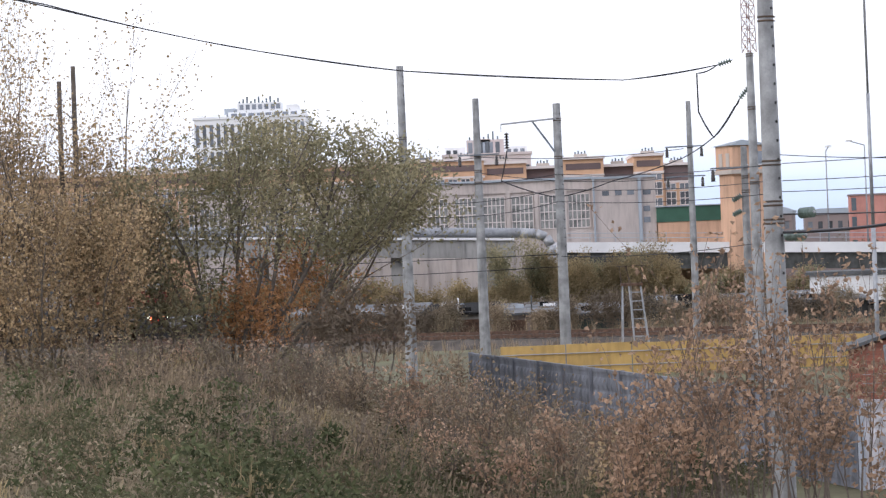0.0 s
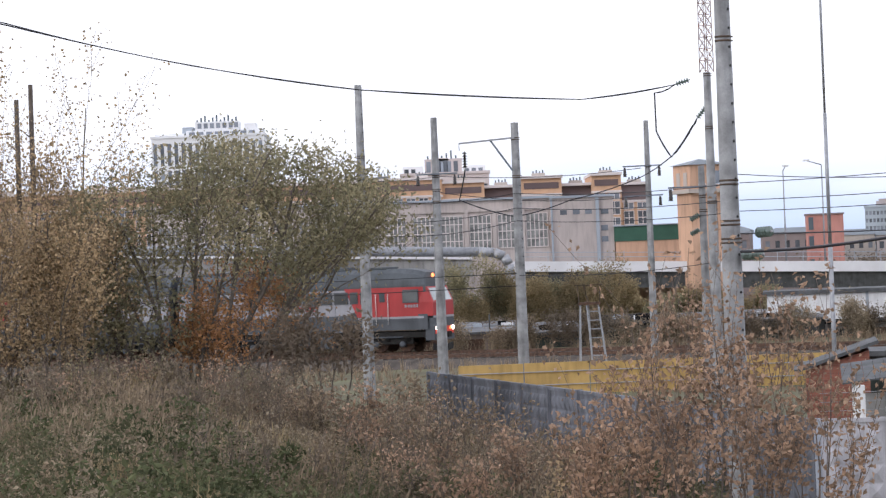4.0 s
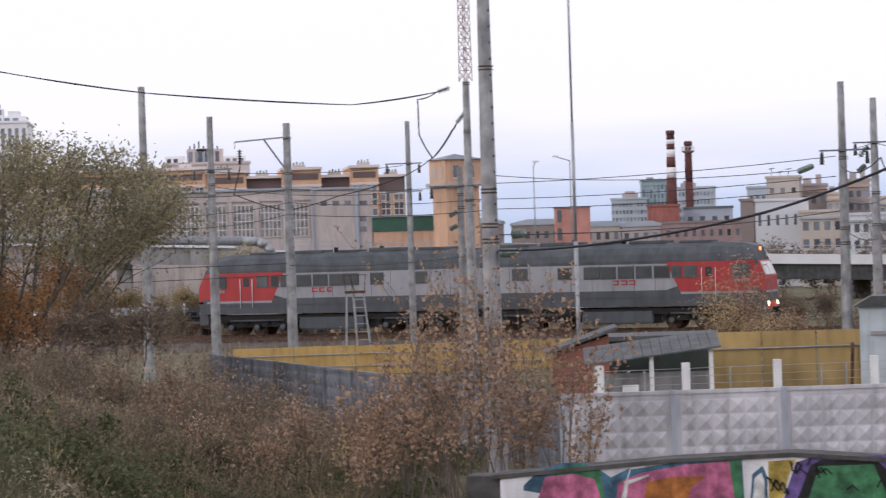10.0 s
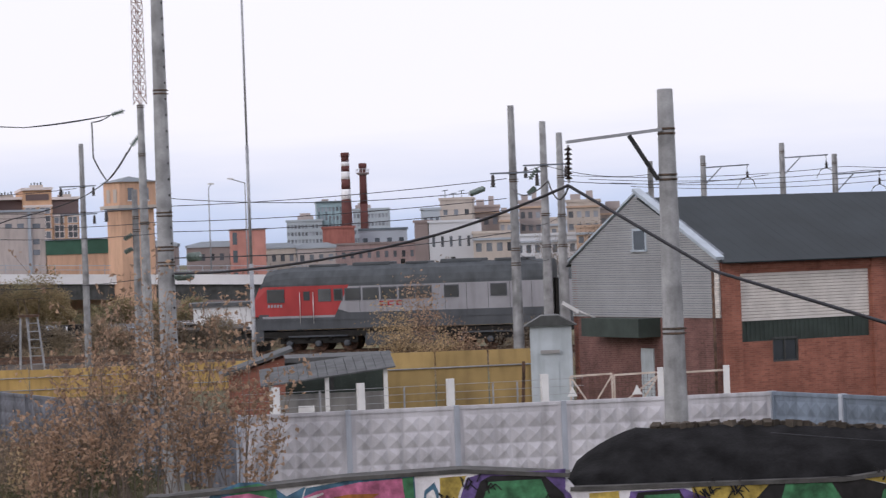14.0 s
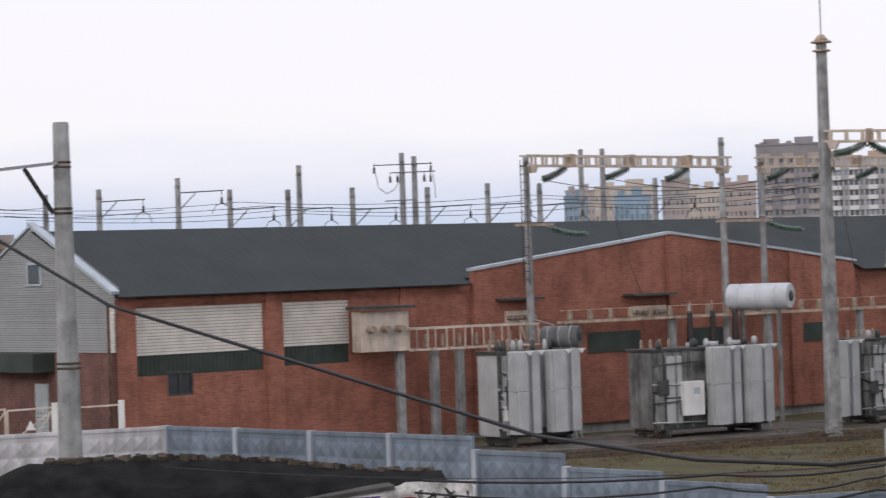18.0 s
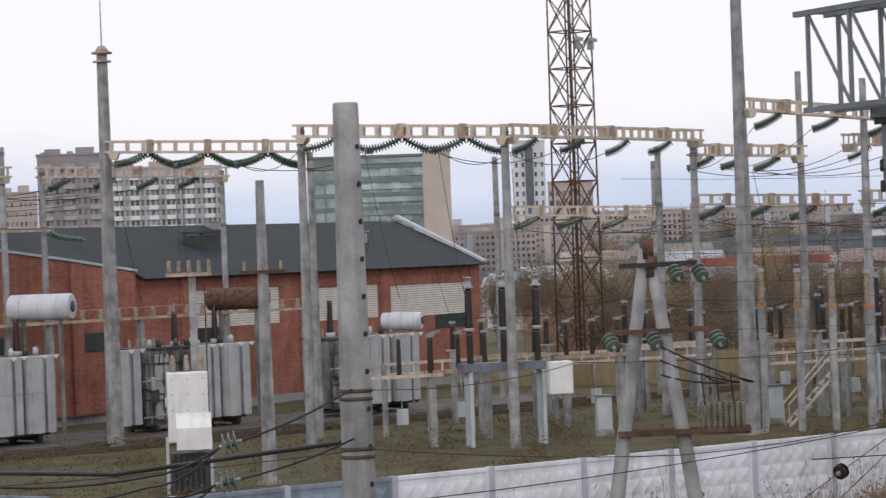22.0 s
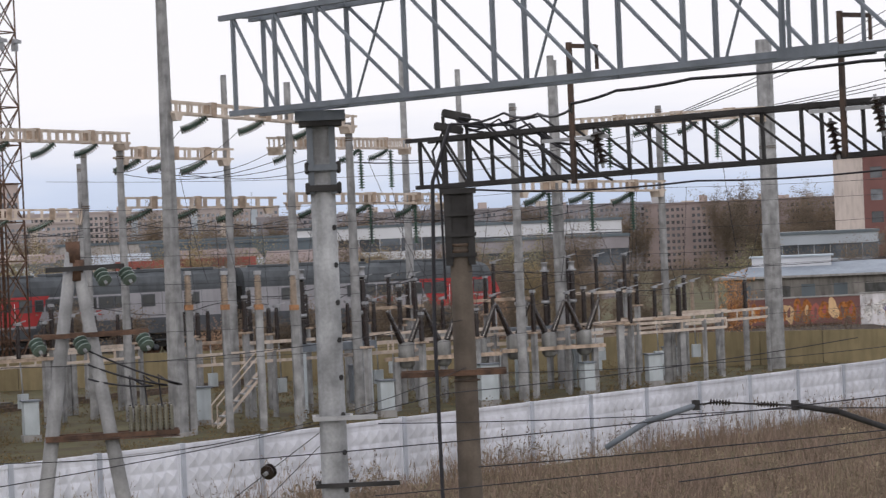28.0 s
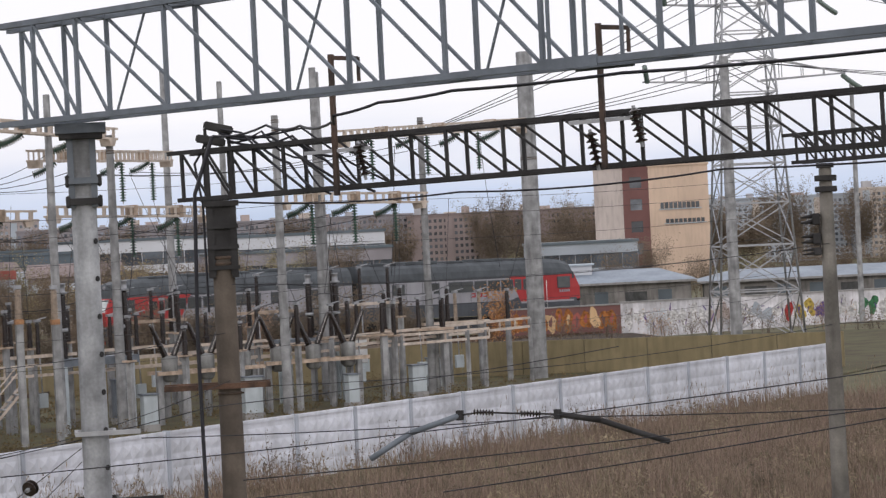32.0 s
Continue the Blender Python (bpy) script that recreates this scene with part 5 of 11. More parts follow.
        part("end_hatch", bm, TDARK, c)
        for dx in (-0.3, 0.3):
            q = Vector((cx, 1.0, 0)) + ax * cl * dx
            bm = B()
            bar(bm, (q.x, q.y, 0.3), (q.x, q.y, cz - cr * 0.9), 0.14, 0.14)
            bar(bm, (q.x, q.y, h - 0.1), (min(q.x, w - 0.4), max(q.y, 1.2), h - 0.1), 0.12, 0.12)
            part("saddle", bm, tank, t)
        for k in range(3):
            bm = B()
            lathe(bm, [(cr + 0.012, cl * (0.2 + 0.3 * k)), (cr + 0.012, cl * (0.2 + 0.3 * k) + 0.03)], m, 20)
            part("seam", bm, TGREY if not rust else RUST, c)
    for i in range(hv):
        bx = hv0 + i * 1.27
        bm = B()
        ribbed(bm, bx, 1.7, h + 0.3, 1.5, 0.19, 0.14)
        b = part("bushing", bm, BROWN_INS, t, "dark brown ribbed bushing")
        bm = B()
        lathe(bm, [(0.22, h + 0.05), (0.22, h + 0.3), (0.15, h + 0.32)], Matrix.Translation((bx, 1.7, 0)), 12)
        tube(bm, (bx, 1.7, h + 1.8), (bx, 1.7, h + 2.25), 0.02, n=5)
        part("turret", bm, TGREY, b)
    for i in range(4):
        bm = B()
        ribbed(bm, 0.5 + i * 0.5, 2.2, h + 0.1, 0.42, 0.09, 0.07, 4)
        part("small_bushing", bm, GREY_INS, t)
    for i, dx in enumerate((0.7, w - 0.7)):
        bm = B()
        bar(bm, (dx, 0.6, 0.2), (dx, 3.0, 0.2), 0.24, 0.26)
        for yy in (0.8, 2.6):
            lathe(bm, [(0.26, -0.06), (0.26, 0.06)], Matrix.Translation((dx, yy, 0.12)) @ pose(0, 0, 0, 0, 90), 14)
        part("carriage", bm, TDARK, t, "dark steel carriage and wheels")
    bm = B()
    tube(bm, (0.2, 0.8, h * 0.45), (w * 0.3, 0.72, h * 0.45), 0.05, n=6)
    tube(bm, (0.05, 0.85, 0.6), (0.05, 0.85, h), 0.045, n=6)
    tube(bm, (0.0, 0.85, h * 0.55), (0.35, 0.7, h * 0.5), 0.08, n=6)
    part("pipework", bm, TDARK, t, "dark pipes and valves")
    for i, (px, pw) in enumerate(((0.12, 0.5), (0.75, 0.85))):
        bm = B()
        box(bm, (px, 0.74, 0.55), (px + pw, 0.9, h - 0.25 - 0.4 * (i == 0)))
        bmesh.ops.bevel(bm, geom=list(bm.edges), offset=0.04, segments=1, affect="EDGES")
        part("tank_pocket", bm, TGREY if i else tank, tk)
    rq = random.Random(int(y * 7))
    for i in range(9):
        px, pz = rq.uniform(0.0, free), rq.uniform(0.5, h)
        bm = B()
        tube(bm, (px, 0.66, pz), (px + rq.uniform(-0.1, 0.1), 0.66, min(h + 0.2, pz + rq.uniform(0.4, 1.6))), 0.03, n=6)
        part("conduit", bm, TDARK, t)
    bm = B()
    box(bm, (0.1, 0.75, 0.3), (w - 0.1, 0.95, 0.62))
    part("base_skirt", bm, TDARK, t, "dark oily base rim")
    bm = B()
    bar(bm, (w + 0.3, 1.0, 0.1), (w + 0.05, 1.2, 1.4), 0.05, 0.05)
    bar(bm, (w + 0.3, 1.4, 0.1), (w + 0.05, 1.6, 1.4), 0.05, 0.05)
    part("ladder", bm, TGREY, t)
    return t


transformer(46.4, 88.7, 6, 4.4, 3.4, ((0.35, 0.9), (1.3, 0.75), (2.4, 1.0), (3.5, 0.8)), (3.7, 3.95, 1.85, 0.4), "pale grey oil transformer with flat radiators beside a cable bridge", (0.86, 1.06), rust=None, hv=0, tank=TGREY)
transformer(53.0, 88.0, 6, 6.4, 4.0, ((2.75, 1.1), (3.9, 0.7), (4.7, 0.9), (5.65, 0.75)), (6.3, 6.36, 2.9, 0.62), "large grey power transformer with white conservator drum", (0.92, 0.86), box_at=1.45)
transformer(63.4, 88.4, 6, 6.4, 4.0, ((2.75, 0.9), (3.7, 0.7), (4.5, 0.95), (5.55, 0.8), (-2.2, 0.9), (-1.2, 0.75)), (6.3, 6.3, 2.9, 0.56), "large grey power transformer with rusty conservator drum", (0.93, 0.86), rust=True)
transformer(73.1, 87.7, 6, 5.6, 3.5, ((1.9, 0.9), (2.85, 0.75), (3.8, 1.0), (4.85, 0.8)), (5.2, 4.15, 1.95, 0.42), "grey oil transformer beside the end of the brick hall", (0.96, 0.97), hv=2, hv0=1.0)

# concrete pad, pit edge and rails of the transformer track
bm = B()
box(bm, (0, -0.6, 0.06), (46, 5.6, 0.30), Matrix.Translation((42.0, 87.2, 0)) @ pose(0, 0, 0, 0, 0, 1.0))
tagged(part("transformer_pad", bm, OILY), "oil-stained concrete transformer pad", "slab", kind="structure")
for off in (-1.5, 0.0):
    bm = B()
    bar(bm, (40.0, 86.0 + off, 0.17), (122.0, 86.6 + off, 0.17), 0.10, 0.2)
    tagged(part("yard_rail", bm, BAND), "rusty rail of the transformer siding", "rail", "yard rails")

# cable bridge in front of the hall
bridge = thing("cable_bridge", "cream steel cable bridge on concrete posts with bushings", "gantry", pose(44.9, 93.5, 0, 0, 0, 1))
for yy in (0.0, 1.0):
    for z in (4.15, 5.0):
        bm = B()
        bar(bm, (-0.4, yy, z), (5.6, yy, z), 0.06, 0.08)
        part("rail", bm, CREAM, bridge)
for i in range(8):
    for yy in (0.0, 1.0):
        bm = B()
        bar(bm, (-0.4 + i * 0.85, yy, 4.15), (-0.4 + i * 0.85, yy, 5.0), 0.045, 0.045)
        part("upright", bm, CREAM, bridge)
for i in range(8):
    bm = B()
    bar(bm, (-0.2 + i * 0.78, -0.1, 4.15), (-0.2 + i * 0.78, 1.1, 4.15), 0.1, 0.1)
    part("crosspiece", bm, PEACH, bridge)
    bm = B()
    ribbed(bm, -0.2 + i * 0.78, 0.5, 4.25, 0.5, 0.1, 0.08, 4)
    part("post_insulator", bm, GREY_INS, bridge)
for x in (-0.6, 0.95, 2.1):
    bm = B()
    bar(bm, (x, 0.5, -0.2), (x, 0.5, 4.1), 0.3, 0.3)
    part("post", bm, CONC, bridge)
bm = B()
box(bm, (-2.5, 0.1, 4.15), (-0.35, 0.9, 5.75))
part("switch_cabinet", bm, CREAM, bridge, "cream bushing cabinet")
for i in range(3):
    bm = B()
    lathe(bm, [(0.16, 0), (0.16, 0.2), (0.1, 0.25), (0.14, 0.45)], Matrix.Translation((-2.1 + i * 0.65, 0.1, 5.05)) @ pose(0, 0, 0, 90), 10)
    part("bushing", bm, GREY_INS, bridge)

bm = B()
box(bm, (-2.7, -0.25, 5.85), (-0.2, 1.0, 5.98))
part("rain_hood", bm, TDARK, bridge, "dark sheet hood over the cabinet")
for k, mt in enumerate((CREAM, CREAM, LGREY)):
    bm = B()
    bar(bm, (4.2 + k * 0.7, 0.3, 5.15), (5.1 + k * 0.75, 0.6, 4.9), 0.1, 0.03)
    bar(bm, (5.1 + k * 0.75, 0.6, 4.9), (5.6 + k * 0.8, 0.9, 3.75), 0.1, 0.03)
    part("busbar_strap", bm, mt, bridge)
# long rail of bushings behind the transformers
rack = thing("busbar_rack", "cream busbar rack with rows of grey insulators", "busbar", pose(53.5, 96.4, 0, 0, 0, 8))
for i in range(27):
    bm = B()
    ribbed(bm, i * 1.1, 0, 4.98, 0.42, 0.17, 0.13, 4)
    part("post_insulator", bm, GREY_INS, rack)
for i in range(6):
    bm = B()
    bar(bm, (i * 5.6, 0, 0), (i * 5.6, 0, 4.9), 0.26, 0.26)
    part("post", bm, CONC, rack)
bm = B()
bar(bm, (-0.5, -0.2, 4.92), (29, -0.2, 4.92), 0.08, 0.12)
bar(bm, (-0.5, 0.2, 4.92), (29, 0.2, 4.92), 0.08, 0.12)
tube(bm, (-0.5, 0, 5.42), (29, 0, 5.42), 0.018, n=6)
part("beam", bm, PEACH, rack)

# white voltage transformer cabinet on a stand, by the fence
vt = thing("metering_cabinet", "white steel metering cabinet on a stand by the fence", "cabinet", pose(49.8, 67.65, -0.4, 0, 0, -36))
bm = B()
box(bm, (-0.66, -0.5, 2.05), (0.66, 0.5, 4.3))
bmesh.ops.bevel(bm, geom=list(bm.edges), offset=0.03, segments=1, affect="EDGES")
part("body", bm, WHITE_P, vt)
bm = B()
prism(bm, [(-1.05, 1.85), (-0.5, 1.85), (-0.5, 3.0), (-0.56, 2.95), (-1.05, 2.55)], 1.12, Matrix.Rotation(radians(90), 4, "Z") @ Matrix.Translation((0, -0.72, 0)))
part("front_hood", bm, WHITE_P, vt)
for i in range(3):
    bm = B()
    ribbed(bm, -0.45 + i * 0.45, 0, 4.35, 0.5, 0.13, 0.09, 5)
    part("bushing", bm, GREY_INS, vt)
for sx in (-0.7, 0.7):
    for sy in (-0.4, 0.4):
        bm = B()
        bar(bm, (sx, sy, 0.3), (sx, sy, 2.2), 0.1, 0.1)
        part("leg", bm, LGREY, vt)
bm = B()
box(bm, (-0.6, -0.45, 0.5), (0.65, 0.45, 1.7))
coil = part("coil", bm, TDARK, vt, "dark finned transformer under the cabinet")
for i in range(7):
    bm = B()
    box(bm, (-0.55 + i * 0.18, -0.6, 0.55), (-0.5 + i * 0.18, -0.45, 1.65))
    part("cooling_fin", bm, TDARK, coil)
for i in range(3):
    for j in range(3):
        bm = B()
        tube(bm, (-0.5 + j * 0.5, -0.505, 3.1 + i * 0.5), (-0.5 + j * 0.5, -0.515, 3.1 + i * 0.5), 0.022, n=6)
        part("vent_hole", bm, TDARK, vt)


# ---- switchgear: disconnectors, breakers and instrument transformers ----
ORANGE_R = mat("orange_rust_steel", (0.36, 0.19, 0.10), 0.8, vary=0.4, scale=5, stain=0.3)


def switch_stand(x, y, turn, z=2.6, w=3.4, cols=3, h=1.3, dark=True, label="disconnector with ribbed insulators on a concrete stand", dress=True):
    t = thing("disconnector", label, "switchgear", pose(x, y, 0, 0, 0, turn), "disconnectors")
    for sx in (0.3, w - 0.3):
        bm = B()
        bar(bm, (sx, 0, -0.3), (sx, 0, z), 0.26, 0.26)
        part("post", bm, CONC, t)
    for yy in (-0.18, 0.18):
        bm = B()
        bar(bm, (-0.1, yy, z + 0.06), (w + 0.1, yy, z + 0.06), 0.07, 0.13)
        part("channel", bm, PEACH if random.random() < 0.5 else CREAM, t)
    for i in range(cols):
        bx = 0.35 + i * (w - 0.7) / max(1, cols - 1)
        bm = B()
        ribbed(bm, bx, 0, z + 0.14, h, 0.125, 0.1)
        c = part("insulator_column", bm, BROWN_INS if dark else GREY_INS, t)
        bm = B()
        box(bm, (bx - 0.12, -0.12, z + 0.14 + h), (bx + 0.12, 0.12, z + 0.24 + h))
        tube(bm, (bx, 0, z + 0.24 + h), (bx + 0.5, 0.15, z + 0.32 + h), 0.025, n=5)
        part("terminal", bm, STEEL_Z, c)
    if dress:
        bm = B()
        box(bm, (w * 0.5 - 0.2, -0.32, 1.0), (w * 0.5 + 0.2, -0.1, 1.6))
        part("drive_box", bm, LGREY, t, "pale grey drive box")
        bm = B()
        tube(bm, (w * 0.5, -0.2, 1.6), (w * 0.5, -0.1, z), 0.03, n=6)
        part("drive_rod", bm, STEEL_Z, t)
    return t


def breaker(x, y, turn, z=3.0, h1=1.5, h2=1.2, label="three-pole breaker with double dark insulators on a blue-grey frame", boxy=True, n=3):
    t = thing("circuit_breaker", label, "switchgear", pose(x, y, 0, 0, 0, turn), "circuit breakers")
    w = 1.35 * (n - 1) + 0.6
    for sx in (0.2, w - 0.2):
        for sy in (-0.3, 0.3):
            bm = B()
            bar(bm, (sx, sy, -0.1), (sx, sy, z), 0.14, 0.14)
            part("leg", bm, LGREY, t)
        bm = B()
        bar(bm, (sx, -0.3, 0.3), (sx, 0.3, z - 0.4), 0.06, 0.06)
        bar(bm, (sx, 0.3, 0.3), (sx, -0.3, z - 0.4), 0.06, 0.06)
        part("brace", bm, LGREY, t)
    bm = B()
    box(bm, (-0.1, -0.4, z - 0.12), (w + 0.1, 0.4, z + 0.2))
    part("frame", bm, STEEL_G, t, "blue-grey steel frame")
    for i in range(n):
        bx = 0.3 + 1.35 * i
        bm = B()
        ribbed(bm, bx, 0, z + 0.2, h2, 0.16, 0.15)
        ribbed(bm, bx, 0, z + 0.35 + h2, h1, 0.19, 0.17)
        c = part("insulator_column", bm, BROWN_INS, t)
        bm = B()
        lathe(bm, [(0.2, z + 0.2 + h2), (0.2, z + 0.35 + h2)], Matrix.Translation((bx, 0, 0)), 10)
        part("flange", bm, STEEL_Z, c)
        bm = B()
        lathe(bm, [(0.22, z + 0.35 + h1 + h2), (0.22, z + 0.43 + h1 + h2), (0.14, z + 0.45 + h1 + h2), (0.13, z + 0.72 + h1 + h2), (0.17, z + 0.74 + h1 + h2), (0.17, z + 0.8 + h1 + h2)], Matrix.Translation((bx, 0, 0)), 10)
        part("cap", bm, STEEL_Z, c)
    if boxy:
        bm = B()
        box(bm, (w - 0.1, -0.75, z - 1.1), (w + 0.85, -0.1, z + 0.15))
        bmesh.ops.bevel(bm, geom=list(bm.edges), offset=0.03, segments=1, affect="EDGES")
        part("drive_cabinet", bm, WHITE_P, t, "white drive cabinet")
    return t


def tank_breaker(x, y, turn, z=2.5):
    """A row of current transformers with slanted bushings over grey pots."""
    t = thing("oil_breaker", "oil breaker with grey pots and slanted dark bushings", "switchgear", pose(x, y, 0, 0, 0, turn), "oil breakers")
    for i in range(3):
        bx = i * 1.7
        bm = B()
        lathe(bm, [(0.2, z - 1.1), (0.34, z - 0.95), (0.34, z - 0.1), (0.28, z)], Matrix.Translation((bx, 0, 0)), 14)
        pot = part("pot", bm, TTANK, t)
        for a in (-24, 24):
            bm = B()
            ribbed(bm, 0, 0, 0, 1.5, 0.17, 0.1, m=Matrix.Translation((bx + (0.2 if a > 0 else -0.2), 0, z)) @ pose(0, 0, 0, 0, a, 0))
            part("slanted_bushing", bm, BROWN_INS, pot)
    for sx in (-0.5, 3.9):
        bm = B()
        bar(bm, (sx, 0, -0.2), (sx, 0, z - 0.6), 0.24, 0.24)
        part("post", bm, CONC, t)
    bm = B()
    for yy in (-0.5, 0.5):
        bar(bm, (-0.8, yy, z - 0.7), (4.2, yy, z - 0.7), 0.1, 0.16)
    part("frame", bm, PEACH, t)
    return t


breaker(66.2, 72.3, -26)
for x, y, tn, z, dk in ((62.8, 74.4, -22, 2.75, True), (66.6, 75.0, -10, 2.75, True), (70.8, 76.6, -12, 3.1, True), (74.6, 75.6, -14, 2.9, True), 
                        (84.0, 80.0, -12, 2.9, True), (87.0, 76.0, -16, 2.9, True), (83.8, 69.6, -24, 3.1, True), (89.0, 68.4, -28, 3.1, True), (93.6, 66.6, -30, 3.0, True), (95.8, 72.6, -30, 4.0, True), (99.8, 69.6, -32, 4.1, True),
                        (97.0, 62.2, -34, 3.0, True), (101.4, 61.6, -36, 3.0, True), (104.4, 66.8, -38, 4.2, True), (106.6, 62.6, -38, 3.1, False)):
    switch_stand(x, y, tn, z, 3.2 + (z > 4) * 0.4, 3, 1.35 + 0.3 * (z > 4), dk)
tank_breaker(88.0, 64.2, -30, 2.9)
tank_breaker(93.8, 62.6, -32, 2.9)
breaker(83.6, 66.6, -32, 2.9, 1.4, 1.1, boxy=False)
breaker(98.0, 65.4, -34, 2.8, 1.3, 1.0, boxy=True)
for x, y, z in ((75.6, 65.46, 5.1), (76.51, 64.4, 5.05), (77.33, 63.4, 5.0), (78.19, 62.34, 4.92)):
    t = thing("post_insulator", "tall beige ribbed insulator on a grey concrete post", "insulator", pose(x, y, 0, 0, 0, -40), "tall post insulators")
    bm = B()
    bar(bm, (0, 0, -0.3), (0, 0, z - 0.2), 0.27, 0.27)
    part("post", bm, CONC, t)
    bm = B()
    box(bm, (-0.16, -0.16, z - 0.2), (0.16, 0.16, z))
    part("cap_plate", bm, ORANGE_R, t, "rust-orange cap")
    bm = B()
    ribbed(bm, 0, 0, z, 1.15, 0.17, 0.14, 11)
    c = part("insulator_column", bm, GREY_INS, t)
    bm = B()
    box(bm, (-0.13, -0.13, z + 1.15), (0.13, 0.13, z + 1.3))
    part("terminal", bm, STEEL_Z, c)
# single bus supports and tubular busbars between them
rgb = random.Random(44)
for x0, y0, x1, y1, n, z in ((78.0, 75.0, 98.0, 68.0, 7, 3.3), (84.0, 63.2, 104.0, 60.2, 7, 2.9), (80.0, 69.4, 100.0, 66.4, 7, 3.6), (92.0, 76.0, 110.0, 66.0, 6, 3.4), (70.0, 83.0, 84.0, 80.0, 4, 3.2), (100.0, 64.6, 113.0, 61.4, 4, 3.0)):
    tops = []
    for i in range(n):
        k = i / (n - 1)
        x, y, h = x0 + (x1 - x0) * k + rgb.uniform(-0.3, 0.3), y0 + (y1 - y0) * k, rgb.choice((1.1, 1.4, 1.7))
        t = thing("bus_support", "dark ribbed bus support insulator on a concrete post", "insulator", pose(x, y, 0), "bus supports")
        bm = B()
        bar(bm, (0, 0, -0.3), (0, 0, z), 0.22, 0.22)
        part("post", bm, CONC, t)
        bm = B()
        box(bm, (-0.28, -0.16, z), (0.28, 0.16, z + 0.08))
        part("cap_plate", bm, PEACH, t, "rust-streaked cap plate")
        bm = B()
        ribbed(bm, 0, 0, z + 0.08, h, 0.14, 0.12)
        c = part("insulator_column", bm, BROWN_INS, t)
        bm = B()
        box(bm, (-0.1, -0.1, z + 0.08 + h), (0.1, 0.1, z + 0.2 + h))
        part("terminal", bm, STEEL_Z, c)
        tops.append(Vector((x, y, z + 0.22 + h)))
    for a, b in zip(tops, tops[1:]):
        if rgb.random() < 0.75:
            cable("busbar_wire", "slack dark conductor between bus supports", [a, b], 0.018, rgb.uniform(-0.3, 0.35), 6, group="bus conductors")
    for a in tops:
        b = a + Vector((rgb.uniform(-1.6, 1.6), rgb.uniform(-1, 1), rgb.uniform(2.6, 4.6)))
        cable("dropper_wire", "thin dropper wire hanging to the switchgear", [a, b], 0.012, rgb.uniform(0, 0.3), 6)
# control cubicles and small boxes on the ground
for x, y, w, h, m in ((72.4, 71.0, 0.6, 1.3, LGREY), (79.6, 68.4, 0.6, 1.3, LGREY), (84.8, 63.0, 0.6, 1.2, LGREY), (90.2, 61.6, 0.8, 1.5, LGREY), (95.6, 60.0, 0.5, 1.2, LGREY), (101.6, 60.2, 0.7, 1.2, LGREY), (88.4, 67.0, 0.9, 1.6, STEEL_G), (105.2, 61.4, 0.6, 1.3, LGREY)):
    t = thing("control_cubicle", "small grey steel control cubicle on a plinth", "cabinet", pose(x, y, 0, 0, 0, -35), "control cubicles")
    bm = B()
    box(bm, (-w / 2, -0.25, 0.3), (w / 2, 0.25, 0.3 + h))
    bmesh.ops.bevel(bm, geom=list(bm.edges), offset=0.02, segments=1, affect="EDGES")
    part("body", bm, m, t)
    bm = B()
    box(bm, (-w / 2 - 0.05, -0.3, -0.2), (w / 2 + 0.05, 0.3, 0.3))
    part("plinth", bm, CONC_V, t)
    bm = B()
    box(bm, (-w / 2 - 0.06, -0.32, 0.3 + h), (w / 2 + 0.06, 0.3, 0.36 + h))
    part("rain_hood", bm, STEEL_G, t)
# long cream railings of cable trays
for (xa, ya), (xb, yb), z in (((68.0, 79.0), (84.0, 75.6), 2.6), ((80.4, 70.0), (96.0, 63.6), 2.4), ((86.0, 66.2), (106.0, 58.8), 2.5), ((96.0, 61.2), (112.0, 59.8), 2.7)):
    tray = thing("cable_tray", "cream steel cable tray on short posts", "cable tray", Matrix())
    for dz in (0, 0.42):
        bm = B()
        bar(bm, (xa, ya, z + dz), (xb, yb, z + dz), 0.08, 0.12)
        part("rail", bm, CREAM, tray)
    n = int(math.hypot(xb - xa, yb - ya) / 1.3)
    for i in range(n + 1):
        k = i / n
        bm = B()
        bar(bm, (xa + (xb - xa) * k, ya + (yb - ya) * k, -0.2 if i % 3 == 0 else z), (xa + (xb - xa) * k, ya + (yb - ya) * k, z + 0.42), 0.16 if i % 3 == 0 else 0.07, 0.16 if i % 3 == 0 else 0.07)
        part("upright", bm, CONC if i % 3 == 0 else CREAM, tray)
# service steps
st = thing("service_stairs", "pale steel service stairs with handrails", "stairs", pose(78.2, 66.6, 0, 0, 0, -35))
for i in range(7):
    bm = B()
    box(bm, (i * 0.28, -0.4, 0.25 + i * 0.28), (i * 0.28 + 0.3, 0.4, 0.29 + i * 0.28))
    part("tread", bm, STEEL_Z, st)
for yy in (-0.42, 0.42):
    bm = B()
    bar(bm, (0, yy, 0.1), (2.0, yy, 2.2), 0.04, 0.10)
    bar(bm, (0, yy, 1.0), (2.0, yy, 3.1), 0.04, 0.05)
    bar(bm, (0, yy, 0.1), (0, yy, 1.0), 0.04, 0.04)
    bar(bm, (2.0, yy, 0), (2.0, yy, 3.1), 0.06, 0.06)
    part("stringer", bm, CREAM, st)


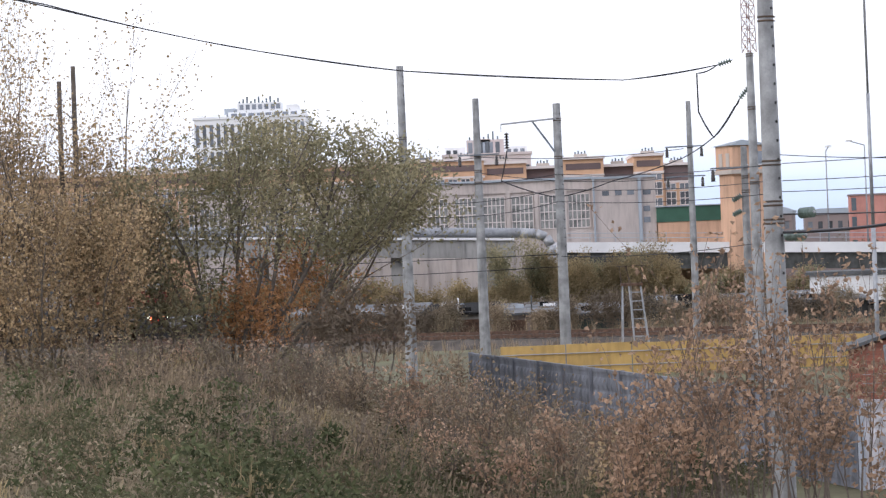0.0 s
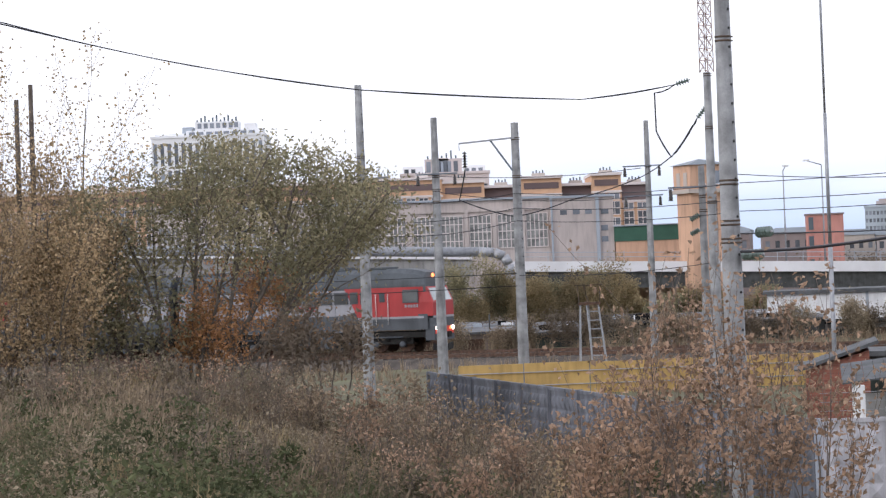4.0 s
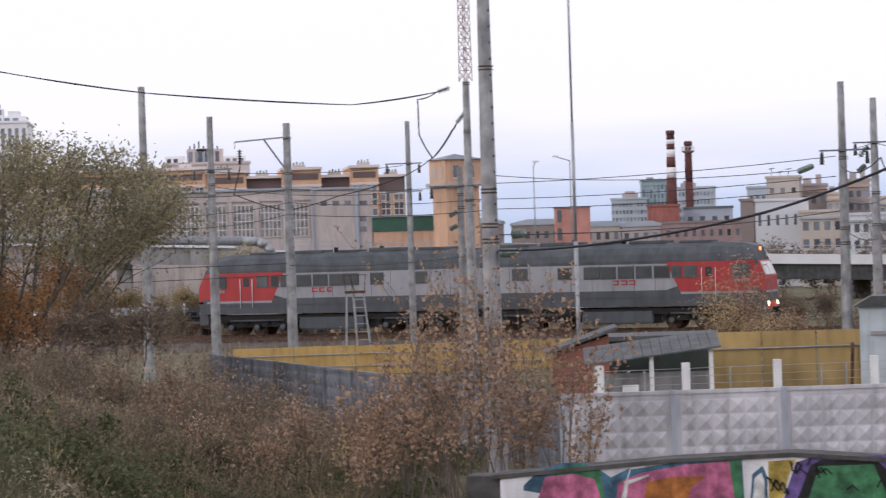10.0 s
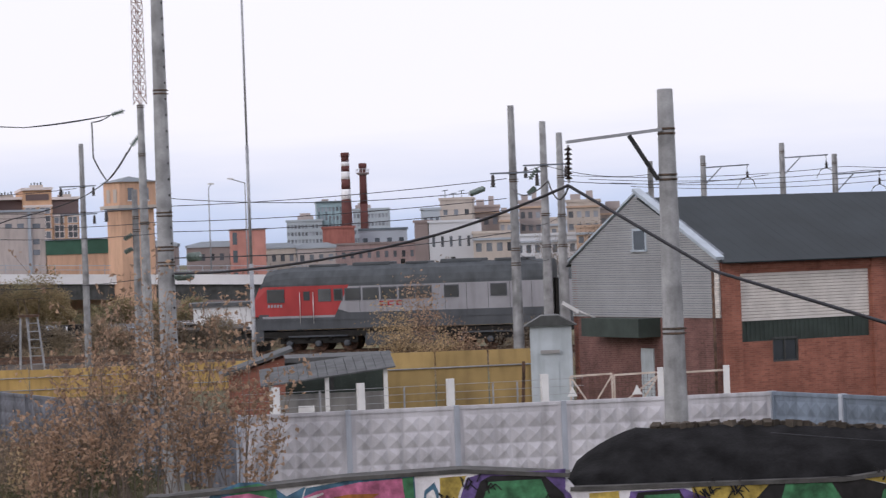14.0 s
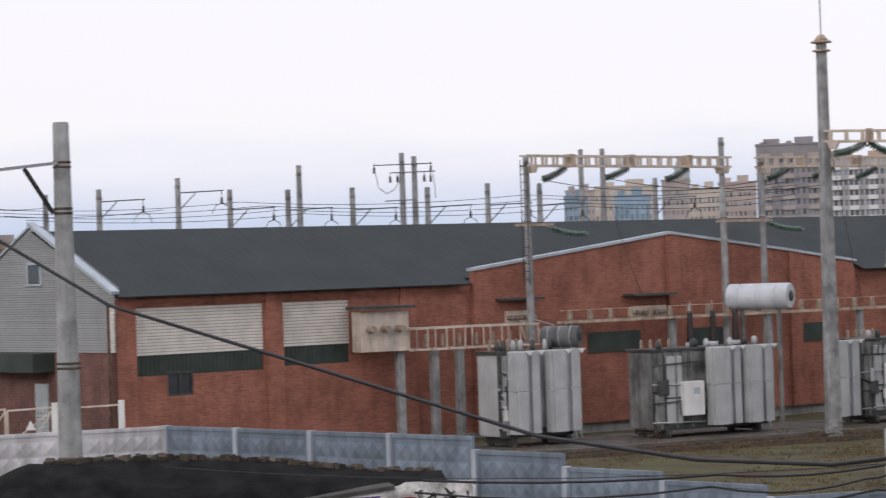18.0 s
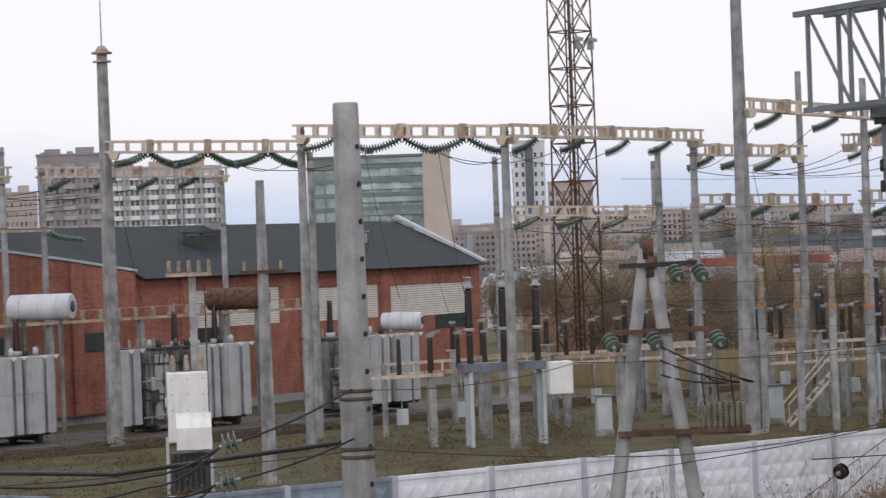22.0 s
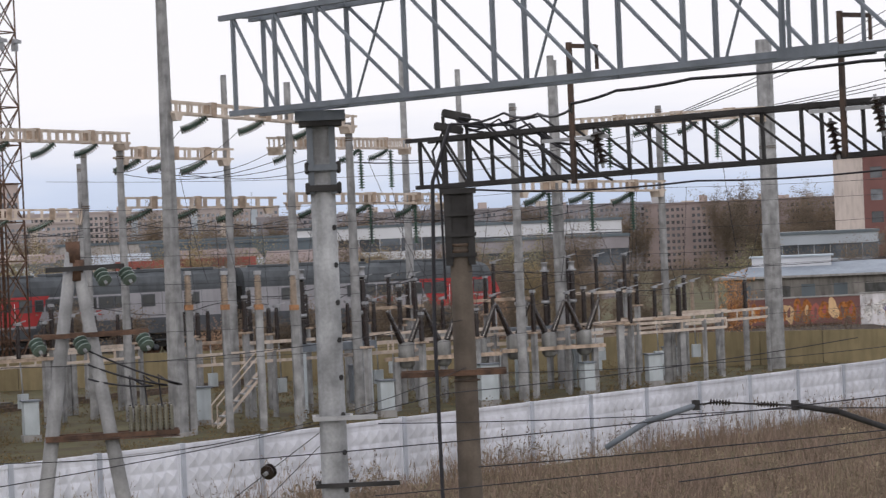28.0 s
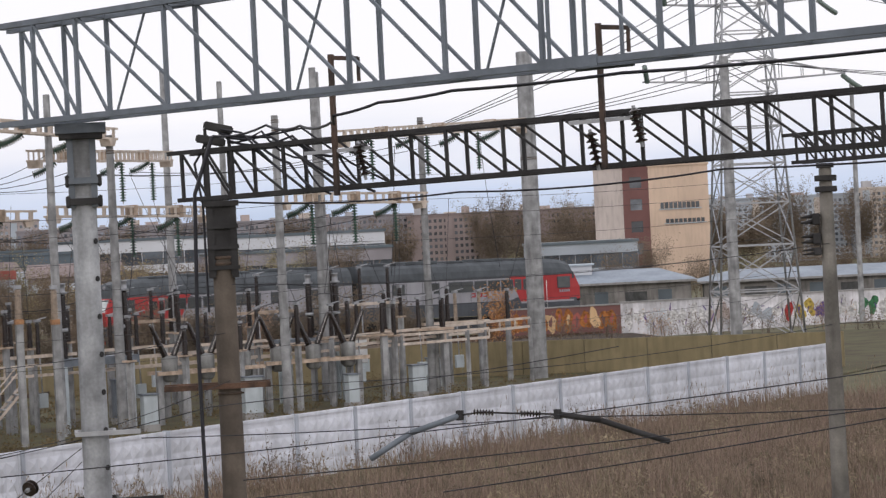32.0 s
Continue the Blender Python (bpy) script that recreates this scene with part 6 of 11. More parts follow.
# ---- lattice masts ----
def lattice_mast(name, label, x, y, z0, z1, w0, w1, bay, turn, r, leg, web, group="lattice masts", red=0):
    t = thing(name, label, "mast", pose(x, y, z0, 0, 0, turn), group)
    h = z1 - z0
    corner = lambda i, z: Vector(((w0 + (w1 - w0) * z / h) / 2 * (-1 if i in (0, 3) else 1), (w0 + (w1 - w0) * z / h) / 2 * (-1 if i in (0, 1) else 1), z))
    for i in range(4):
        bm = B()
        tube(bm, corner(i, 0), corner(i, h), r, r * 0.8, n=6)
        part("leg", bm, leg, t)
    z = 0.0
    while z < h - 0.1:
        step = min(bay * ((w0 + (w1 - w0) * z / h) / w0), h - z)
        for i in range(4):
            j = (i + 1) % 4
            bm = B()
            bar(bm, corner(i, z), corner(j, z + step), r * 0.9, r * 0.9)
            bar(bm, corner(j, z), corner(i, z + step), r * 0.9, r * 0.9)
            bar(bm, corner(i, z + step), corner(j, z + step), r * 1.1, r * 1.1)
            part("bracing", bm, web, t)
        z += step
    return t


lm = lattice_mast("lattice_mast", "tall rusty lattice radio mast in the switchyard", 106.3, 105.9, 0.0, 27.0, 1.95, 1.75, 2.3, 10, 0.062, RUST, RUST)
bm = B()
tube(bm, (0, 0, 0), (0, 0, 27), 0.1, n=8)
part("central_pipe", bm, RUST, lm, "rust-brown central pipe")
for sx, sz in ((-0.68, 18.9), (0.72, 18.9)):
    bm = B()
    box(bm, (sx - 0.14, -1.1, sz), (sx + 0.14, -0.8, sz + 0.7))
    box(bm, (sx - 0.35, -1.2, sz + 0.45), (sx + 0.35, -1.05, sz + 0.65))
    part("antenna", bm, STEEL_Z, lm)
MAST_R = mat("red_lead_rust", (0.22, 0.11, 0.08), 0.85, vary=0.35, scale=4)
lattice_mast("lattice_pole_top", "rusty lattice extension on a concrete pole", 12.95, 117.1, 14.7, 24.0, 0.42, 0.28, 0.5, 30, 0.016, MAST_R, MAST_R)
round_pole("concrete_pole", "concrete pole carrying a rusty lattice extension", 12.95, 117.1, 14.7, 0.15, 0.26, bands=(14.6, 12.4, 9.3))
py = lattice_mast("lattice_pylon", "grey steel transmission pylon with crossarms", 147.4, 62.9, 0.0, 31.0, 5.2, 1.5, 3.0, -58, 0.075, STEEL_Z, STEEL_Z)
for z, a in ((15.9, 6.3), (20.6, 5.0)):
    for s in (-1, 1):
        bm = B()
        for yy in (-0.7, 0.7):
            bar(bm, (s * 0.9, yy, z), (s * a, 0, z + 0.25), 0.09, 0.09)
            bar(bm, (s * 0.9, yy, z + 1.5), (s * a, 0, z + 0.25), 0.07, 0.07)
            for k in (0.25, 0.5, 0.75):
                bar(bm, (s * (0.9 + (a - 0.9) * k), yy * (1 - k), z + 0.25 * k), (s * (0.9 + (a - 0.9) * k), yy * (1 - k), z + 1.5 - 1.25 * k), 0.05, 0.05)
        part("crossarm", bm, STEEL_Z, py)
for i, (dx, dz) in enumerate(((-6.0, 16.1), (6.0, 16.1), (-4.7, 20.8), (4.7, 20.8))):
    p = py.matrix_basis @ Vector((dx, 0, dz))
    insulator_string(p, p + Vector((1.9 if dx > 0 else -1.6, -0.6, -0.9 if i % 2 else 1.0)), 0.05, 0.17, 10, GLASS_L, "green glass insulator string on a pylon arm", "pylon insulator strings")


# ---- railway gantries near the camera ----
def girder(name, label, p, q, h, w, bays, material, chord=0.07, web=0.05, group="gantry girders", extra=()):
    """A box girder of angle iron from p to q: four chords, uprights, diagonals and ties; bays: the lengths of its panels."""
    p, q = Vector(p), Vector(q)
    d = q - p
    L = d.length
    t = thing(name, label, "girder", Matrix.Translation(p) @ d.to_track_quat("X", "Z").to_matrix().to_4x4(), group)
    for y in (-w / 2, w / 2):
        for z in (0, h):
            bm = B()
            bar(bm, (-0.1 - (0.15 if z else 0), y, z), (L, y, z), chord, chord)
            part("chord", bm, material, t)
    xs = [0.0]
    k = 0
    while xs[-1] < L - 0.2:
        xs.append(min(L, xs[-1] + bays[min(k, len(bays) - 1)]))
        k += 1
    for i, x in enumerate(xs):
        for y in (-w / 2, w / 2):
            bm = B()
            bar(bm, (x, y, 0), (x, y, h), web * 1.2, web * 1.2)
            part("upright", bm, material, t)
            if i + 1 < len(xs):
                bm = B()
                bar(bm, (x, y, h), (xs[i + 1], y, 0), web * 0.85, web * 0.85)
                part("diagonal", bm, material, t)
        if i in extra:
            bm = B()
            bar(bm, (x + 0.1, w / 2, 0), (x + 0.45 * (xs[i + 1] - x), w / 2, h), web * 0.6, web * 0.6)
            part("counter_brace", bm, material, t)
        for z in (0, h):
            bm = B()
            bar(bm, (x, -w / 2, z), (x, w / 2, z), web, web)
            part("tie", bm, material, t)
            if i + 1 < len(xs) and i % 2 == (0 if z else 1):
                bm = B()
                bar(bm, (x, -w / 2, z), (xs[i + 1], w / 2, z), web * 0.8, web * 0.8)
                part("lacing", bm, material, t)
    return t


girder("gantry_girder", "blue-grey lattice gantry girder over the tracks", (22.93, 18.78, 8.95), (18.5, 3.23, 8.93), 1.10, 0.42, (0.81, 0.79, 1.55, 1.44, 1.39, 1.32, 1.24, 1.39, 1.3), STEEL_G, 0.062, 0.034, extra=(2, 4, 6))
girder("gantry_girder", "soot-black lattice gantry girder over the tracks", (31.42, 22.3, 8.17), (30.9, 7.0, 8.42), 0.70, 0.55, (0.46, 0.46, 0.92), STEEL_D, 0.062, 0.036)
sp = thing("girder_splice", "bolted steel splice joining two girder lengths", "splice", Matrix.Translation((20.5, 10.25, 8.94)) @ Vector((-4.43, -15.55, -0.02)).to_track_quat("X", "Z").to_matrix().to_4x4())
for yy in (-0.24, 0.24):
    for z in (0.0, 1.10):
        bm = B()
        bar(bm, (-0.35, yy, z), (0.35, yy, z), 0.02, 0.10)
        part("splice_plate", bm, STEEL_G, sp)
    for x in (-0.22, 0.22):
        bm = B()
        bar(bm, (x, yy, 0.02), (x, yy, 1.08), 0.025, 0.03)
        part("upright", bm, STEEL_G, sp)
colm = round_pole("concrete_pole", "thick pale gantry column with bolt holes and steel head", 22.91, 17.78, 8.1, 0.14, 0.178, bands=(), holes=34, base=0.0, material=CONC_P)
TURN1, TURN2 = Matrix.Rotation(radians(-52), 4, "Z"), Matrix.Rotation(radians(-55), 4, "Z")
for sx in (-0.125, 0.125):
    bm = B()
    box(bm, (sx - 0.035, -0.15, 7.98), (sx + 0.035, 0.15, 8.78), TURN1)
    part("head_channel", bm, STEEL_G, colm, "grey steel channel")
bm = B()
box(bm, (-0.09, -0.11, 7.98), (0.09, 0.11, 8.78), TURN1)
part("head_core", bm, CONC_P, colm)
bm = B()
box(bm, (-0.28, -0.24, 8.80), (0.28, 0.24, 8.91), TURN1)
part("head_plate", bm, STEEL_G, colm, "grey bearing plate")
bm = B()
box(bm, (-0.24, -0.22, 8.74), (0.24, 0.22, 8.80), TURN1)
part("head_packing", bm, STEEL_D, colm)
for z in (8.05, 8.28):
    for sy in (-0.17, 0.17):
        bm = B()
        box(bm, (-0.19, sy - 0.015, z - 0.04), (0.19, sy + 0.015, z + 0.03), TURN1)
        part("head_clamp", bm, STEEL_D if z < 8.1 else STEEL_G, colm)
    for sx in (-0.17, 0.185):
        bm = B()
        box(bm, (sx - 0.025, -0.19, z - 0.07), (sx + 0.025, 0.19, z + 0.06), TURN1)
        bmesh.ops.bevel(bm, geom=list(bm.edges), offset=0.015, segments=1, affect="EDGES")
        part("clamp_bolt", bm, STEEL_D, colm, "dark clamp bolt")
dcol = round_pole("concrete_pole", "sooty brown gantry column with steel head", 31.2, 21.7, 7.3, 0.16, 0.2, material=CONC_D, bands=(7.25, 5.35), base=0.0)
bm = B()
for sx in (-0.17, 0.17):
    box(bm, (sx - 0.05, -0.16, 7.0), (sx + 0.05, 0.16, 8.1), TURN2)
box(bm, (-0.12, -0.12, 7.05), (0.12, 0.12, 8.12), TURN2)
box(bm, (-0.26, -0.2, 8.05), (0.26, 0.2, 8.13), TURN2)
part("head_frame", bm, STEEL_D, dcol, "sooty steel column head")
for z in (7.15, 7.45, 7.75):
    bm = B()
    box(bm, (-0.21, -0.18, z - 0.03), (0.24, 0.18, z + 0.03), TURN2)
    part("head_clamp", bm, STEEL_D, dcol)
for y0, x0, x1, z in ((-0.22, -0.95, 0.6, 5.42), (0.22, -0.95, 0.6, 5.42), (-0.22, -0.55, 0.62, 3.42)):
    bm = B()
    bar(bm, TURN2 @ Vector((x0, y0, z)), TURN2 @ Vector((x1, y0, z)), 0.07, 0.08)
    part("crossarm", bm, RUST, dcol, "rust-brown crossarm")
# head, signal lamp and girder end of the farthest gantry column
TURN3 = pose(42.0, 16.5, 0, 0, 0, -68)
head = thing("column_clamp", "two black steel clamps round a column head", "clamp", TURN3)
for z in (8.12, 7.93):
    for sy in (-0.14, 0.14):
        bm = B()
        box(bm, (-0.19, sy - 0.025, z - 0.05), (0.19, sy + 0.025, z + 0.05))
        bmesh.ops.bevel(bm, geom=list(bm.edges), offset=0.012, segments=1, affect="EDGES")
        part("jaw", bm, STEEL_D, head)
bm = B()
box(bm, (-0.15, -0.13, 8.3), (0.15, 0.13, 8.38))
part("bearing_plate", bm, STEEL_D, head)
lampset = thing("signal_lamp", "black three-lamp railway signal on a column", "signal lamp", TURN3)
for k, z in enumerate((7.42, 7.08, 6.86)):
    r = 0.1 if k < 2 else 0.07
    bm = B()
    box(bm, (-0.26, -0.16, z - r), (-0.12, 0.06, z + r))
    bmesh.ops.bevel(bm, geom=list(bm.edges), offset=0.02, segments=1, affect="EDGES")
    case = part("lamp_case", bm, STEEL_D, lampset)
    for zz in (z - r * 0.4, z + r * 0.55):
        bm = B()
        tube(bm, (-0.24, -0.05, zz), (-0.46, -0.05, zz - 0.02), r * 0.45, r * 0.12, n=8)
        part("visor", bm, STEEL_D, case)
bm = B()
bar(bm, (-0.14, 0, 6.8), (-0.14, 0, 7.5), 0.03, 0.03)
part("mounting_bar", bm, STEEL_D, lampset)
girder("gantry_girder", "short dark lattice gantry girder on a grey column", (42.1, 16.95, 8.42), (41.4, 6.0, 8.62), 0.48, 0.4, (0.36,), STEEL_D, 0.06, 0.03)
BROWN_S = mat("brown_sooty_steel", (0.050, 0.041, 0.038), 0.75, vary=0.35, scale=4, tint=(0.10, 0.065, 0.05))
# upright brackets on the girders
for x, y, z0, z1, r in ((30.95, 19.48, 8.3, 10.1, 0.05), (30.75, 15.15, 8.45, 10.17, 0.06)):
    br = thing("bracket_post", "dark brown bracket post clamped to a girder with a suspension arm", "bracket", pose(x, y, z0), "bracket posts")
    bm = B()
    bar(bm, (-0.05, 0.0, -0.2), (-0.05, 0, z1 - z0), 0.065, 0.065)
    part("post", bm, BROWN_S, br)
    bm = B()
    bar(bm, (-0.05, 0, z1 - z0 - 0.05), (0.1, -0.36, z1 - z0 - 0.08), 0.045, 0.06)
    bar(bm, (0.1, -0.36, z1 - z0 - 0.06), (0.1, -0.36, z1 - z0 - 0.4), 0.04, 0.04)
    part("arm", bm, BROWN_S, br)
    bm = B()
    bar(bm, (-0.15, 0.45, 0.42), (0.1, -0.5, 0.45), 0.07, 0.05)
    part("crosspiece", bm, STEEL_Z, br)
for x, y, z in ((30.93, 19.12, 8.85), (30.71, 14.7, 9.05), (30.8, 15.4, 8.78)):
    insulator_string((x, y, z), (x + 0.02, y - 0.1, z - 0.55), 0, 0.085, 6, BROWN_INS, "short dark ribbed feeder insulator", "feeder insulators")
# clamps with short arms round the pale column
for z, l0, l1 in ((5.47, -0.22, 0.5), (3.98, -0.35, 0.5), (4.72, -0.22, 0.72)):
    bm = B()
    box(bm, (l0, -0.21, z - 0.025), (l1, -0.17, z + 0.025), TURN1)
    box(bm, (-0.23, 0.17, z - 0.025), (0.23, 0.21, z + 0.025), TURN1)
    for sx in (-0.22, 0.2):
        box(bm, (sx, -0.2, z - 0.02), (sx + 0.03, 0.2, z + 0.02), TURN1)
    part("arm_clamp", bm, STEEL_Z if z > 5 else STEEL_D, colm, "galvanised clamp with a short arm" if z > 5 else "dark steel clamp with a short arm")
# stacked black cable joints and loops on the end of the sooty girder
jb = thing("cable_joint", "two black cable joint boxes on the end of the girder", "cable joint", pose(31.2, 21.7, 8.9, 0, 0, -55))
for k, (dx, z, tilt) in enumerate(((-0.1, 0.12, 12), (0.02, 0.3, 14))):
    bm = B()
    box(bm, (-0.22, -0.08, -0.06), (0.22, 0.08, 0.06), Matrix.Translation((dx, 0, z)) @ pose(0, 0, 0, 0, tilt))
    bmesh.ops.bevel(bm, geom=list(bm.edges), offset=0.02, segments=2, affect="EDGES")
    part("joint_box", bm, STEEL_D, jb)
bm = B()
for dx in (-0.15, 0.18):
    bar(bm, (dx, 0, -0.1), (dx - 0.03, 0, 0.3), 0.05, 0.05)
part("bracket", bm, STEEL_D, jb)
for k in range(7):
    dz, dy = 0.06 * (k % 3), 0.35 * k
    cable("feeder_cable", "black cable looping off the girder's end", [(31.2, 21.75 - 0.05 * k, 9.2 - 0.04 * k), (31.1, 21.2 - dy * 0.5, 9.1 - 0.1 * (k % 2)), (31.1, 20.6 - dy * 0.6, 8.55 + dz), (31.1, 20.2 - dy * 0.7, 8.25 - dz)], 0.016 + 0.004 * (k % 2), 0.05 * (k % 3), 5, group="feeder cables")
cable("feeder_cable", "black cable hanging off the girder's end", [(31.25, 21.9, 9.1), (31.3, 22.2, 8.7), (31.25, 22.05, 8.1), (31.2, 22.0, 6.5)], 0.02, 0.03, 5, group="feeder cables")

# leaning double pole by the fence
for k, ((xa, ya, za), (xb, yb, zb)) in enumerate((((25.45, 25.45, 0.6), (26.17, 24.72, 7.55)), ((26.9, 23.95, 0.6), (26.2, 24.68, 7.3)))):
    t = thing("leaning_pole", "pale leaning concrete leg of an A-shaped line pole", "pole", Matrix(), "A-pole legs")
    bm = B()
    tube(bm, (xa, ya, za), (xb, yb, zb), 0.125, 0.085, n=14)
    part("shaft", bm, CONC, t)
    bm = B()
    tube(bm, (xb, yb, zb - 0.26), (xb, yb, zb + 0.03), 0.1, 0.1, n=10)
    part("rusty_cap", bm, RUST, t)
FUSE_I = mat("grey_green_porcelain", (0.15, 0.145, 0.115), 0.35, vary=0.3, scale=5, bump=0)
rot45 = pose(26.2, 24.7, 0, 0, 0, -46.5)
for z, left, right, mt in ((7.2, -0.42, 0.66, STEEL_D), (6.28, -0.62, 0.95, RUST), (4.88, -0.52, 1.32, RUST)):
    arm = thing("pole_crossarm", "rusty steel crossarm of the leaning A-pole", "crossarm", rot45, "A-pole crossarms")
    for yy in (-0.16, 0.16):
        bm = B()
        bar(bm, (left, yy, z), (right, yy, z + 0.02), 0.05, 0.065)
        part("channel", bm, mt, arm)
    for sx in (left + 0.05, right - 0.05):
        bm = B()
        bar(bm, (sx, -0.16, z), (sx, 0.16, z), 0.05, 0.05)
        part("tie", bm, mt, arm)
    if z > 6:
        for sx in (-0.62, -0.02, 0.84) if z < 7 else (0.3, 0.64):
            p = rot45 @ Vector((sx, -0.17, z - 0.02))
            insulator_string(p, p + Vector((-0.08, -0.22, -0.2)), 0, 0.105, 3, GLASS_L, "pale green glass line insulator on a crossarm", "line insulators")
    else:
        bm = B()
        box(bm, (left, -0.2, z - 0.045), (right, 0.2, z - 0.033))
        part("plank", bm, RUST, arm, "rusty plate under the fuses")
        for sx in [0.66 + i * 0.08 for i in range(8)]:
            for yy in (-0.13, 0.13):
                bm = B()
                ribbed(bm, sx, yy, z + 0.04, 0.36, 0.034, 0.03, 8)
                part("fuse_insulator", bm, FUSE_I if yy < 0 else BROWN_INS, arm)
        for k in range(3):
            a = rot45 @ Vector((0.7 + 0.2 * k, 0, z + 0.36))
            cable("fuse_lead", "black lead looping over the fuses", [a, a + Vector((0.0, 0.05, 0.45)), a + Vector((0.15, -0.25, 0.3)), rot45 @ Vector((0.1, -0.1, z + 0.8 + 0.2 * k))], 0.014, 0.04, 6, group="fuse leads")


# ---- town in the distance ----
def facade_block(name, label, a, b, z_top, depth, wall, floors, cols, z_low=0.0, win=(0.55, 0.55), glass=GLASS_D, top=0.94, bottom=None, group="distant buildings", roof=None, parts=None):
    """A distant building between the plan points a and b (its visible front), with recessed windows."""
    a, b = Vector((a[0], a[1], 0)), Vector((b[0], b[1], 0))
    L = (b - a).length
    ang = math.degrees(math.atan2(b.y - a.y, b.x - a.x))
    t = thing(name, label, "building", pose(a.x, a.y, 0, 0, 0, ang), group)
    bottom = z_low if bottom is None else bottom
    fh, cw = (z_top * top - bottom) / max(1, floors), L / max(1, cols)
    holes = []
    for f in range(floors):
        for c in range(cols):
            x0, z0 = c * cw + cw * (1 - win[0]) / 2, bottom + f * fh + fh * (1 - win[1]) / 2
            holes.append((x0, x0 + cw * win[0], z0, z0 + fh * win[1]))
    bm = B()
    box(bm, (0, 0.25, -3), (L, depth, z_top - 0.02))
    wall_with_holes(bm, 0, L, -3, z_top, 0.24, holes)
    bmesh.ops.remove_doubles(bm, verts=list(bm.verts), dist=1e-4)
    part("wall", bm, wall, t)
    if holes:
        me = mesh_of("window", box(B(), (0, 0.13, 0), (cw * win[0], 0.2, fh * win[1])), glass)
        fm = B()
        box(fm, (cw * win[0] * 0.47, 0.10, 0), (cw * win[0] * 0.53, 0.13, fh * win[1]))
        fme = mesh_of("mullion", fm, wall)
        many = len(holes) > 150
        if many:
            bm = B()
            for h in holes:
                box(bm, (h[0], 0.13, h[2]), (h[1], 0.2, h[3]))
            tagged(part("window_field", bm, glass, t), kind="stuff")
        else:
            for h in holes:
                w = part("window", me, glass, t)
                w.location = (h[0], 0, h[2])
    bm = B()
    box(bm, (-0.15, -0.15, z_top), (L + 0.15, depth, z_top + 0.3))
    part("parapet", bm, roof or wall, t)
    return t, L


def roof_boxes(t, L, z, material, items):
    for x, w, h in items:
        bm = B()
        box(bm, (x, 1.0, z), (x + w, 4.0, z + h))
        part("roof_box", bm, material, t)


FAR_WIN = mat("pale_far_windows", (0.16, 0.18, 0.21), 0.2, vary=0.45, scale=0.35, bump=0, island=0.6, rnd=0.6, spec=0.7)
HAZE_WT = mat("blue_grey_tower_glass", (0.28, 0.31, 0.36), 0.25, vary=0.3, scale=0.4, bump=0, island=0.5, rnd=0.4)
BRIGHT_W = mat("bright_white_cladding", (0.80, 0.81, 0.83), 0.7, vary=0.05, scale=0.3, bump=0)
BLOCK_O = mat("orange_render_storey", (0.60, 0.385, 0.25), 0.9, vary=0.08, scale=0.4, bump=0, stain=0.1)
BLOCK_D = mat("brown_roof_storey", (0.155, 0.115, 0.115), 0.85, vary=0.12, scale=0.4, bump=0)
BLOCK_W = mat("pale_pink_cornice", (0.66, 0.60, 0.58), 0.85, vary=0.08, scale=0.3, bump=0)
HALL_W = mat("pinkish_hall_render", (0.52, 0.46, 0.435), 0.9, vary=0.12, scale=0.25, bump=0, stain=0.22)
HALL_G = mat("dusty_hall_glass", (0.23, 0.235, 0.23), 0.25, vary=0.45, scale=1.6, fine=3, bump=0, spec=0.5)
GREEN_T = mat("faded_teal_sheet", (0.052, 0.125, 0.088), 0.7, vary=0.15, scale=0.6, bump=0)
PEACH_T = mat("peach_tower_render", (0.63, 0.40, 0.275), 0.9, vary=0.12, scale=0.3, bump=0, stain=0.2)


def grid_window(t, x0, x1, z0, z1, cols, rows, frame_mat, glass, y=0.0, w=0.09):
    """A large glazed window with a grid of glazing bars, set into a wall."""
    win = part("window", box(B(), (x0, y - 0.03, z0), (x1, y, z1)), glass, t)
    bm = B()
    for i in range(cols + 1):
        x = x0 + (x1 - x0) * i / cols
        box(bm, (x - w / 2, y - 0.09, z0), (x + w / 2, y - 0.03, z1))
    for k in range(rows + 1):
        z = z0 + (z1 - z0) * k / rows
        box(bm, (x0 - w / 2, y - 0.10, z - w / 2), (x1 + w / 2, y - 0.03, z + w / 2))
    part("window_frame", bm, frame_mat, win)
    return win


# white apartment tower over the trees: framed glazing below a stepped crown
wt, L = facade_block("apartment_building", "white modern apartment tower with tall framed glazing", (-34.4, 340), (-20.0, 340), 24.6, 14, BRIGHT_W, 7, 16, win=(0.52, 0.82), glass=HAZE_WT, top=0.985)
for lo, hi in (((4.4, 0.8, 24.6), (14.2, 6, 25.5)), ((0.4, 0.6, 24.6), (4.2, 5, 25.2)), ((5.6, 1.0, 25.5), (11.2, 5, 26.6)), ((11.9, 0.9, 25.5), (13.4, 4, 26.2)), ((3.9, 1.2, 25.2), (5.3, 4, 26.0))):
    bm = B()
    box(bm, lo, hi)
    part("crown_storey", bm, BRIGHT_W if lo[0] != 3.9 else FAR_G, wt)
for x in (5.9, 6.7, 7.5, 8.3, 9.1, 9.9, 10.6):
    bm = B()
    box(bm, (x, 0.95, 25.75), (x + 0.5, 1.0, 26.4))
    part("crown_window", bm, HAZE_WT, wt)
for x in (4.8, 5.9, 7.0, 8.1, 9.2, 10.3, 11.4, 12.5):
    bm = B()
    box(bm, (x, 0.75, 24.7), (x + 0.75, 0.8, 25.3))
    part("crown_window", bm, HAZE_WT, wt)
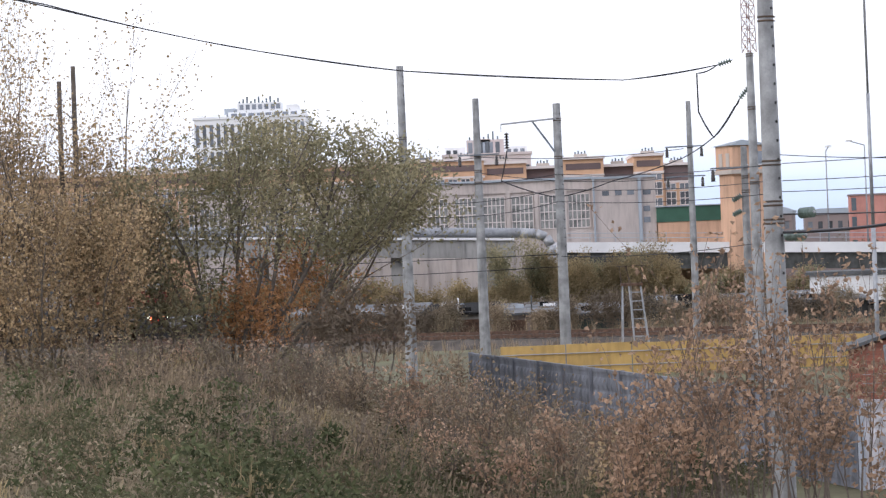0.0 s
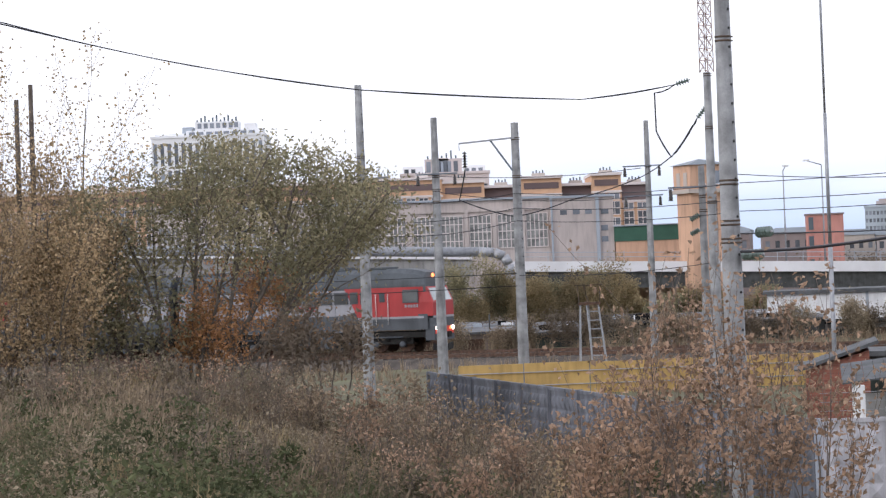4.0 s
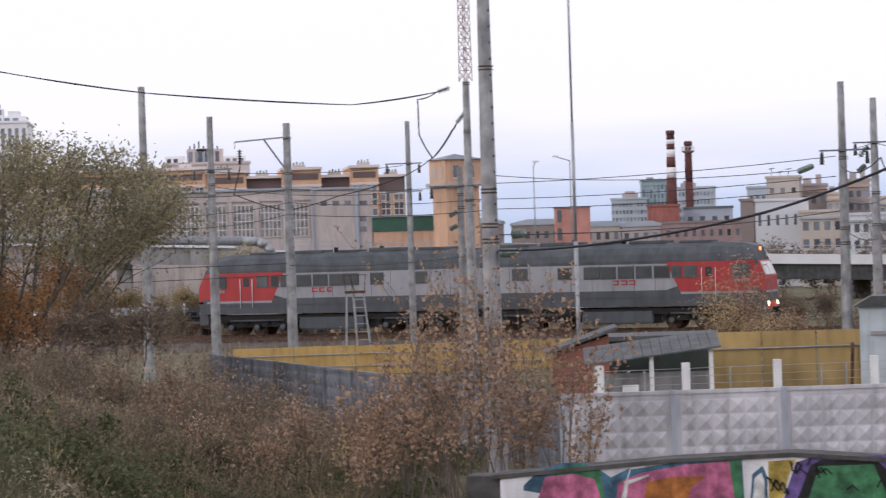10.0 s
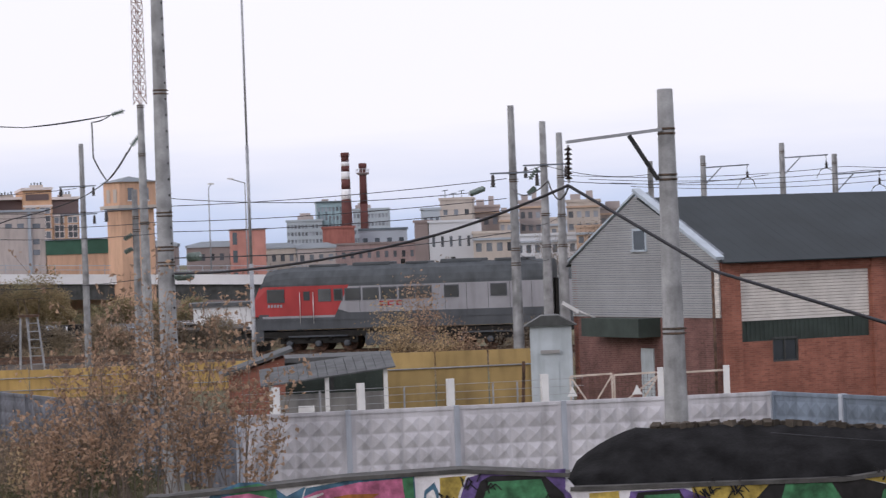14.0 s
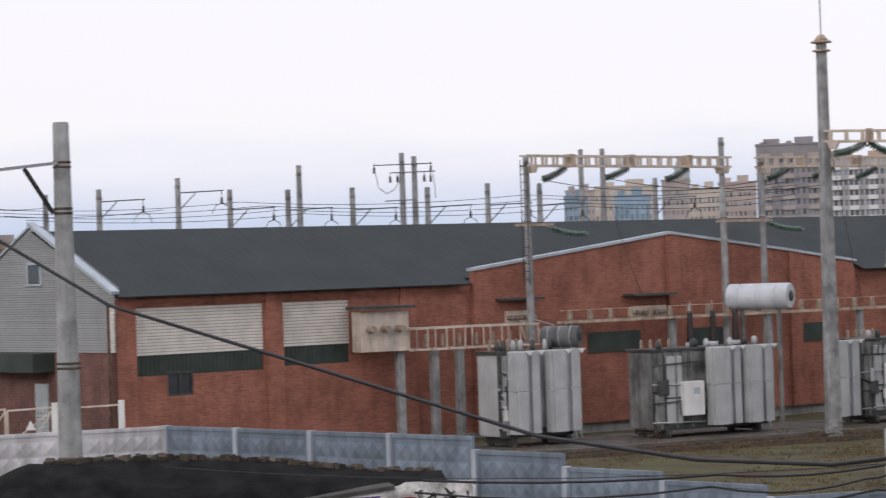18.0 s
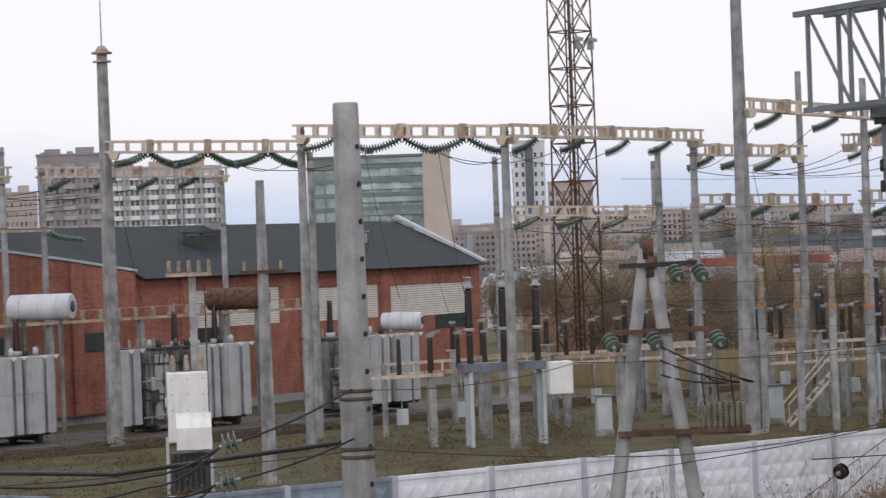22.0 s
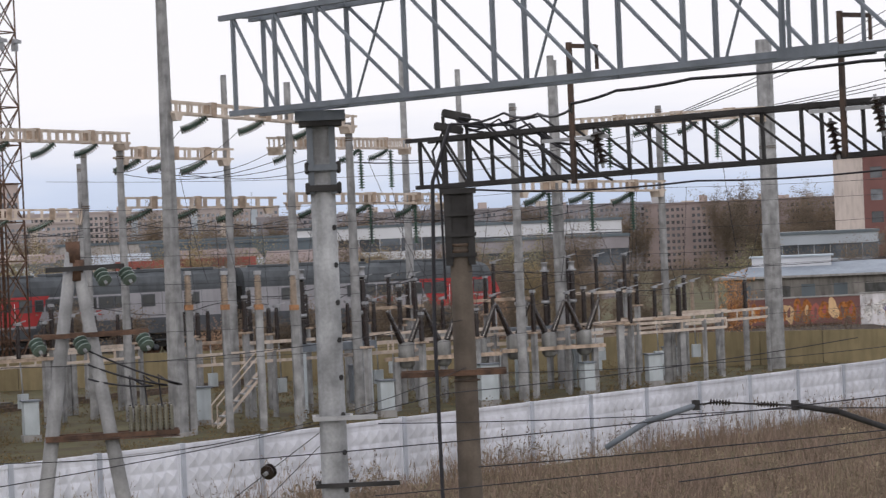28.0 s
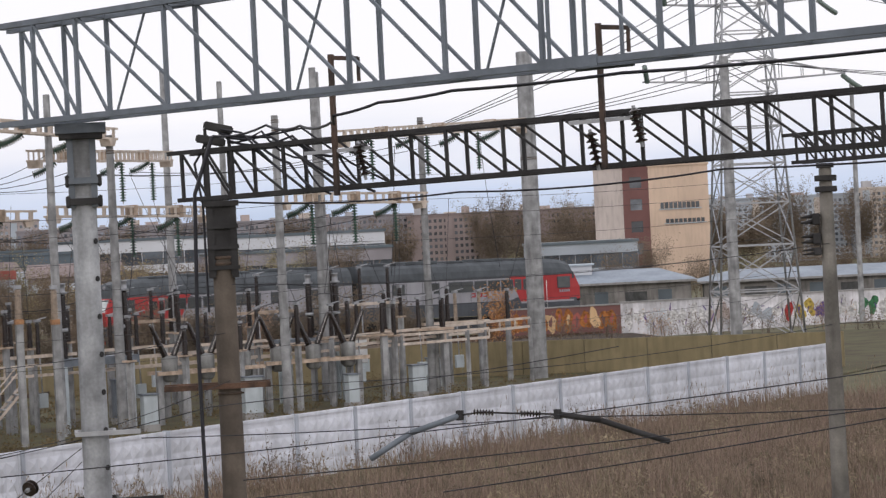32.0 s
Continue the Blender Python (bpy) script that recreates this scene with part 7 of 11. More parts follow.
for i in range(11):
    bm = B()
    tube(bm, (5.8 + i * 0.5, 2, 26.6), (5.8 + i * 0.5, 2, 26.9 + 0.28 * (i % 3)), 0.12, n=5)
    part("vent_pipe", bm, FAR_D, wt)

# long apartment block: orange storeys between brown recessed roof storeys
for x0, x1, zt, y, kind in ((-44, -5.4, 16.0, 272, 0), (-5.4, 2.3, 16.05, 272, 0), (2.3, 6.6, 15.6, 272.4, 0), (6.6, 10.3, 15.0, 273, 1), (10.3, 14.45, 15.75, 272, 0), (14.45, 17.5, 14.9, 273, 1), (17.5, 20.5, 15.8, 272, 0), (20.5, 23.3, 14.75, 272.4, 2)):
    L = x1 - x0
    rb = thing("apartment_building", "orange apartment block with a brown roof storey and white windows", "building", pose(x0, y, 0), "distant buildings")
    bm = B()
    box(bm, (0, 0, -3), (L, 12, zt - 1.9))
    part("wall", bm, BLOCK_O, rb)
    bm = B()
    box(bm, (0, 0.1 if kind != 1 else 0.5, zt - 1.9), (L, 12, zt - 0.3))
    part("roof_storey", bm, BLOCK_D if kind else BLOCK_O, rb)
    if not kind:
        bm = B()
        box(bm, (0.3, 0.04, zt - 1.35), (L - 0.3, 0.1, zt - 0.72))
        part("brown_band", bm, BLOCK_D, rb)
    bm = B()
    box(bm, (-0.12, -0.25, zt - 0.3), (L + 0.12, 12, zt - 0.02))
    part("cornice", bm, BLOCK_W, rb, "pale cornice")
    bm = B()
    box(bm, (-0.05, -0.12, zt - 2.05), (L + 0.05, 0.1, zt - 1.85))
    part("string_course", bm, BLOCK_W, rb)
    n = max(2, round(L / 1.35))
    for r, (z0, z1) in enumerate(((zt - 2.75, zt - 2.1), (zt - 4.3, zt - 2.95), (zt - 6.1, zt - 4.6))):
        bm, fm = B(), B()
        for i in range(n):
            a, b = (i + 0.12) * L / n, (i + 0.88) * L / n
            if r and i % 3 == 2:
                a, b = a + 0.22 * L / n, b - 0.22 * L / n
            box(bm, (a, -0.05, z0), (b, 0, z1))
            for q in (a, (a + b) / 2 - 0.03, b - 0.06):
                box(fm, (q, -0.09, z0), (q + 0.07, -0.05, z1))
            for q in (z0 - 0.05, z1 - 0.05) + ((z0 + 0.45 * (z1 - z0),) if r else ()):
                box(fm, (a, -0.09, q), (b, -0.05, q + 0.08))
        tagged(part("glazing_strip", bm, FAR_WIN, rb), kind="stuff")
        tagged(part("sash_grid", fm, BLOCK_W, rb), kind="stuff")
    for i in range(max(1, round(L / 3.2))):
        x = (i + 0.3) * L / max(1, round(L / 3.2))
        bm = B()
        box(bm, (x, 1.0, zt - 0.02), (x + 1.3, 3.0, zt + 0.28 + 0.12 * (i % 2)))
        part("roof_box", bm, BLOCK_W if i % 2 else FAR_C, rb)
        bm = B()
        for k in range(4):
            tube(bm, (x + 0.1 + 0.33 * k, 1.2, zt + 0.2), (x + 0.1 + 0.33 * k, 1.2, zt + 0.5 + 0.1 * (k % 2)), 0.08, n=5)
        tagged(part("vent_cluster", bm, FAR_D, rb), kind="stuff")
HAZE_P0 = mat("pale_rose_panels", (0.60, 0.53, 0.52), 0.9, vary=0.08, scale=0.25, bump=0)
pk, L = facade_block("apartment_building", "pale pink apartment block with a stepped roof", (-2.3, 312), (8.0, 312), 17.6, 12, HAZE_P0, 5, 9, z_low=3, win=(0.62, 0.5), glass=FAR_WIN, top=0.97)
for x, w, h, m in ((0.2, 2.4, 1.1, BRIGHT_W), (2.8, 4.4, 1.9, HAZE_P0), (7.3, 2.6, 1.0, BRIGHT_W), (4.0, 1.6, 2.0, BLOCK_W)):
    bm = B()
    box(bm, (x, 1.0, 17.6), (x + w, 5.0, 17.6 + h))
    part("roof_storey", bm, m, pk)
    bm = B()
    for k in range(int(w / 0.8)):
        box(bm, (x + 0.2 + k * 0.8, 0.95, 17.9), (x + 0.7 + k * 0.8, 1.0, 17.6 + h - 0.3))
    part("roof_window", bm, FAR_WIN, pk)
for i in range(7):
    bm = B()
    tube(bm, (3.2 + i * 0.55, 2, 19.4), (3.2 + i * 0.55, 2, 19.9 + 0.3 * (i % 3)), 0.1, n=5)
    part("vent_pipe", bm, FAR_D, pk)

# factory hall with tall gridded windows between pilasters
hl = thing("factory_hall", "pinkish rendered factory hall with tall gridded windows", "building", pose(0, 243, 0), "distant buildings")
bm = B()
box(bm, (-24, 0, -2), (11.87, 14, 12.75))
part("wall", bm, HALL_W, hl)
bm = B()
box(bm, (-24.1, -0.3, 12.75), (11.95, 14, 12.95))
part("roof_edge", bm, FAR_G, hl)
bm = B()
box(bm, (-24, -0.18, 11.75), (11.8, 0, 11.95))
part("string_course", bm, HALL_W, hl)
for i in range(14):
    x = 9.66 - 2.555 * i
    grid_window(hl, x, x + 1.93, 8.4, 11.42, 5, 4, BLOCK_W, HALL_G, -0.005, 0.085)
    bm = B()
    box(bm, (x - 0.5, -0.22, 3), (x - 0.1, 0, 11.75))
    part("pilaster", bm, HALL_W, hl)
hr = thing("factory_wing", "blank pale rendered factory wing with small windows", "building", pose(11.87, 242, 0), "distant buildings")
bm = B()
box(bm, (0, 0, -2), (5.65, 12, 12.65))
part("wall", bm, HALL_W, hr)
bm = B()
box(bm, (-0.05, -0.2, 12.65), (5.75, 12, 12.85))
part("roof_edge", bm, FAR_G, hr)
for x, z, w, h in ((0.85, 11.15, 0.6, 0.42), (2.0, 11.15, 0.6, 0.42), (3.1, 11.15, 0.6, 0.42), (4.5, 11.1, 0.7, 0.42), (4.5, 9.6, 0.6, 0.5), (4.5, 8.6, 0.6, 0.5)):
    bm = B()
    box(bm, (x, -0.04, z), (x + w, 0, z + h))
    part("window", bm, FAR_WIN, hr)
for x, w in ((0.0, 0.16), (4.05, 0.3)):
    bm = B()
    box(bm, (x, -0.25, 0), (x + w, 0, 12.6))
    part("downpipe_shaft", bm, FAR_G, hr)
gb = thing("sheet_store", "faded green sheet-clad store on ochre walls", "building", pose(17.5, 241.5, 0), "distant buildings")
bm = B()
box(bm, (0, 0, 8.55), (6.1, 8, 9.9))
part("green_cladding", bm, GREEN_T, gb)
bm = B()
box(bm, (0.1, 0.08, -1), (6.0, 7.9, 8.55))
part("lower_wall", bm, PEACH_T, gb)
bm = B()
box(bm, (-0.1, -0.15, 9.9), (6.2, 8.1, 10.0))
part("roof", bm, FAR_G, gb)

# peach tower with a corbelled top storey and a low hipped roof
wtw = thing("water_tower", "peach rendered tower with a corbelled top storey", "tower", pose(24.6, 234.2, 0, 0, 0, 22))
for lo, hi, nm, mt in (((-1.6, -1.35, -1), (1.75, 1.35, 12.4), "shaft", PEACH_T), ((-1.78, -1.55, 12.75), (1.9, 1.55, 14.85), "top_storey", PEACH_T), ((-2.05, -1.8, 12.4), (2.1, 1.8, 12.75), "corbel", FAR_C)):
    bm = B()
    box(bm, lo, hi)
    part(nm, bm, mt, wtw)
bm = B()
v = [bm.verts.new(p) for p in ((-2.05, -1.8, 14.85), (2.1, -1.8, 14.85), (2.1, 1.8, 14.85), (-2.05, 1.8, 14.85), (0, 0, 15.4))]
for f in ((3, 2, 1, 0), (0, 1, 4), (1, 2, 4), (2, 3, 4), (3, 0, 4)):
    bm.faces.new([v[i] for i in f])
part("roof", bm, FAR_D, wtw, "low dark hipped roof")
for x in (-0.95, 0.6):
    bm = B()
    box(bm, (x, -1.6, 13.2), (x + 0.55, -1.55, 14.3))
    w = part("window", bm, FAR_WIN, wtw)
    bm = B()
    box(bm, (x - 0.08, -1.66, 13.1), (x + 0.63, -1.6, 13.2))
    part("sill", bm, FAR_W, w)
for z in (2, 5.2, 8.4, 10.6):
    bm = B()
    box(bm, (0.3, -1.4, z), (0.85, -1.35, z + 1.1))
    part("window", bm, FAR_WIN, wtw)
for y in (-1.0, 0.3):
    bm = B()
    box(bm, (-1.83, y, 13.0), (-1.78, y + 0.6, 14.2))
    part("blind_niche", bm, FAR_C, wtw)
KIOSK = mat("faded_salmon_paint", (0.52, 0.25, 0.21), 0.85, vary=0.15, scale=0.5, bump=0, stain=0.15)
# distance haze is mixed into these panel and window colours
HAZE_P = mat("haze_pink_panels", (0.39, 0.345, 0.335), 0.9, vary=0.12, scale=0.25, bump=0)
HAZE_W = mat("haze_grey_windows", (0.27, 0.29, 0.33), 0.3, vary=0.3, scale=0.35, bump=0, island=0.5, rnd=0.5)
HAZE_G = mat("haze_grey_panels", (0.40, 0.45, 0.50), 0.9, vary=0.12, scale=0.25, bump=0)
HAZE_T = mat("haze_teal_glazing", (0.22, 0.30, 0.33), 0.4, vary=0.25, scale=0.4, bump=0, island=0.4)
kt = thing("red_kiosk_tower", "plain faded red tower block with a dark glazed corner", "building", pose(36.9, 256, 0, 0, 0, -6), "distant buildings")
bm = B()
box(bm, (0, 0, -1), (3.45, 4, 10.4))
part("wall", bm, KIOSK, kt)
bm = B()
box(bm, (-0.1, -0.12, 10.4), (3.55, 4.1, 10.55))
part("roof_edge", bm, FAR_B, kt)
for z in (5.0, 7.2, 9.0):
    bm = B()
    box(bm, (0.15, -0.04, z), (0.6, 0, z + 1.2))
    part("window", bm, FAR_D, kt)
# low sheds and houses between the tower and the boiler house
for i, (x0, x1, y, z, m) in enumerate(((42, 50.5, 330, 9.2, FAR_B), (52.9, 57.5, 340, 8.75, FAR_C), (57.5, 62.5, 338, 8.6, HAZE_P), (47, 53, 345, 8.3, FAR_G), (32, 36.6, 300, 9.3, FAR_B))):
    lw, L = facade_block("low_workshop", "low far workshop with a shallow grey roof", (x0, y), (x1, y - 0.8), z, 8, m, 1, max(3, int((x1 - x0) / 1.1)), bottom=z - 2.0, win=(0.45, 0.6), glass=FAR_WIN, roof=FAR_G)
    bm = B()
    prism(bm, [(-0.3, z + 0.3), (L + 0.3, z + 0.3), (L * 0.8, z + 0.75), (L * 0.2, z + 0.75)], 7.0)
    part("roof", bm, FAR_G, lw)
STACK = mat("chimney_brick", (0.125, 0.052, 0.048), 0.9, vary=0.15, scale=1.0, bump=0)
# chimneys of the boiler house
for x, y, zt, r0, r1, striped in ((71.1, 373.3, 22.5, 0.9, 0.56, True), (73.6, 372.8, 20.85, 0.62, 0.52, False)):
    ch = thing("factory_chimney", "red and white banded factory chimney" if striped else "dark brown steel factory chimney", "chimney", pose(x, y, 0), "chimneys")
    cuts = [9.0, 15.75, 17.25, 18.7, 19.85, 20.65, 21.3, zt] if striped else [9.0, 15.0, zt]
    for i, (z0, z1) in enumerate(zip(cuts, cuts[1:])):
        k0, k1 = (z0 - 9.0) / (zt - 9.0), (z1 - 9.0) / (zt - 9.0)
        bm = B()
        lathe(bm, [(r0 + (r1 - r0) * k0, z0), (r0 + (r1 - r0) * k1, z1 - 0.004)], None, 16)
        part("band", bm, BRIGHT_W if striped and i in (1, 3, 5) else STACK, ch)
    bm = B()
    lathe(bm, [(r1 + 0.08, zt - 0.5), (r1 + 0.12, zt - 0.1), (r1 + 0.02, zt + 0.15)], None, 14)
    part("collar", bm, STACK, ch)
    if not striped:
        bm = B()
        lathe(bm, [(r1 + 0.15, zt - 1.6), (r1 + 0.45, zt - 1.35), (r1 + 0.45, zt - 1.25)], None, 14)
        gallery = part("gallery", bm, FAR_B, ch)
        bm = B()
        for k in range(14):
            a = k * 0.449
            tube(bm, ((r1 + 0.42) * math.cos(a), (r1 + 0.42) * math.sin(a), zt - 1.25), ((r1 + 0.42) * math.cos(a), (r1 + 0.42) * math.sin(a), zt - 0.7), 0.03, n=4)
        lathe(bm, [(r1 + 0.44, zt - 0.74), (r1 + 0.44, zt - 0.68)], None, 14)
        part("railing", bm, FAR_W, gallery)
    bm = B()
    lathe(bm, [(r0 * 1.05, 0), (r0, 9.0)], None, 14)
    part("stack_base", bm, STACK, ch)
facade_block("boiler_house", "red-brown brick boiler house below two chimneys", (65.7, 364), (70.2, 363.2), 11.45, 8, mat("boiler_brick", (0.30, 0.12, 0.10), 0.9, vary=0.2, scale=0.5, bump=0, stain=0.2), 0, 0)
facade_block("boiler_house", "grey sheet-clad boiler annexe", (71.4, 366), (78.2, 364.6), 11.0, 8, FAR_G, 1, 4, bottom=8.8, win=(0.4, 0.4), roof=FAR_D)
facade_block("workshop", "long dull pink workshop with small windows", (64.6, 359), (80.3, 357), 8.95, 8, mat("dull_rose_render", (0.34, 0.25, 0.245), 0.9, vary=0.15, scale=0.3, bump=0, stain=0.2), 1, 13, bottom=6.6, win=(0.4, 0.5), glass=FAR_WIN, roof=FAR_B)
# far towers: paled walls and panes carry the haze, the air is clear
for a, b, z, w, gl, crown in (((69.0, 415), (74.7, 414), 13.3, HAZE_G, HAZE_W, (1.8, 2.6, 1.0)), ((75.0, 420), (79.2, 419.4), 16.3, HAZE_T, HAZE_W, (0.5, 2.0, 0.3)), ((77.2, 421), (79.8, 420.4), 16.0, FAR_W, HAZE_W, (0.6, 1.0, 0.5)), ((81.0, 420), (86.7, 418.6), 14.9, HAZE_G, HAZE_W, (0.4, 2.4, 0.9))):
    ta, L = facade_block("apartment_tower", "pale grey apartment tower far away, haze put into its colours", a, b, z, 8, w, 11, max(6, int((b[0] - a[0]) / 0.55)), glass=gl, win=(0.62, 0.5), top=0.98)
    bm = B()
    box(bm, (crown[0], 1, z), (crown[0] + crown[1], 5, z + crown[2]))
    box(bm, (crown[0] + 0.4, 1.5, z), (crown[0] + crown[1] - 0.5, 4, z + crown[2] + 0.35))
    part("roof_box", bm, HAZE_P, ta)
wh, L = facade_block("office_building", "white rendered house with dark windows", (65.4, 292.8), (71.4, 291.6), 10.9, 8, FAR_W, 1, 6, win=(0.32, 0.55), glass=FAR_WIN, bottom=7.6, top=0.9)
facade_block("office_building", "brown brick side wing of an office", (63.9, 293.8), (65.4, 293.2), 11.0, 8, FAR_B, 0, 0)
wp, L = facade_block("office_building", "cream penthouse storey with rooftop aerials", (69.0, 302.4), (72.7, 301.3), 13.7, 6, FAR_C, 1, 3, bottom=11.6, glass=FAR_WIN, win=(0.4, 0.5))
facade_block("office_building", "pale glazed stair block beside the penthouse", (66.9, 302.8), (69.0, 302.4), 12.6, 6, HAZE_G, 2, 3, bottom=10.6, glass=FAR_WIN)
for x, h in ((0.6, 1.0), (1.6, 0.6), (2.6, 0.9)):
    bm = B()
    tube(bm, (x, 1, 13.9), (x, 1, 13.9 + h), 0.04, n=5)
    tube(bm, (x - 0.35, 1, 13.85 + h), (x + 0.35, 1, 13.95 + h), 0.05, n=5)
    part("aerial", bm, FAR_D, wp)
for a, b, z, m, fl in (((74.7, 309.1), (77.8, 308.3), 12.8, FAR_P, 5), ((76.3, 302.5), (78.6, 301.9), 11.6, FAR_C, 5), ((81.2, 311.6), (83.9, 310.9), 13.3, HAZE_P, 6), ((80.7, 299.3), (83.6, 298.5), 10.9, FAR_C, 4), ((88.0, 313.9), (92.0, 312.7), 13.2, FAR_C, 6), ((93.1, 316.6), (99.1, 314.8), 12.2, HAZE_P, 5), ((68.5, 283.8), (73.1, 282.7), 9.4, FAR_C, 3), ((72.1, 278.8), (78.7, 277.0), 8.9, FAR_W, 3), ((77.6, 273.2), (85.5, 270.8), 9.6, FAR_O, 4)):
    ab, L = facade_block("apartment_building", "cream and peach low apartment block", a, b, z, 9, m, fl, max(3, int(math.hypot(b[0] - a[0], b[1] - a[1]) / 0.95)), z_low=3, glass=HAZE_W if z > 11 else FAR_WIN, win=(0.55, 0.5))
    bm = B()
    box(bm, (-0.1, -0.25, z - 0.75), (L + 0.1, 0, z - 0.5))
    part("cornice", bm, FAR_O if fl > 4 else FAR_G, ab)
    if z > 11:
        roof_boxes(ab, L, z + 0.3, HAZE_P, ((0.12 * L, 0.3 * L, 0.7), (0.6 * L, 0.2 * L, 1.1)))

# ---- the elevated road ----
via = thing("viaduct", "grey concrete elevated road on piers with railings", "viaduct", kind="structure")
bm = B()
prism(bm, [(-80, 9.6), (4.4, 5.95), (4.4, 7.45), (-80, 11.1)], 9.0, Matrix.Translation((0, 225.5, 0)))
part("deck", bm, CONC_V, via)
bm = B()
prism(bm, [(-80, 11.1), (4.4, 7.45), (4.4, 7.65), (-80, 11.3)], 0.5, Matrix.Translation((0, 225.2, 0)))
part("parapet", bm, CONC_L, via)
for i in range(14):
    x = 3.2 - i * 3.1
    bm = B()
    box(bm, (x, 225.38, 6.05 + (3.2 - x) * 0.0433), (x + 0.14, 225.5, 7.42 + (3.2 - x) * 0.0433))
    part("stiffener", bm, CONC_V, via)
bm = B()
tube(bm, (-60, 226.3, 10.9), (5.0, 226.3, 8.05), 0.42, n=14)
part("heating_main", bm, STEEL_Z, via, "silver insulated heating main beside the road")
for x in (-60, -45, -31, -18, -6):
    bm = B()
    box(bm, (x, 227, -1), (x + 1.3, 232, 10.2 - (x + 60) * 0.044))
    part("pier", bm, CONC_V, via)
bm = B()
prism(bm, [(1.2, 0.5), (4.9, 0.5), (4.5, 3.0), (3.7, 5.9), (2.4, 5.9)], 5.0, Matrix.Translation((0, 227.5, 0)))
part("abutment", bm, CONC_V, via)
pipe = thing("heating_pipe", "silver insulated heating pipe with a bend", "pipe")
bm = B()
pts = [Vector((5.0, 226.3, 8.05)), Vector((6.3, 226.3, 7.95)), Vector((7.1, 226.3, 7.6)), Vector((7.5, 226.3, 6.9)), Vector((7.55, 226.3, 6.0)), Vector((7.55, 226.3, 0.6))]
for a, b in zip(pts, pts[1:]):
    tube(bm, a, b, 0.42, n=14)
part("pipe_shell", bm, STEEL_Z, pipe)
ramp = thing("ramp_bridge", "road ramp with white parapet and dark girders", "bridge", kind="structure")
bm = B()
prism(bm, [(8.0, 6.25), (95, 2.9), (95, 3.8), (8.0, 7.15)], 0.35, Matrix.Translation((0, 236, 0)) @ pose(0, 0, 0, 0, 0, -6.0))
part("parapet", bm, CONC_L, ramp, "white parapet")
bm = B()
prism(bm, [(8.0, 4.85), (95, 1.5), (95, 2.9), (8.0, 6.25)], 7.0, Matrix.Translation((0, 236.4, 0)) @ pose(0, 0, 0, 0, 0, -6.0))
part("girder", bm, TDARK, ramp, "dark girder under the ramp")
for x in (14, 26, 38, 50, 62, 74):
    bm = B()
    box(bm, (x, 235, -1), (x + 1.2, 238, 5.2 - (x - 8) * 0.04))
    part("pier", bm, CONC_V, ramp)
bm = B()
for i in range(30):
    tube(bm, (9 + i * 2.2, 236 - i * 0.23, 6.9 - i * 0.085), (9 + i * 2.2, 236 - i * 0.23, 8.0 - i * 0.085), 0.03, n=5)
for k in (0.6, 1.0):
    tube(bm, (9, 236, 6.9 + k), (73, 229.3, 4.43 + k), 0.03, n=5)
tagged(part("railing", bm, FAR_G, ramp), kind="stuff")
for x, y, zt, arm in ((31.99, 235.3, 14.5, 0.25), (35.3, 234.8, 14.9, -1.3)):
    sl = thing("street_lamp", "tall thin grey street lamp on the ramp", "street lamp", pose(x, y, 4.5), "street lamps")
    bm = B()
    tube(bm, (0, 0, 0), (0, 0, zt - 4.9), 0.09, 0.05, n=7)
    tube(bm, (0, 0, zt - 4.9), (arm, 0, zt - 4.5), 0.05, n=6)
    part("post", bm, STEEL_Z, sl)
    bm = B()
    box(bm, (arm - 0.3, -0.12, zt - 4.55), (arm + 0.25, 0.12, zt - 4.4))
    part("lamp_head", bm, WHITE_P, sl)
# long low garages with flat felt roofs beyond the tracks
FELT = mat("grey_roof_felt", (0.085, 0.088, 0.095), 0.8, vary=0.45, scale=0.45, fine=3, bump=0.3, tint=(0.20, 0.205, 0.215))
rf = random.Random(91)
for i in range(15):
    x0, w, y = -34 + i * 5.2, 5.0, 193 - 0.25 * i + rf.uniform(-1.5, 1.5)
    z = 2.45 + rf.uniform(-0.25, 0.2) - 0.03 * i
    g = thing("garage_row", "low garages with a patched flat felt roof", "garages", pose(x0, y, 0, 0, 0, -2), "garage rows")
    bm = B()
    box(bm, (0, 0, -1), (w, 15, z))
    part("wall", bm, (CONC_V, FAR_B, TDARK)[i % 3], g)
    bm = B()
    v = [bm.verts.new(p) for p in ((-0.2, -0.4, z), (w + 0.2, -0.4, z), (w + 0.2, 15, z + 0.35), (-0.2, 15, z + 0.35))]
    u = [bm.verts.new((p.co.x, p.co.y, p.co.z + 0.16)) for p in v]
    bm.faces.new(v[::-1])
    bm.faces.new(u)
    for k in range(4):
        bm.faces.new((v[k], v[(k + 1) % 4], u[(k + 1) % 4], u[k]))
    roof = part("roof", bm, FELT if i % 3 else TAR, g)
    for k in range(3):
        bm = B()
        a, b = rf.uniform(0.3, w - 1.2), rf.uniform(1, 12)
        box(bm, (a, b, z + 0.1), (a + rf.uniform(0.3, 1.3), b + rf.uniform(0.3, 0.8), z + 0.45 + rf.uniform(0, 0.25)))
        part("roof_clutter", bm, (TAR, CONC_L, FAR_G)[k], roof)
    bm = B()
    tube(bm, (w * 0.5, 3, z), (w * 0.5, 3, z + rf.uniform(0.6, 1.3)), 0.06, n=6)
    part("vent_pipe", bm, (CONC_L, TDARK, RUST)[i % 3], roof)
    for k in range(2):
        bm = B()
        box(bm, (0.3 + k * 2.4, -0.04, 0), (2.2 + k * 2.4, 0, z - 0.35))
        part("gate", bm, (TDARK, RUST, GREEN_P)[(i + k) % 3], g)
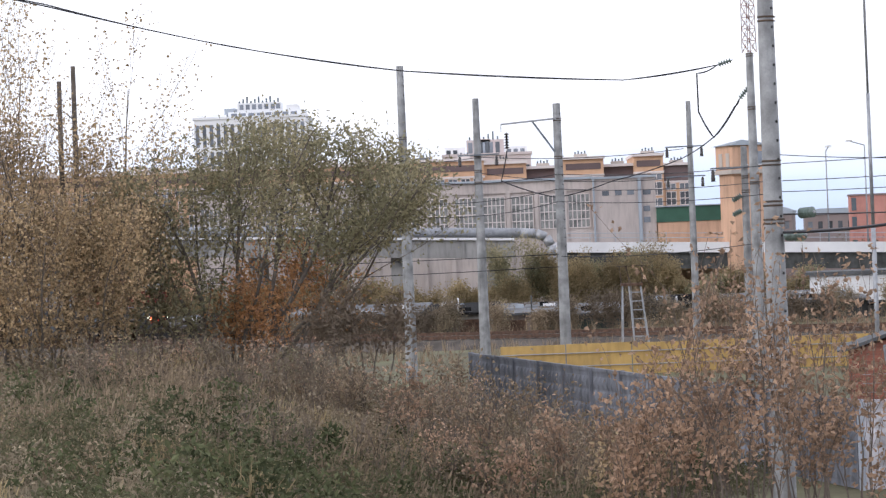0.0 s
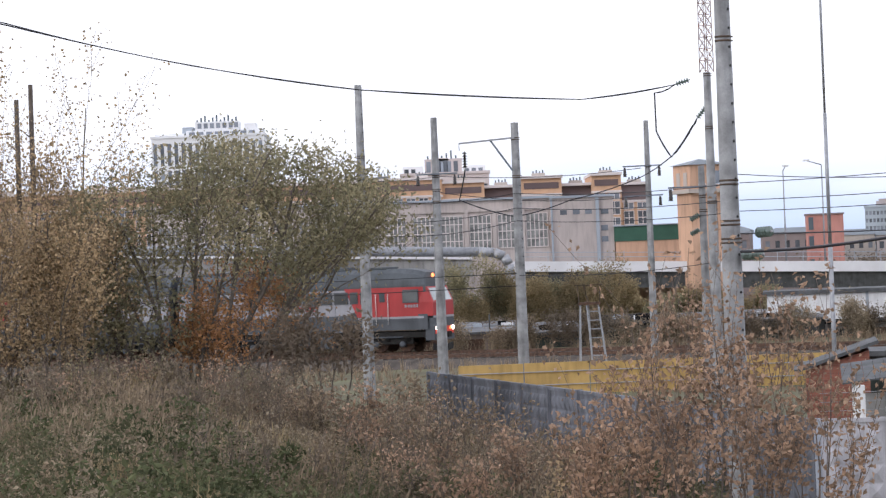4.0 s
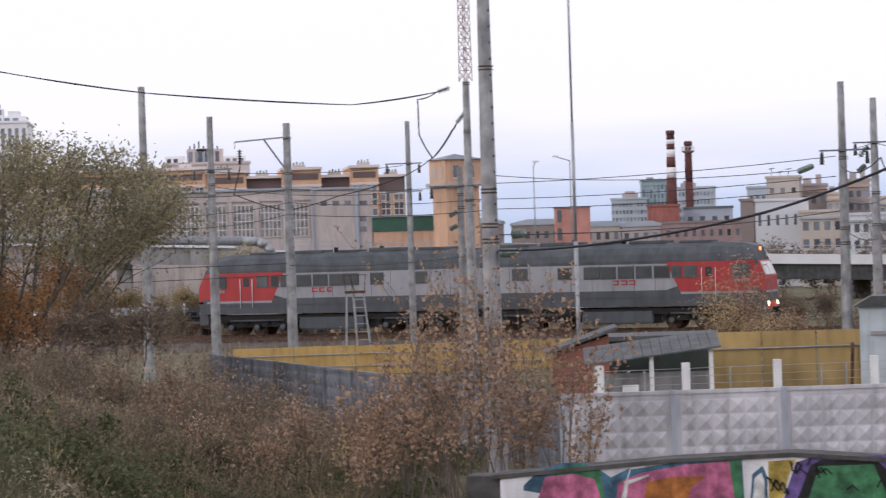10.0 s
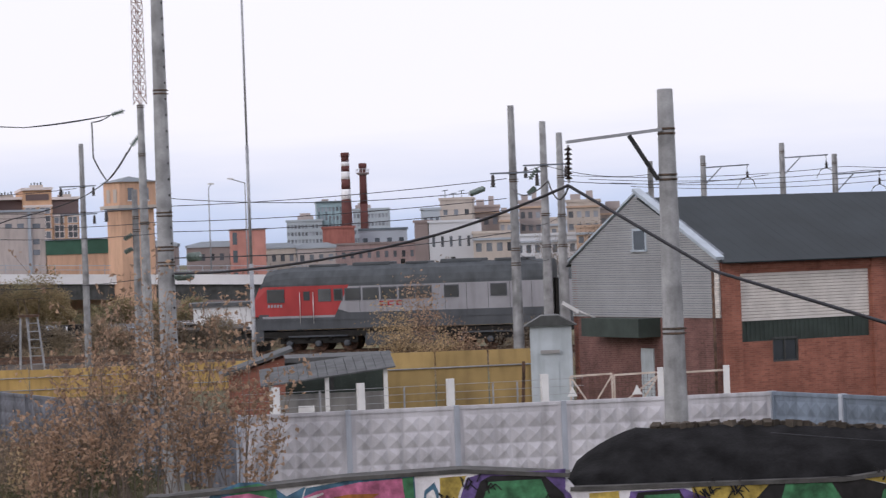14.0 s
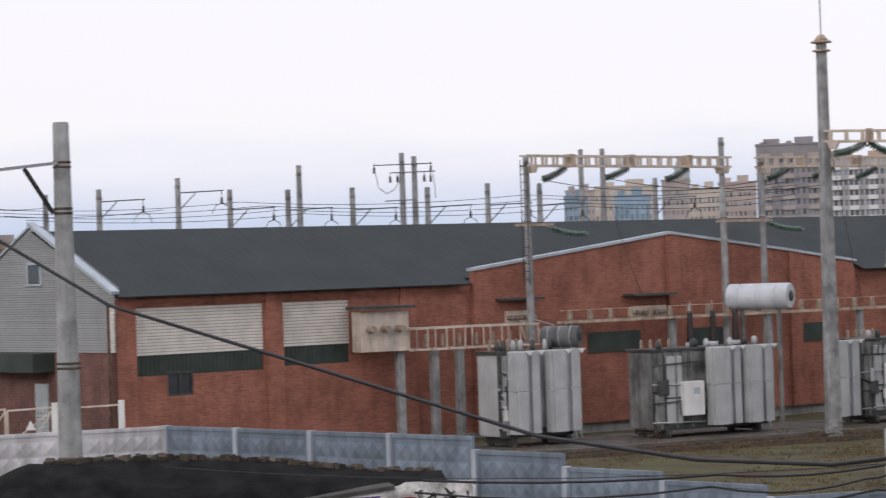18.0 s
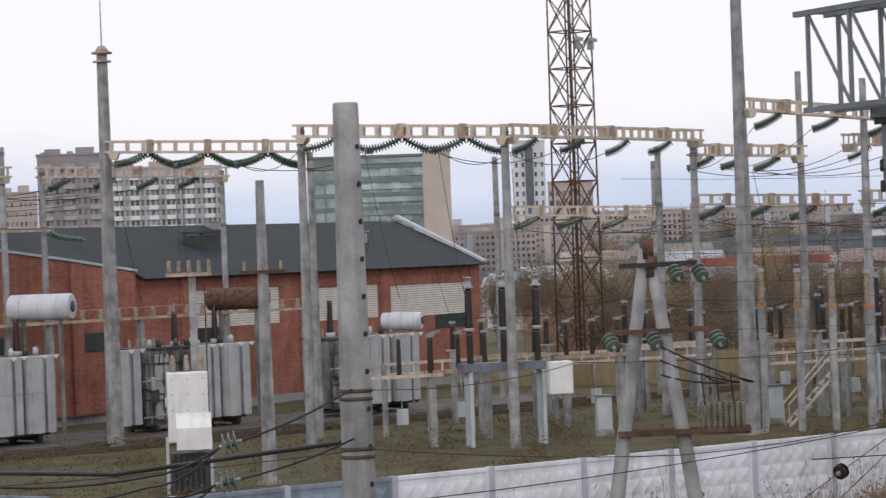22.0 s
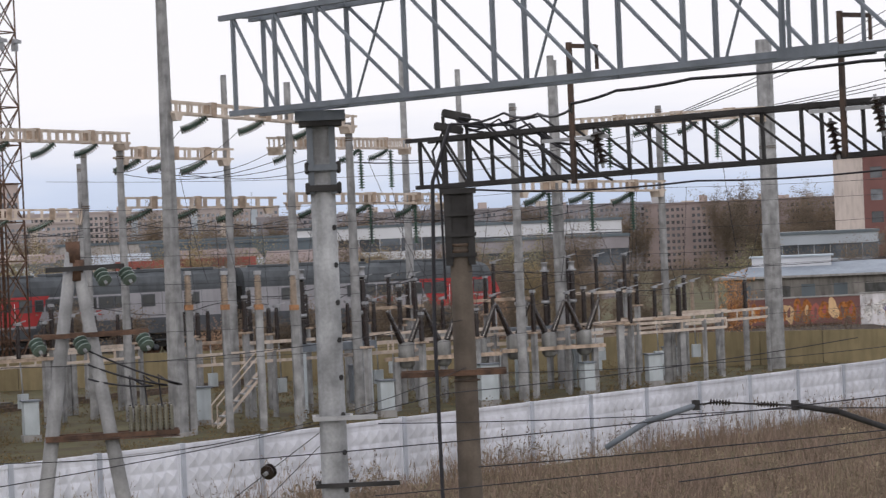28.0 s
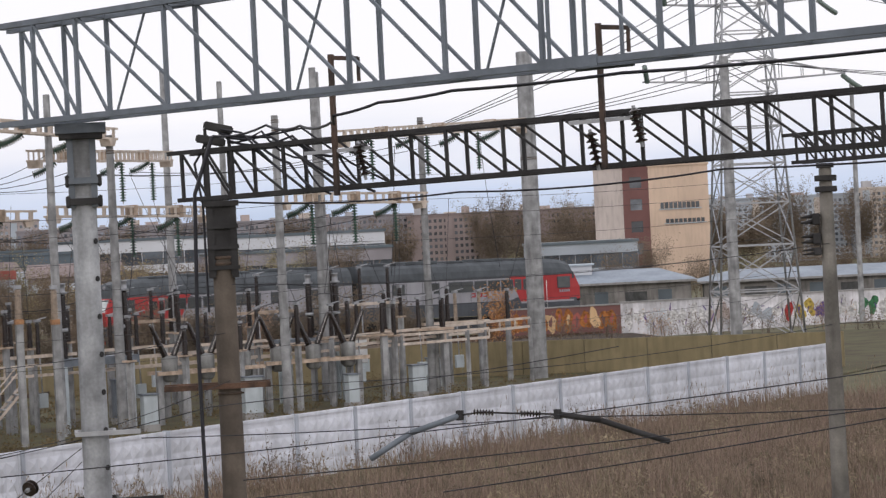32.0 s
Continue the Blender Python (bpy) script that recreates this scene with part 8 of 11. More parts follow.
ws = thing("white_shed", "long white-walled shed with a pale roof", "shed", pose(25.0, 195.0, 0, 0, 0, -8))
bm = B()
box(bm, (0, 0, -1), (9.6, 7, 4.0))
part("wall", bm, WHITE_P, ws)
bm = B()
box(bm, (-0.3, -0.3, 4.0), (9.9, 7.3, 4.25))
part("roof", bm, SHEET, ws)
bm = B()
box(bm, (7.0, -0.05, 0), (7.2, 0, 4.0))
part("pipe", bm, FAR_G, ws)

# ---- town behind the substation ----
FAR_D2 = mat("grimy_render", (0.33, 0.315, 0.30), 0.9, vary=0.2, scale=0.5, bump=0, stain=0.35)
# stained depot wall, its base darkened to stand for shade below the roof
DEPOT_SH = mat("shaded_stained_depot_wall", (0.21, 0.20, 0.19), 0.9, vary=0.35, scale=0.5, bump=0, stain=0.4)
STRIP_G = mat("grey_strip_windows", (0.10, 0.115, 0.135), 0.2, vary=0.4, scale=0.5, bump=0, island=0.4, rnd=0.3)
TOWER_D = mat("mauve_grey_panels", (0.27, 0.255, 0.275), 0.9, vary=0.15, scale=0.4, bump=0)
TOWER_L = mat("pale_grey_panels", (0.40, 0.395, 0.41), 0.9, vary=0.15, scale=0.4, bump=0)
ap, L = facade_block("apartment_tower", "tall mauve-grey and beige apartment tower", (230.3, 351.2), (239.8, 344.8), 25.2, 12, TOWER_D, 14, 13, glass=FAR_WIN, win=(0.6, 0.55))
roof_boxes(ap, L, 25.3, TOWER_D, ((0.6, 1.2, 0.5), (1.2, 2.6, 1.0), (4.8, 1.0, 0.6), (6.2, 3.0, 1.2)))
for x in (0.4, 4.1, 8.3):
    bm = B()
    for k in range(14):
        box(bm, (x, -0.45, 1.2 + k * 1.69), (x + 1.9, 0.0, 1.9 + k * 1.69))
    tagged(part("balcony_field", bm, HAZE_P, ap), kind="stuff")
ap, L = facade_block("apartment_tower", "beige panel apartment slab with white balconies", (239.7, 344.9), (254.4, 334.2), 22.6, 12, TOWER_L, 13, 22, glass=FAR_WIN, win=(0.62, 0.55))
for x in (0.6, 3.4, 6.4, 9.2, 12.2, 15.4):
    bm = B()
    for k in range(13):
        box(bm, (x, -0.5, 1.4 + k * 1.62), (x + 1.5, 0.0, 2.1 + k * 1.62))
    tagged(part("balcony_field", bm, CONC_L, ap), kind="stuff")
roof_boxes(ap, L, 22.8, FAR_O, ((0.5, 3.5, 1.2), (6.5, 3.0, 1.0), (12.5, 3.0, 1.2)))
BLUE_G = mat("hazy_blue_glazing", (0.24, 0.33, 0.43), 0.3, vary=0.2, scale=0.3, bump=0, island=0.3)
# haze over these blocks is only in their pale tones
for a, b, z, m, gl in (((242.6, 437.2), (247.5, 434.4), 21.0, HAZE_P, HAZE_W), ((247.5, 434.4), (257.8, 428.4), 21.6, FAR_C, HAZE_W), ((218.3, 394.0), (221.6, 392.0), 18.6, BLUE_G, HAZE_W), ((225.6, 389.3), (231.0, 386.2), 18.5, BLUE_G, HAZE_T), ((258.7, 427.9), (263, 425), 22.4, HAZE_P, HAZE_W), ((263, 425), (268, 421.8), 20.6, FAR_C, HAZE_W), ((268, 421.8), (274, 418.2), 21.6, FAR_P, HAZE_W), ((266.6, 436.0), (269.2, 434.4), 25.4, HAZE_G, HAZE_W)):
    bl, L = facade_block("apartment_building", "pale apartment block in the distance, haze put into its colours", a, b, z, 8, m, 11, max(5, int(math.hypot(b[0] - a[0], b[1] - a[1]) / 0.8)), glass=gl, win=(0.5, 0.45))
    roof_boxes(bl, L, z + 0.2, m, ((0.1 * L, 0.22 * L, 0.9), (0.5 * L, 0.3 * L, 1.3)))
OFFICE = mat("office_green_panels", (0.16, 0.20, 0.195), 0.5, vary=0.15, scale=0.3, bump=0)
OFFICE_W = mat("office_glazing", (0.27, 0.33, 0.34), 0.25, vary=0.35, scale=0.4, bump=0, rnd=0.35, spec=0.6)
of, L = facade_block("office_building", "green-grey glass office slab with dark bands", (228.1, 278.5), (239.6, 268.6), 21.0, 10, OFFICE, 10, 10, glass=OFFICE_W, win=(0.9, 0.7))
for k in range(10):
    bm = B()
    box(bm, (L * 0.42, -0.14, 3.9 + k * 1.8), (L, -0.02, 4.6 + k * 1.8))
    part("glass_band", bm, OFFICE_W, of)
facade_block("office_building", "blank concrete end tower of the office slab", (239.6, 268.6), (242.4, 266.0), 21.6, 8, FAR_C, 0, 0)
tw, L = facade_block("apartment_tower", "slim white tower with a dark balcony strip", (359.6, 375.6), (364.3, 371.2), 29.0, 8, FAR_W, 14, 5, glass=FAR_WIN, win=(0.4, 0.5))
bm = B()
box(bm, (2.4, -0.3, 3), (4.0, 0, 28.5))
part("balcony_strip", bm, FAR_D, tw)
facade_block("apartment_tower", "pale pinkish apartment tower far away", (364.6, 371.0), (371, 364.5), 20.5, 8, FAR_P, 10, 7, glass=FAR_WIN)
# HAZE_P walls here have haze mixed into their colour
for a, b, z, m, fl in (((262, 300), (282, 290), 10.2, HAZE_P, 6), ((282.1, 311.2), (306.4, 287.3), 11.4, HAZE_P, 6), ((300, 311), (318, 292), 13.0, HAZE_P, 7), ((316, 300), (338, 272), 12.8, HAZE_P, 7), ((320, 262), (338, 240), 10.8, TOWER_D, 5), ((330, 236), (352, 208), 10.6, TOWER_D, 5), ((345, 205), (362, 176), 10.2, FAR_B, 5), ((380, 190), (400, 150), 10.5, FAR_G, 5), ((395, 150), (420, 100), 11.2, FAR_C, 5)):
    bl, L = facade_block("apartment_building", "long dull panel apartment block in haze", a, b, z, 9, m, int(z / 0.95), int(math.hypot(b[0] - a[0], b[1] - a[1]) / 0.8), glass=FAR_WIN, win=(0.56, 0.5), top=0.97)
    for k in range(int(L / 4)):
        bm = B()
        x = (k + 0.3) * 4 + 0.7 * math.sin(k * 2.1)
        box(bm, (x, 1, z), (x + 1.4 + 0.6 * math.sin(k * 1.7), 4, z + 0.9 + 0.4 * math.cos(k * 2.9)))
        part("roof_box", bm, (TOWER_L, FAR_C, FAR_P)[k % 3], bl)
    for k in range(int(L / 5)):
        bm = B()
        box(bm, (k * 5 + 1.0, -0.25, 0.5), (k * 5 + 2.1, 0, z - 0.2))
        part("balcony_strip", bm, m if m in (TOWER_D, FAR_B) else (HAZE_G, FAR_C)[k % 2], bl)
rl = random.Random(17)
for i in range(26):
    p = polar(42.6 + i * 0.36 + rl.uniform(-0.1, 0.1), rl.uniform(222, 300))
    w, h = rl.uniform(4, 9), rl.uniform(3.2, 5.6)
    lh = thing("low_house", "low house with a pale metal roof among bare trees", "house", pose(p.x, p.y, 0, 0, 0, -45 + rl.uniform(-25, 25)), "low houses")
    bm = B()
    box(bm, (0, 0, -2), (w, 5, h))
    part("wall", bm, (FAR_C, FAR_P, FAR_W, FAR_B)[i % 4], lh)
    bm = B()
    prism(bm, [(-0.4, h), (5.4, h), (2.5, h + 1.3)], w + 0.6, Matrix.Translation((-0.3, 0, 0)) @ pose(0, 0, 0, 0, 0, 90) @ Matrix.Scale(-1, 4, (0, 1, 0)))
    part("roof", bm, (SHEET, FAR_P, FAR_G, FAR_B, TRIM)[i % 5], lh)
    for k in range(int(w / 1.9)):
        bm = B()
        box(bm, (0.6 + k * 1.9, -0.05, h - 1.9), (1.6 + k * 1.9, 0, h - 0.6))
        part("window", bm, FAR_WIN, lh)
rs = thing("red_store", "low store with a bright red fascia", "shop", pose(152.6, 139.5, 0, 0, 0, -48))
bm = B()
box(bm, (0, 0, -1), (11, 8, 5.4))
part("wall", bm, FAR_G, rs)
bm = B()
box(bm, (-0.1, -0.2, 5.5), (11.1, 0, 6.2))
part("fascia", bm, FAR_R, rs, "bright red fascia band")
for i in range(3):
    bm = B()
    box(bm, (1 + i * 3, -0.05, 1.5), (3.2 + i * 3, 0, 4.6))
    part("shop_window", bm, FAR_WIN, rs)
for a, b, z, m, fl, n in (((215, 205), (236, 186), 7.6, FAR_D2, 3, 12), ((234.9, 186.6), (248, 169), 8.3, FAR_W, 3, 9), ((229, 160.5), (240, 145.5), 8.0, FAR_W, 3, 9), ((200, 178), (214, 166), 7.2, FAR_D, 2, 12), ((212, 150), (224, 135), 6.3, TOWER_D, 2, 10), ((240, 128), (246, 118), 5.6, FAR_G, 2, 7)):
    facade_block("factory_building", "long low grey factory building with strip windows", a, b, z, 8, m, fl, n, glass=STRIP_G, win=(0.97, 0.6), roof=FAR_D, top=0.9)
# warmer, lighter render colour that stands for sunlight on the right face
SUNLIT_P = mat("sunlit_tone_facade", (0.60, 0.46, 0.36), 0.9, vary=0.1, scale=0.2, bump=0, stain=0.12)
# small white houses with blue gabled roofs
for az, d, w, h in ((59.8, 425, 5, 6.6), (60.35, 430, 4.5, 7.0), (60.9, 428, 5, 6.4), (61.4, 436, 4.5, 6.8), (62.1, 430, 5, 6.2), (57.6, 425, 5, 6.4), (56.6, 430, 4.5, 6.8)):
    p = polar(az, d)
    hs = thing("terraced_house", "small white house with a blue gabled roof", "house", pose(p.x, p.y, 0, 0, 0, -az + 20), "terraced houses")
    bm = B()
    prism(bm, [(0, -2), (w, -2), (w, h - 1.6), (w / 2, h), (0, h - 1.6)], 7)
    part("wall", bm, FAR_C, hs)
    for s in (-1, 1):
        bm = B()
        bar(bm, (w / 2, 3.4, h + 0.1), (w / 2 + s * (w / 2 + 0.4), 3.4, h - 1.65), 7.6, 0.15)
        part("roof", bm, FAR_G, hs, "blue-grey roof slope")
    for i in range(2):
        for z in (2.2, 4.6):
            bm = B()
            box(bm, (0.9 + i * (w - 3.0), -0.04, z), (2.1 + i * (w - 3.0), 0, z + 1.3))
            part("window", bm, FAR_WIN, hs)
# left face gets a greyer colour in place of its shade
pb, L = facade_block("office_building", "beige panel building in a shaded-side tone with rust-red glazed stair tower", (294.9, 147.3), (296.5, 144.0), 14.6, 10, HALL_W, 0, 0)
STAIR_R = mat("rust_red_cladding", (0.17, 0.085, 0.08), 0.8, vary=0.12, scale=0.4, bump=0)
pb2, L2 = facade_block("stair_tower", "rust-red brick stair tower with windows", (296.5, 144.0), (297.9, 141.0), 15.0, 10, STAIR_R, 5, 1, glass=FAR_WIN, win=(0.45, 0.5))
pb3, L3 = facade_block("office_building", "peach office block with sunlight put into its colour and ribbon windows", (297.9, 141.0), (301.2, 134.2), 14.6, 9, SUNLIT_P, 0, 0)
for z, zh, x0 in ((9.2, 0.75, 1.4), (7.35, 0.5, 2.0)):
    for k in range(9):
        bm = B()
        box(bm, (x0 + k * 0.56, -0.08, z), (x0 + k * 0.56 + 0.44, 0.01, z + zh))
        part("ribbon_window", bm, GLASS_D, pb3)
    bm = B()
    box(bm, (x0 - 0.2, -0.16, z - 0.14), (x0 + 5.2, 0.01, z - 0.03))
    part("window_sill", bm, TRIM, pb3)


DEPOT_R = mat("blue_grey_sheet_roof", (0.26, 0.30, 0.35), 0.6, vary=0.15, scale=0.5, bump=0, stain=0.15)


def depot(name, label, a, b, eave, rise, wall, clear=None):
    """A low workshop: walls, a shallow hipped roof, doors and windows, and a raised rooflight on top."""
    a, b = Vector(a), Vector(b)
    L = (b - a).length
    t = thing(name, label, "depot", pose(a.x, a.y, 0, 0, 0, math.degrees(math.atan2(b.y - a.y, b.x - a.x))), "depot buildings")
    bm = B()
    box(bm, (0, 0, -1.5), (L, 9, eave))
    part("wall", bm, wall, t)
    bm = B()
    v = [bm.verts.new(p) for p in ((-0.5, -0.5, eave), (L + 0.5, -0.5, eave), (L + 0.5, 9.5, eave), (-0.5, 9.5, eave), (2.5, 4.5, eave + rise), (L - 2.5, 4.5, eave + rise))]
    for f in ((3, 2, 1, 0), (0, 1, 5, 4), (1, 2, 5), (2, 3, 4, 5), (3, 0, 4)):
        bm.faces.new([v[i] for i in f])
    part("roof", bm, DEPOT_R, t, "pale blue sheet-metal hipped roof")
    bm = B()
    box(bm, (-0.5, -0.55, eave - 0.18), (L + 0.5, -0.5, eave))
    part("fascia", bm, CONC_V, t)
    if clear:
        bm = B()
        box(bm, (clear[0], 3.0, eave), (clear[1], 6.0, clear[2]))
        c = part("rooflight", bm, FAR_W, t, "white raised rooflight")
        bm = B()
        box(bm, (clear[0] - 0.2, 2.8, clear[2]), (clear[1] + 0.2, 6.2, clear[2] + 0.12))
        part("rooflight_cap", bm, TRIM, c)
    for i in range(int(L / 2.6)):
        bm = B()
        if i % 3 == 1:
            box(bm, (0.7 + i * 2.6, -0.05, -0.3), (2.5 + i * 2.6, 0, 1.9))
            part("door", bm, TDARK, t)
        else:
            box(bm, (0.8 + i * 2.6, -0.05, 1.0), (1.9 + i * 2.6, 0, 2.0))
            part("window", bm, FAR_D, t)
    return t


depot("depot_building", "low whitewashed depot with a pale blue hipped roof", (185.4, 102.6), (192.9, 87.9), 2.75, 0.95, DEPOT_SH, (2.0, 8.5, 4.2))
depot("depot_building", "low grey workshop with a pale blue roof", (193.4, 87.0), (205.0, 62.0), 2.5, 0.75, DEPOT_SH)
GRAF_W = mat("sprayed_white_wall", (0.62, 0.61, 0.64), 0.85, vary=0.3, scale=0.8, stain=0.3)
GRAF = [mat("spray_" + n, c, 0.65, vary=0.5, scale=5.0, fine=22, bump=0.15, stain=0.4) for n, c in (("pink", (0.42, 0.12, 0.22)), ("green", (0.045, 0.16, 0.075)), ("yellow", (0.42, 0.31, 0.07)), ("purple", (0.115, 0.075, 0.22)), ("black", (0.014, 0.013, 0.014)), ("white", (0.58, 0.57, 0.57)), ("blue", (0.055, 0.13, 0.20)), ("orange", (0.33, 0.12, 0.03)), ("red", (0.30, 0.03, 0.03)))]
PINK, GREEN, YELO, PURP, BLAK, WHIT, BLUE, ORAN, REDD = GRAF


def blob(bm, cx, cz, rx, rz, y, n=18, wob=0.15, seed=0, thick=0.004):
    """A flat sprayed patch, 4 mm thick, with a wavy outline, in the plane y."""
    rnd = random.Random(seed)
    ph = [rnd.uniform(0, 6.3) for _ in range(3)]
    pts = []
    for i in range(n):
        a = 2 * math.pi * i / n
        k = 1 + wob * (math.sin(2 * a + ph[0]) + 0.6 * math.sin(3 * a + ph[1]) + 0.4 * math.sin(5 * a + ph[2]))
        pts.append((cx + rx * k * math.cos(a), cz + rz * k * math.sin(a)))
    return prism(bm, pts, thick, Matrix.Translation((0, y - thick, 0)))


gw2 = thing("graffiti_wall", "long low concrete wall covered with graffiti beside the tracks", "wall", pose(158.61, 87.73, 0, 0, 0, -51.5))
bm = B()
box(bm, (0, 0, -1), (9.3, 0.3, 1.8))
part("wall", bm, STAIR_R, gw2, "faded red painted wall section")
bm = B()
box(bm, (9.3, 0.0, -1), (38, 0.3, 1.9))
part("wall", bm, GRAF_W, gw2)
bm = B()
box(bm, (-0.1, -0.06, 1.8), (9.3, 0.36, 1.9))
box(bm, (9.3, -0.06, 1.9), (38, 0.36, 2.0))
part("coping", bm, CONC_V, gw2)
rg7 = random.Random(5)
for i in range(14):
    bm = B()
    blob(bm, 0.45 + i * 0.63, 0.85 + 0.12 * math.sin(i * 1.9), 0.36, 0.72, -0.002 - 0.0003 * (i % 3), seed=70 + i, wob=0.2)
    ltr = part("sprayed_letter", bm, (ORAN, FAR_Y, ORAN, ORAN, FAR_R)[i % 5], gw2)
    bm = B()
    blob(bm, 0.45 + i * 0.63, 0.9 + 0.12 * math.sin(i * 1.9), 0.12, 0.35, -0.006, seed=170 + i, wob=0.2)
    part("letter_counter", bm, (STAIR_R, FAR_R, FAR_Y)[i % 3], ltr)
for i in range(34):
    x = 9.9 + i * 0.78
    bm = B()
    blob(bm, x, 0.75 + 0.2 * math.sin(i * 2.3), 0.36, 0.6, -0.002 - 0.0003 * (i % 3), seed=i, wob=0.26)
    ltr = part("sprayed_letter", bm, ((WHIT, FAR_W, WHIT, WHIT, FAR_P, WHIT, FAR_G, WHIT)[(i // 2) % 8] if i < 15 else (YELO, PURP, WHIT, GREEN, WHIT, FAR_P, GREEN, REDD)[(i // 2) % 8]), gw2)
    bm = B()
    for k in range(2):
        xa, za = x + rg7.uniform(-0.3, 0.3), 0.75 + rg7.uniform(-0.5, 0.5)
        bar(bm, (xa, -0.012, za), (xa + rg7.uniform(-0.25, 0.25), -0.012, za + rg7.uniform(-0.6, 0.6)), 0.008, 0.07)
    part("outline_stroke", bm, PURP if i % 3 else FAR_B, ltr)

OCHRE = mat("dull_ochre_concrete", (0.235, 0.195, 0.115), 0.9, vary=0.15, scale=0.8, stain=0.25, rnd=0.08)
# ochre boundary wall beyond the switchyard
for (xa, ya), (xb, yb), zt in (((96.0, 103.0), (116.0, 66.0), 1.75), ((116.0, 66.0), (118.5, 46.0), 1.75)):
    L = math.hypot(xb - xa, yb - ya)
    ow = thing("boundary_wall", "dull ochre concrete boundary wall of the yard", "wall", pose(xa, ya, 0, 0, 0, math.degrees(math.atan2(yb - ya, xb - xa))), "boundary walls")
    n = int(L / 3)
    me = mesh_of("panel", box(B(), (0.03, 0, -0.5), (L / n - 0.03, 0.15, zt)), OCHRE)
    for i in range(n):
        p = part("panel", me, OCHRE, ow)
        p.location = (i * L / n, 0, 0)

# ---- yard to the west: ochre fence, sheds, wire fence ----
of1 = thing("ochre_fence", "faded ochre concrete fence behind bare bushes", "fence", pose(2.2, 127.6, 0, 0, 0, -3.0), kind="structure")
me = mesh_of("panel", box(B(), (0.02, 0, 0), (2.96, 0.15, 2.5)), YELLOW)
for i in range(6):
    p = part("panel", me, YELLOW, of1)
    p.location = (i * 3, 0, random.uniform(-0.03, 0.03))
for x in (1.5, 2.1):
    bm = B()
    tube(bm, (0, -0.1, x), (18, -0.1, x), 0.025, n=5)
    part("pipe_rail", bm, STEEL_Z, of1)
of2 = thing("ochre_fence", "ochre sheet-metal fence panels with a pipe rail", "fence", pose(18.3, 90.4, 0, 0, 0, -13.2), kind="structure")
me = mesh_of("panel", box(B(), (0.02, 0, 0.3), (1.86, 0.06, 3.95)), YELLOW2)
for i in range(3):
    p = part("panel", me, YELLOW2, of2)
    p.location = (i * 1.9, 0, 0)
bm = B()
tube(bm, (0.2, -0.06, 3.35), (5.6, -0.06, 3.4), 0.03, n=6)
part("pipe_rail", bm, STEEL_Z, of2)
bm = B()
bar(bm, (4.9, -0.3, 0), (5.05, -0.3, 3.5), 0.12, 0.12)
part("stake", bm, RUST, of2)

bs = thing("brick_shed", "small red brick shed with a sloping grey roof", "shed", pose(12.9, 91.3, 0.6, 0, 0, -8))
bm = B()
prism(bm, [(0, 0), (2.0, 0), (2.0, 3.35), (0, 2.75)], 3.0)
part("wall", bm, BRICK, bs)
bm = B()
bar(bm, (-0.35, 1.5, 2.75), (2.3, 1.5, 3.62), 3.6, 0.1)
part("roof", bm, SHEET, bs)
gs = thing("garage_shed", "dark shed with ribbed green doors and a felt roof", "shed", pose(15.3, 95.9, 0.6, 0, 0, -9))
bm = B()
box(bm, (0, 0, 0), (4.3, 3.5, 2.95))
part("wall", bm, TDARK, gs)
for i in range(2):
    bm = B()
    box(bm, (0.15 + i * 2.05, -0.06, 0), (2.05 + i * 2.05, 0, 2.6))
    leaf = part("door", bm, GREEN_P, gs, "ribbed dark green door")
    for k in range(10):
        bm = B()
        box(bm, (0.2 + i * 2.05 + k * 0.19, -0.1, 0), (0.27 + i * 2.05 + k * 0.19, -0.06, 2.6))
        part("rib", bm, GREEN_P, leaf)
bm = B()
box(bm, (-0.2, -0.2, 2.95), (4.5, 3.7, 3.12))
part("roof", bm, SHEET, gs)
ls = thing("lean_to_shed", "lean-to shed with a weathered tilted sheet roof", "shed", pose(13.7, 86.9, 0.6, 0, 0, -8))
bm = B()
n = 14
for i in range(n):
    bm = B()
    x0, x1 = -0.35 + i * 4.6 / n, -0.35 + (i + 0.96) * 4.6 / n
    z0, z1 = 2.62 + 0.11 * (x0 + 0.35), 2.62 + 0.11 * (x1 + 0.35)
    v = [(x0, -0.6, z0 - 0.08), (x1, -0.6, z1 - 0.08), (x1, 2.6, z1 + 0.35), (x0, 2.6, z0 + 0.35)]
    a = [bm.verts.new(p) for p in v]
    b = [bm.verts.new((p[0], p[1], p[2] + 0.05)) for p in v]
    bm.faces.new(a[::-1])
    bm.faces.new(b)
    for k in range(4):
        bm.faces.new((a[k], a[(k + 1) % 4], b[(k + 1) % 4], b[k]))
    part("roof_sheet", bm, SHEET, ls)
for x in (0.0, 1.9, 3.9):
    bm = B()
    bar(bm, (x, -0.3, 0), (x, -0.3, 2.6 + 0.1 * x), 0.14, 0.14)
    part("post", bm, WHITE_P, ls)
bm = B()
box(bm, (0, 0.6, 0), (3.9, 0.8, 2.2))
part("back_wall", bm, CONC_V, ls)
bm = B()
box(bm, (0.9, -0.35, 1.55), (1.45, -0.3, 1.85))
part("white_plate", bm, WHITE_P, ls)
cn = thing("metal_kiosk", "pale blue-grey sheet kiosk with a small gabled roof", "kiosk", pose(22.45, 85.3, 0.7, 0, 0, -15))
bm = B()
box(bm, (0, 0, 0), (1.42, 1.6, 4.15))
part("body", bm, LGREY, cn)
bm = B()
prism(bm, [(-0.2, 4.15), (1.62, 4.15), (1.0, 4.5), (0.4, 4.5)], 1.9, Matrix.Translation((0, -0.2, 0)))
part("roof", bm, TDARK, cn)
bm = B()
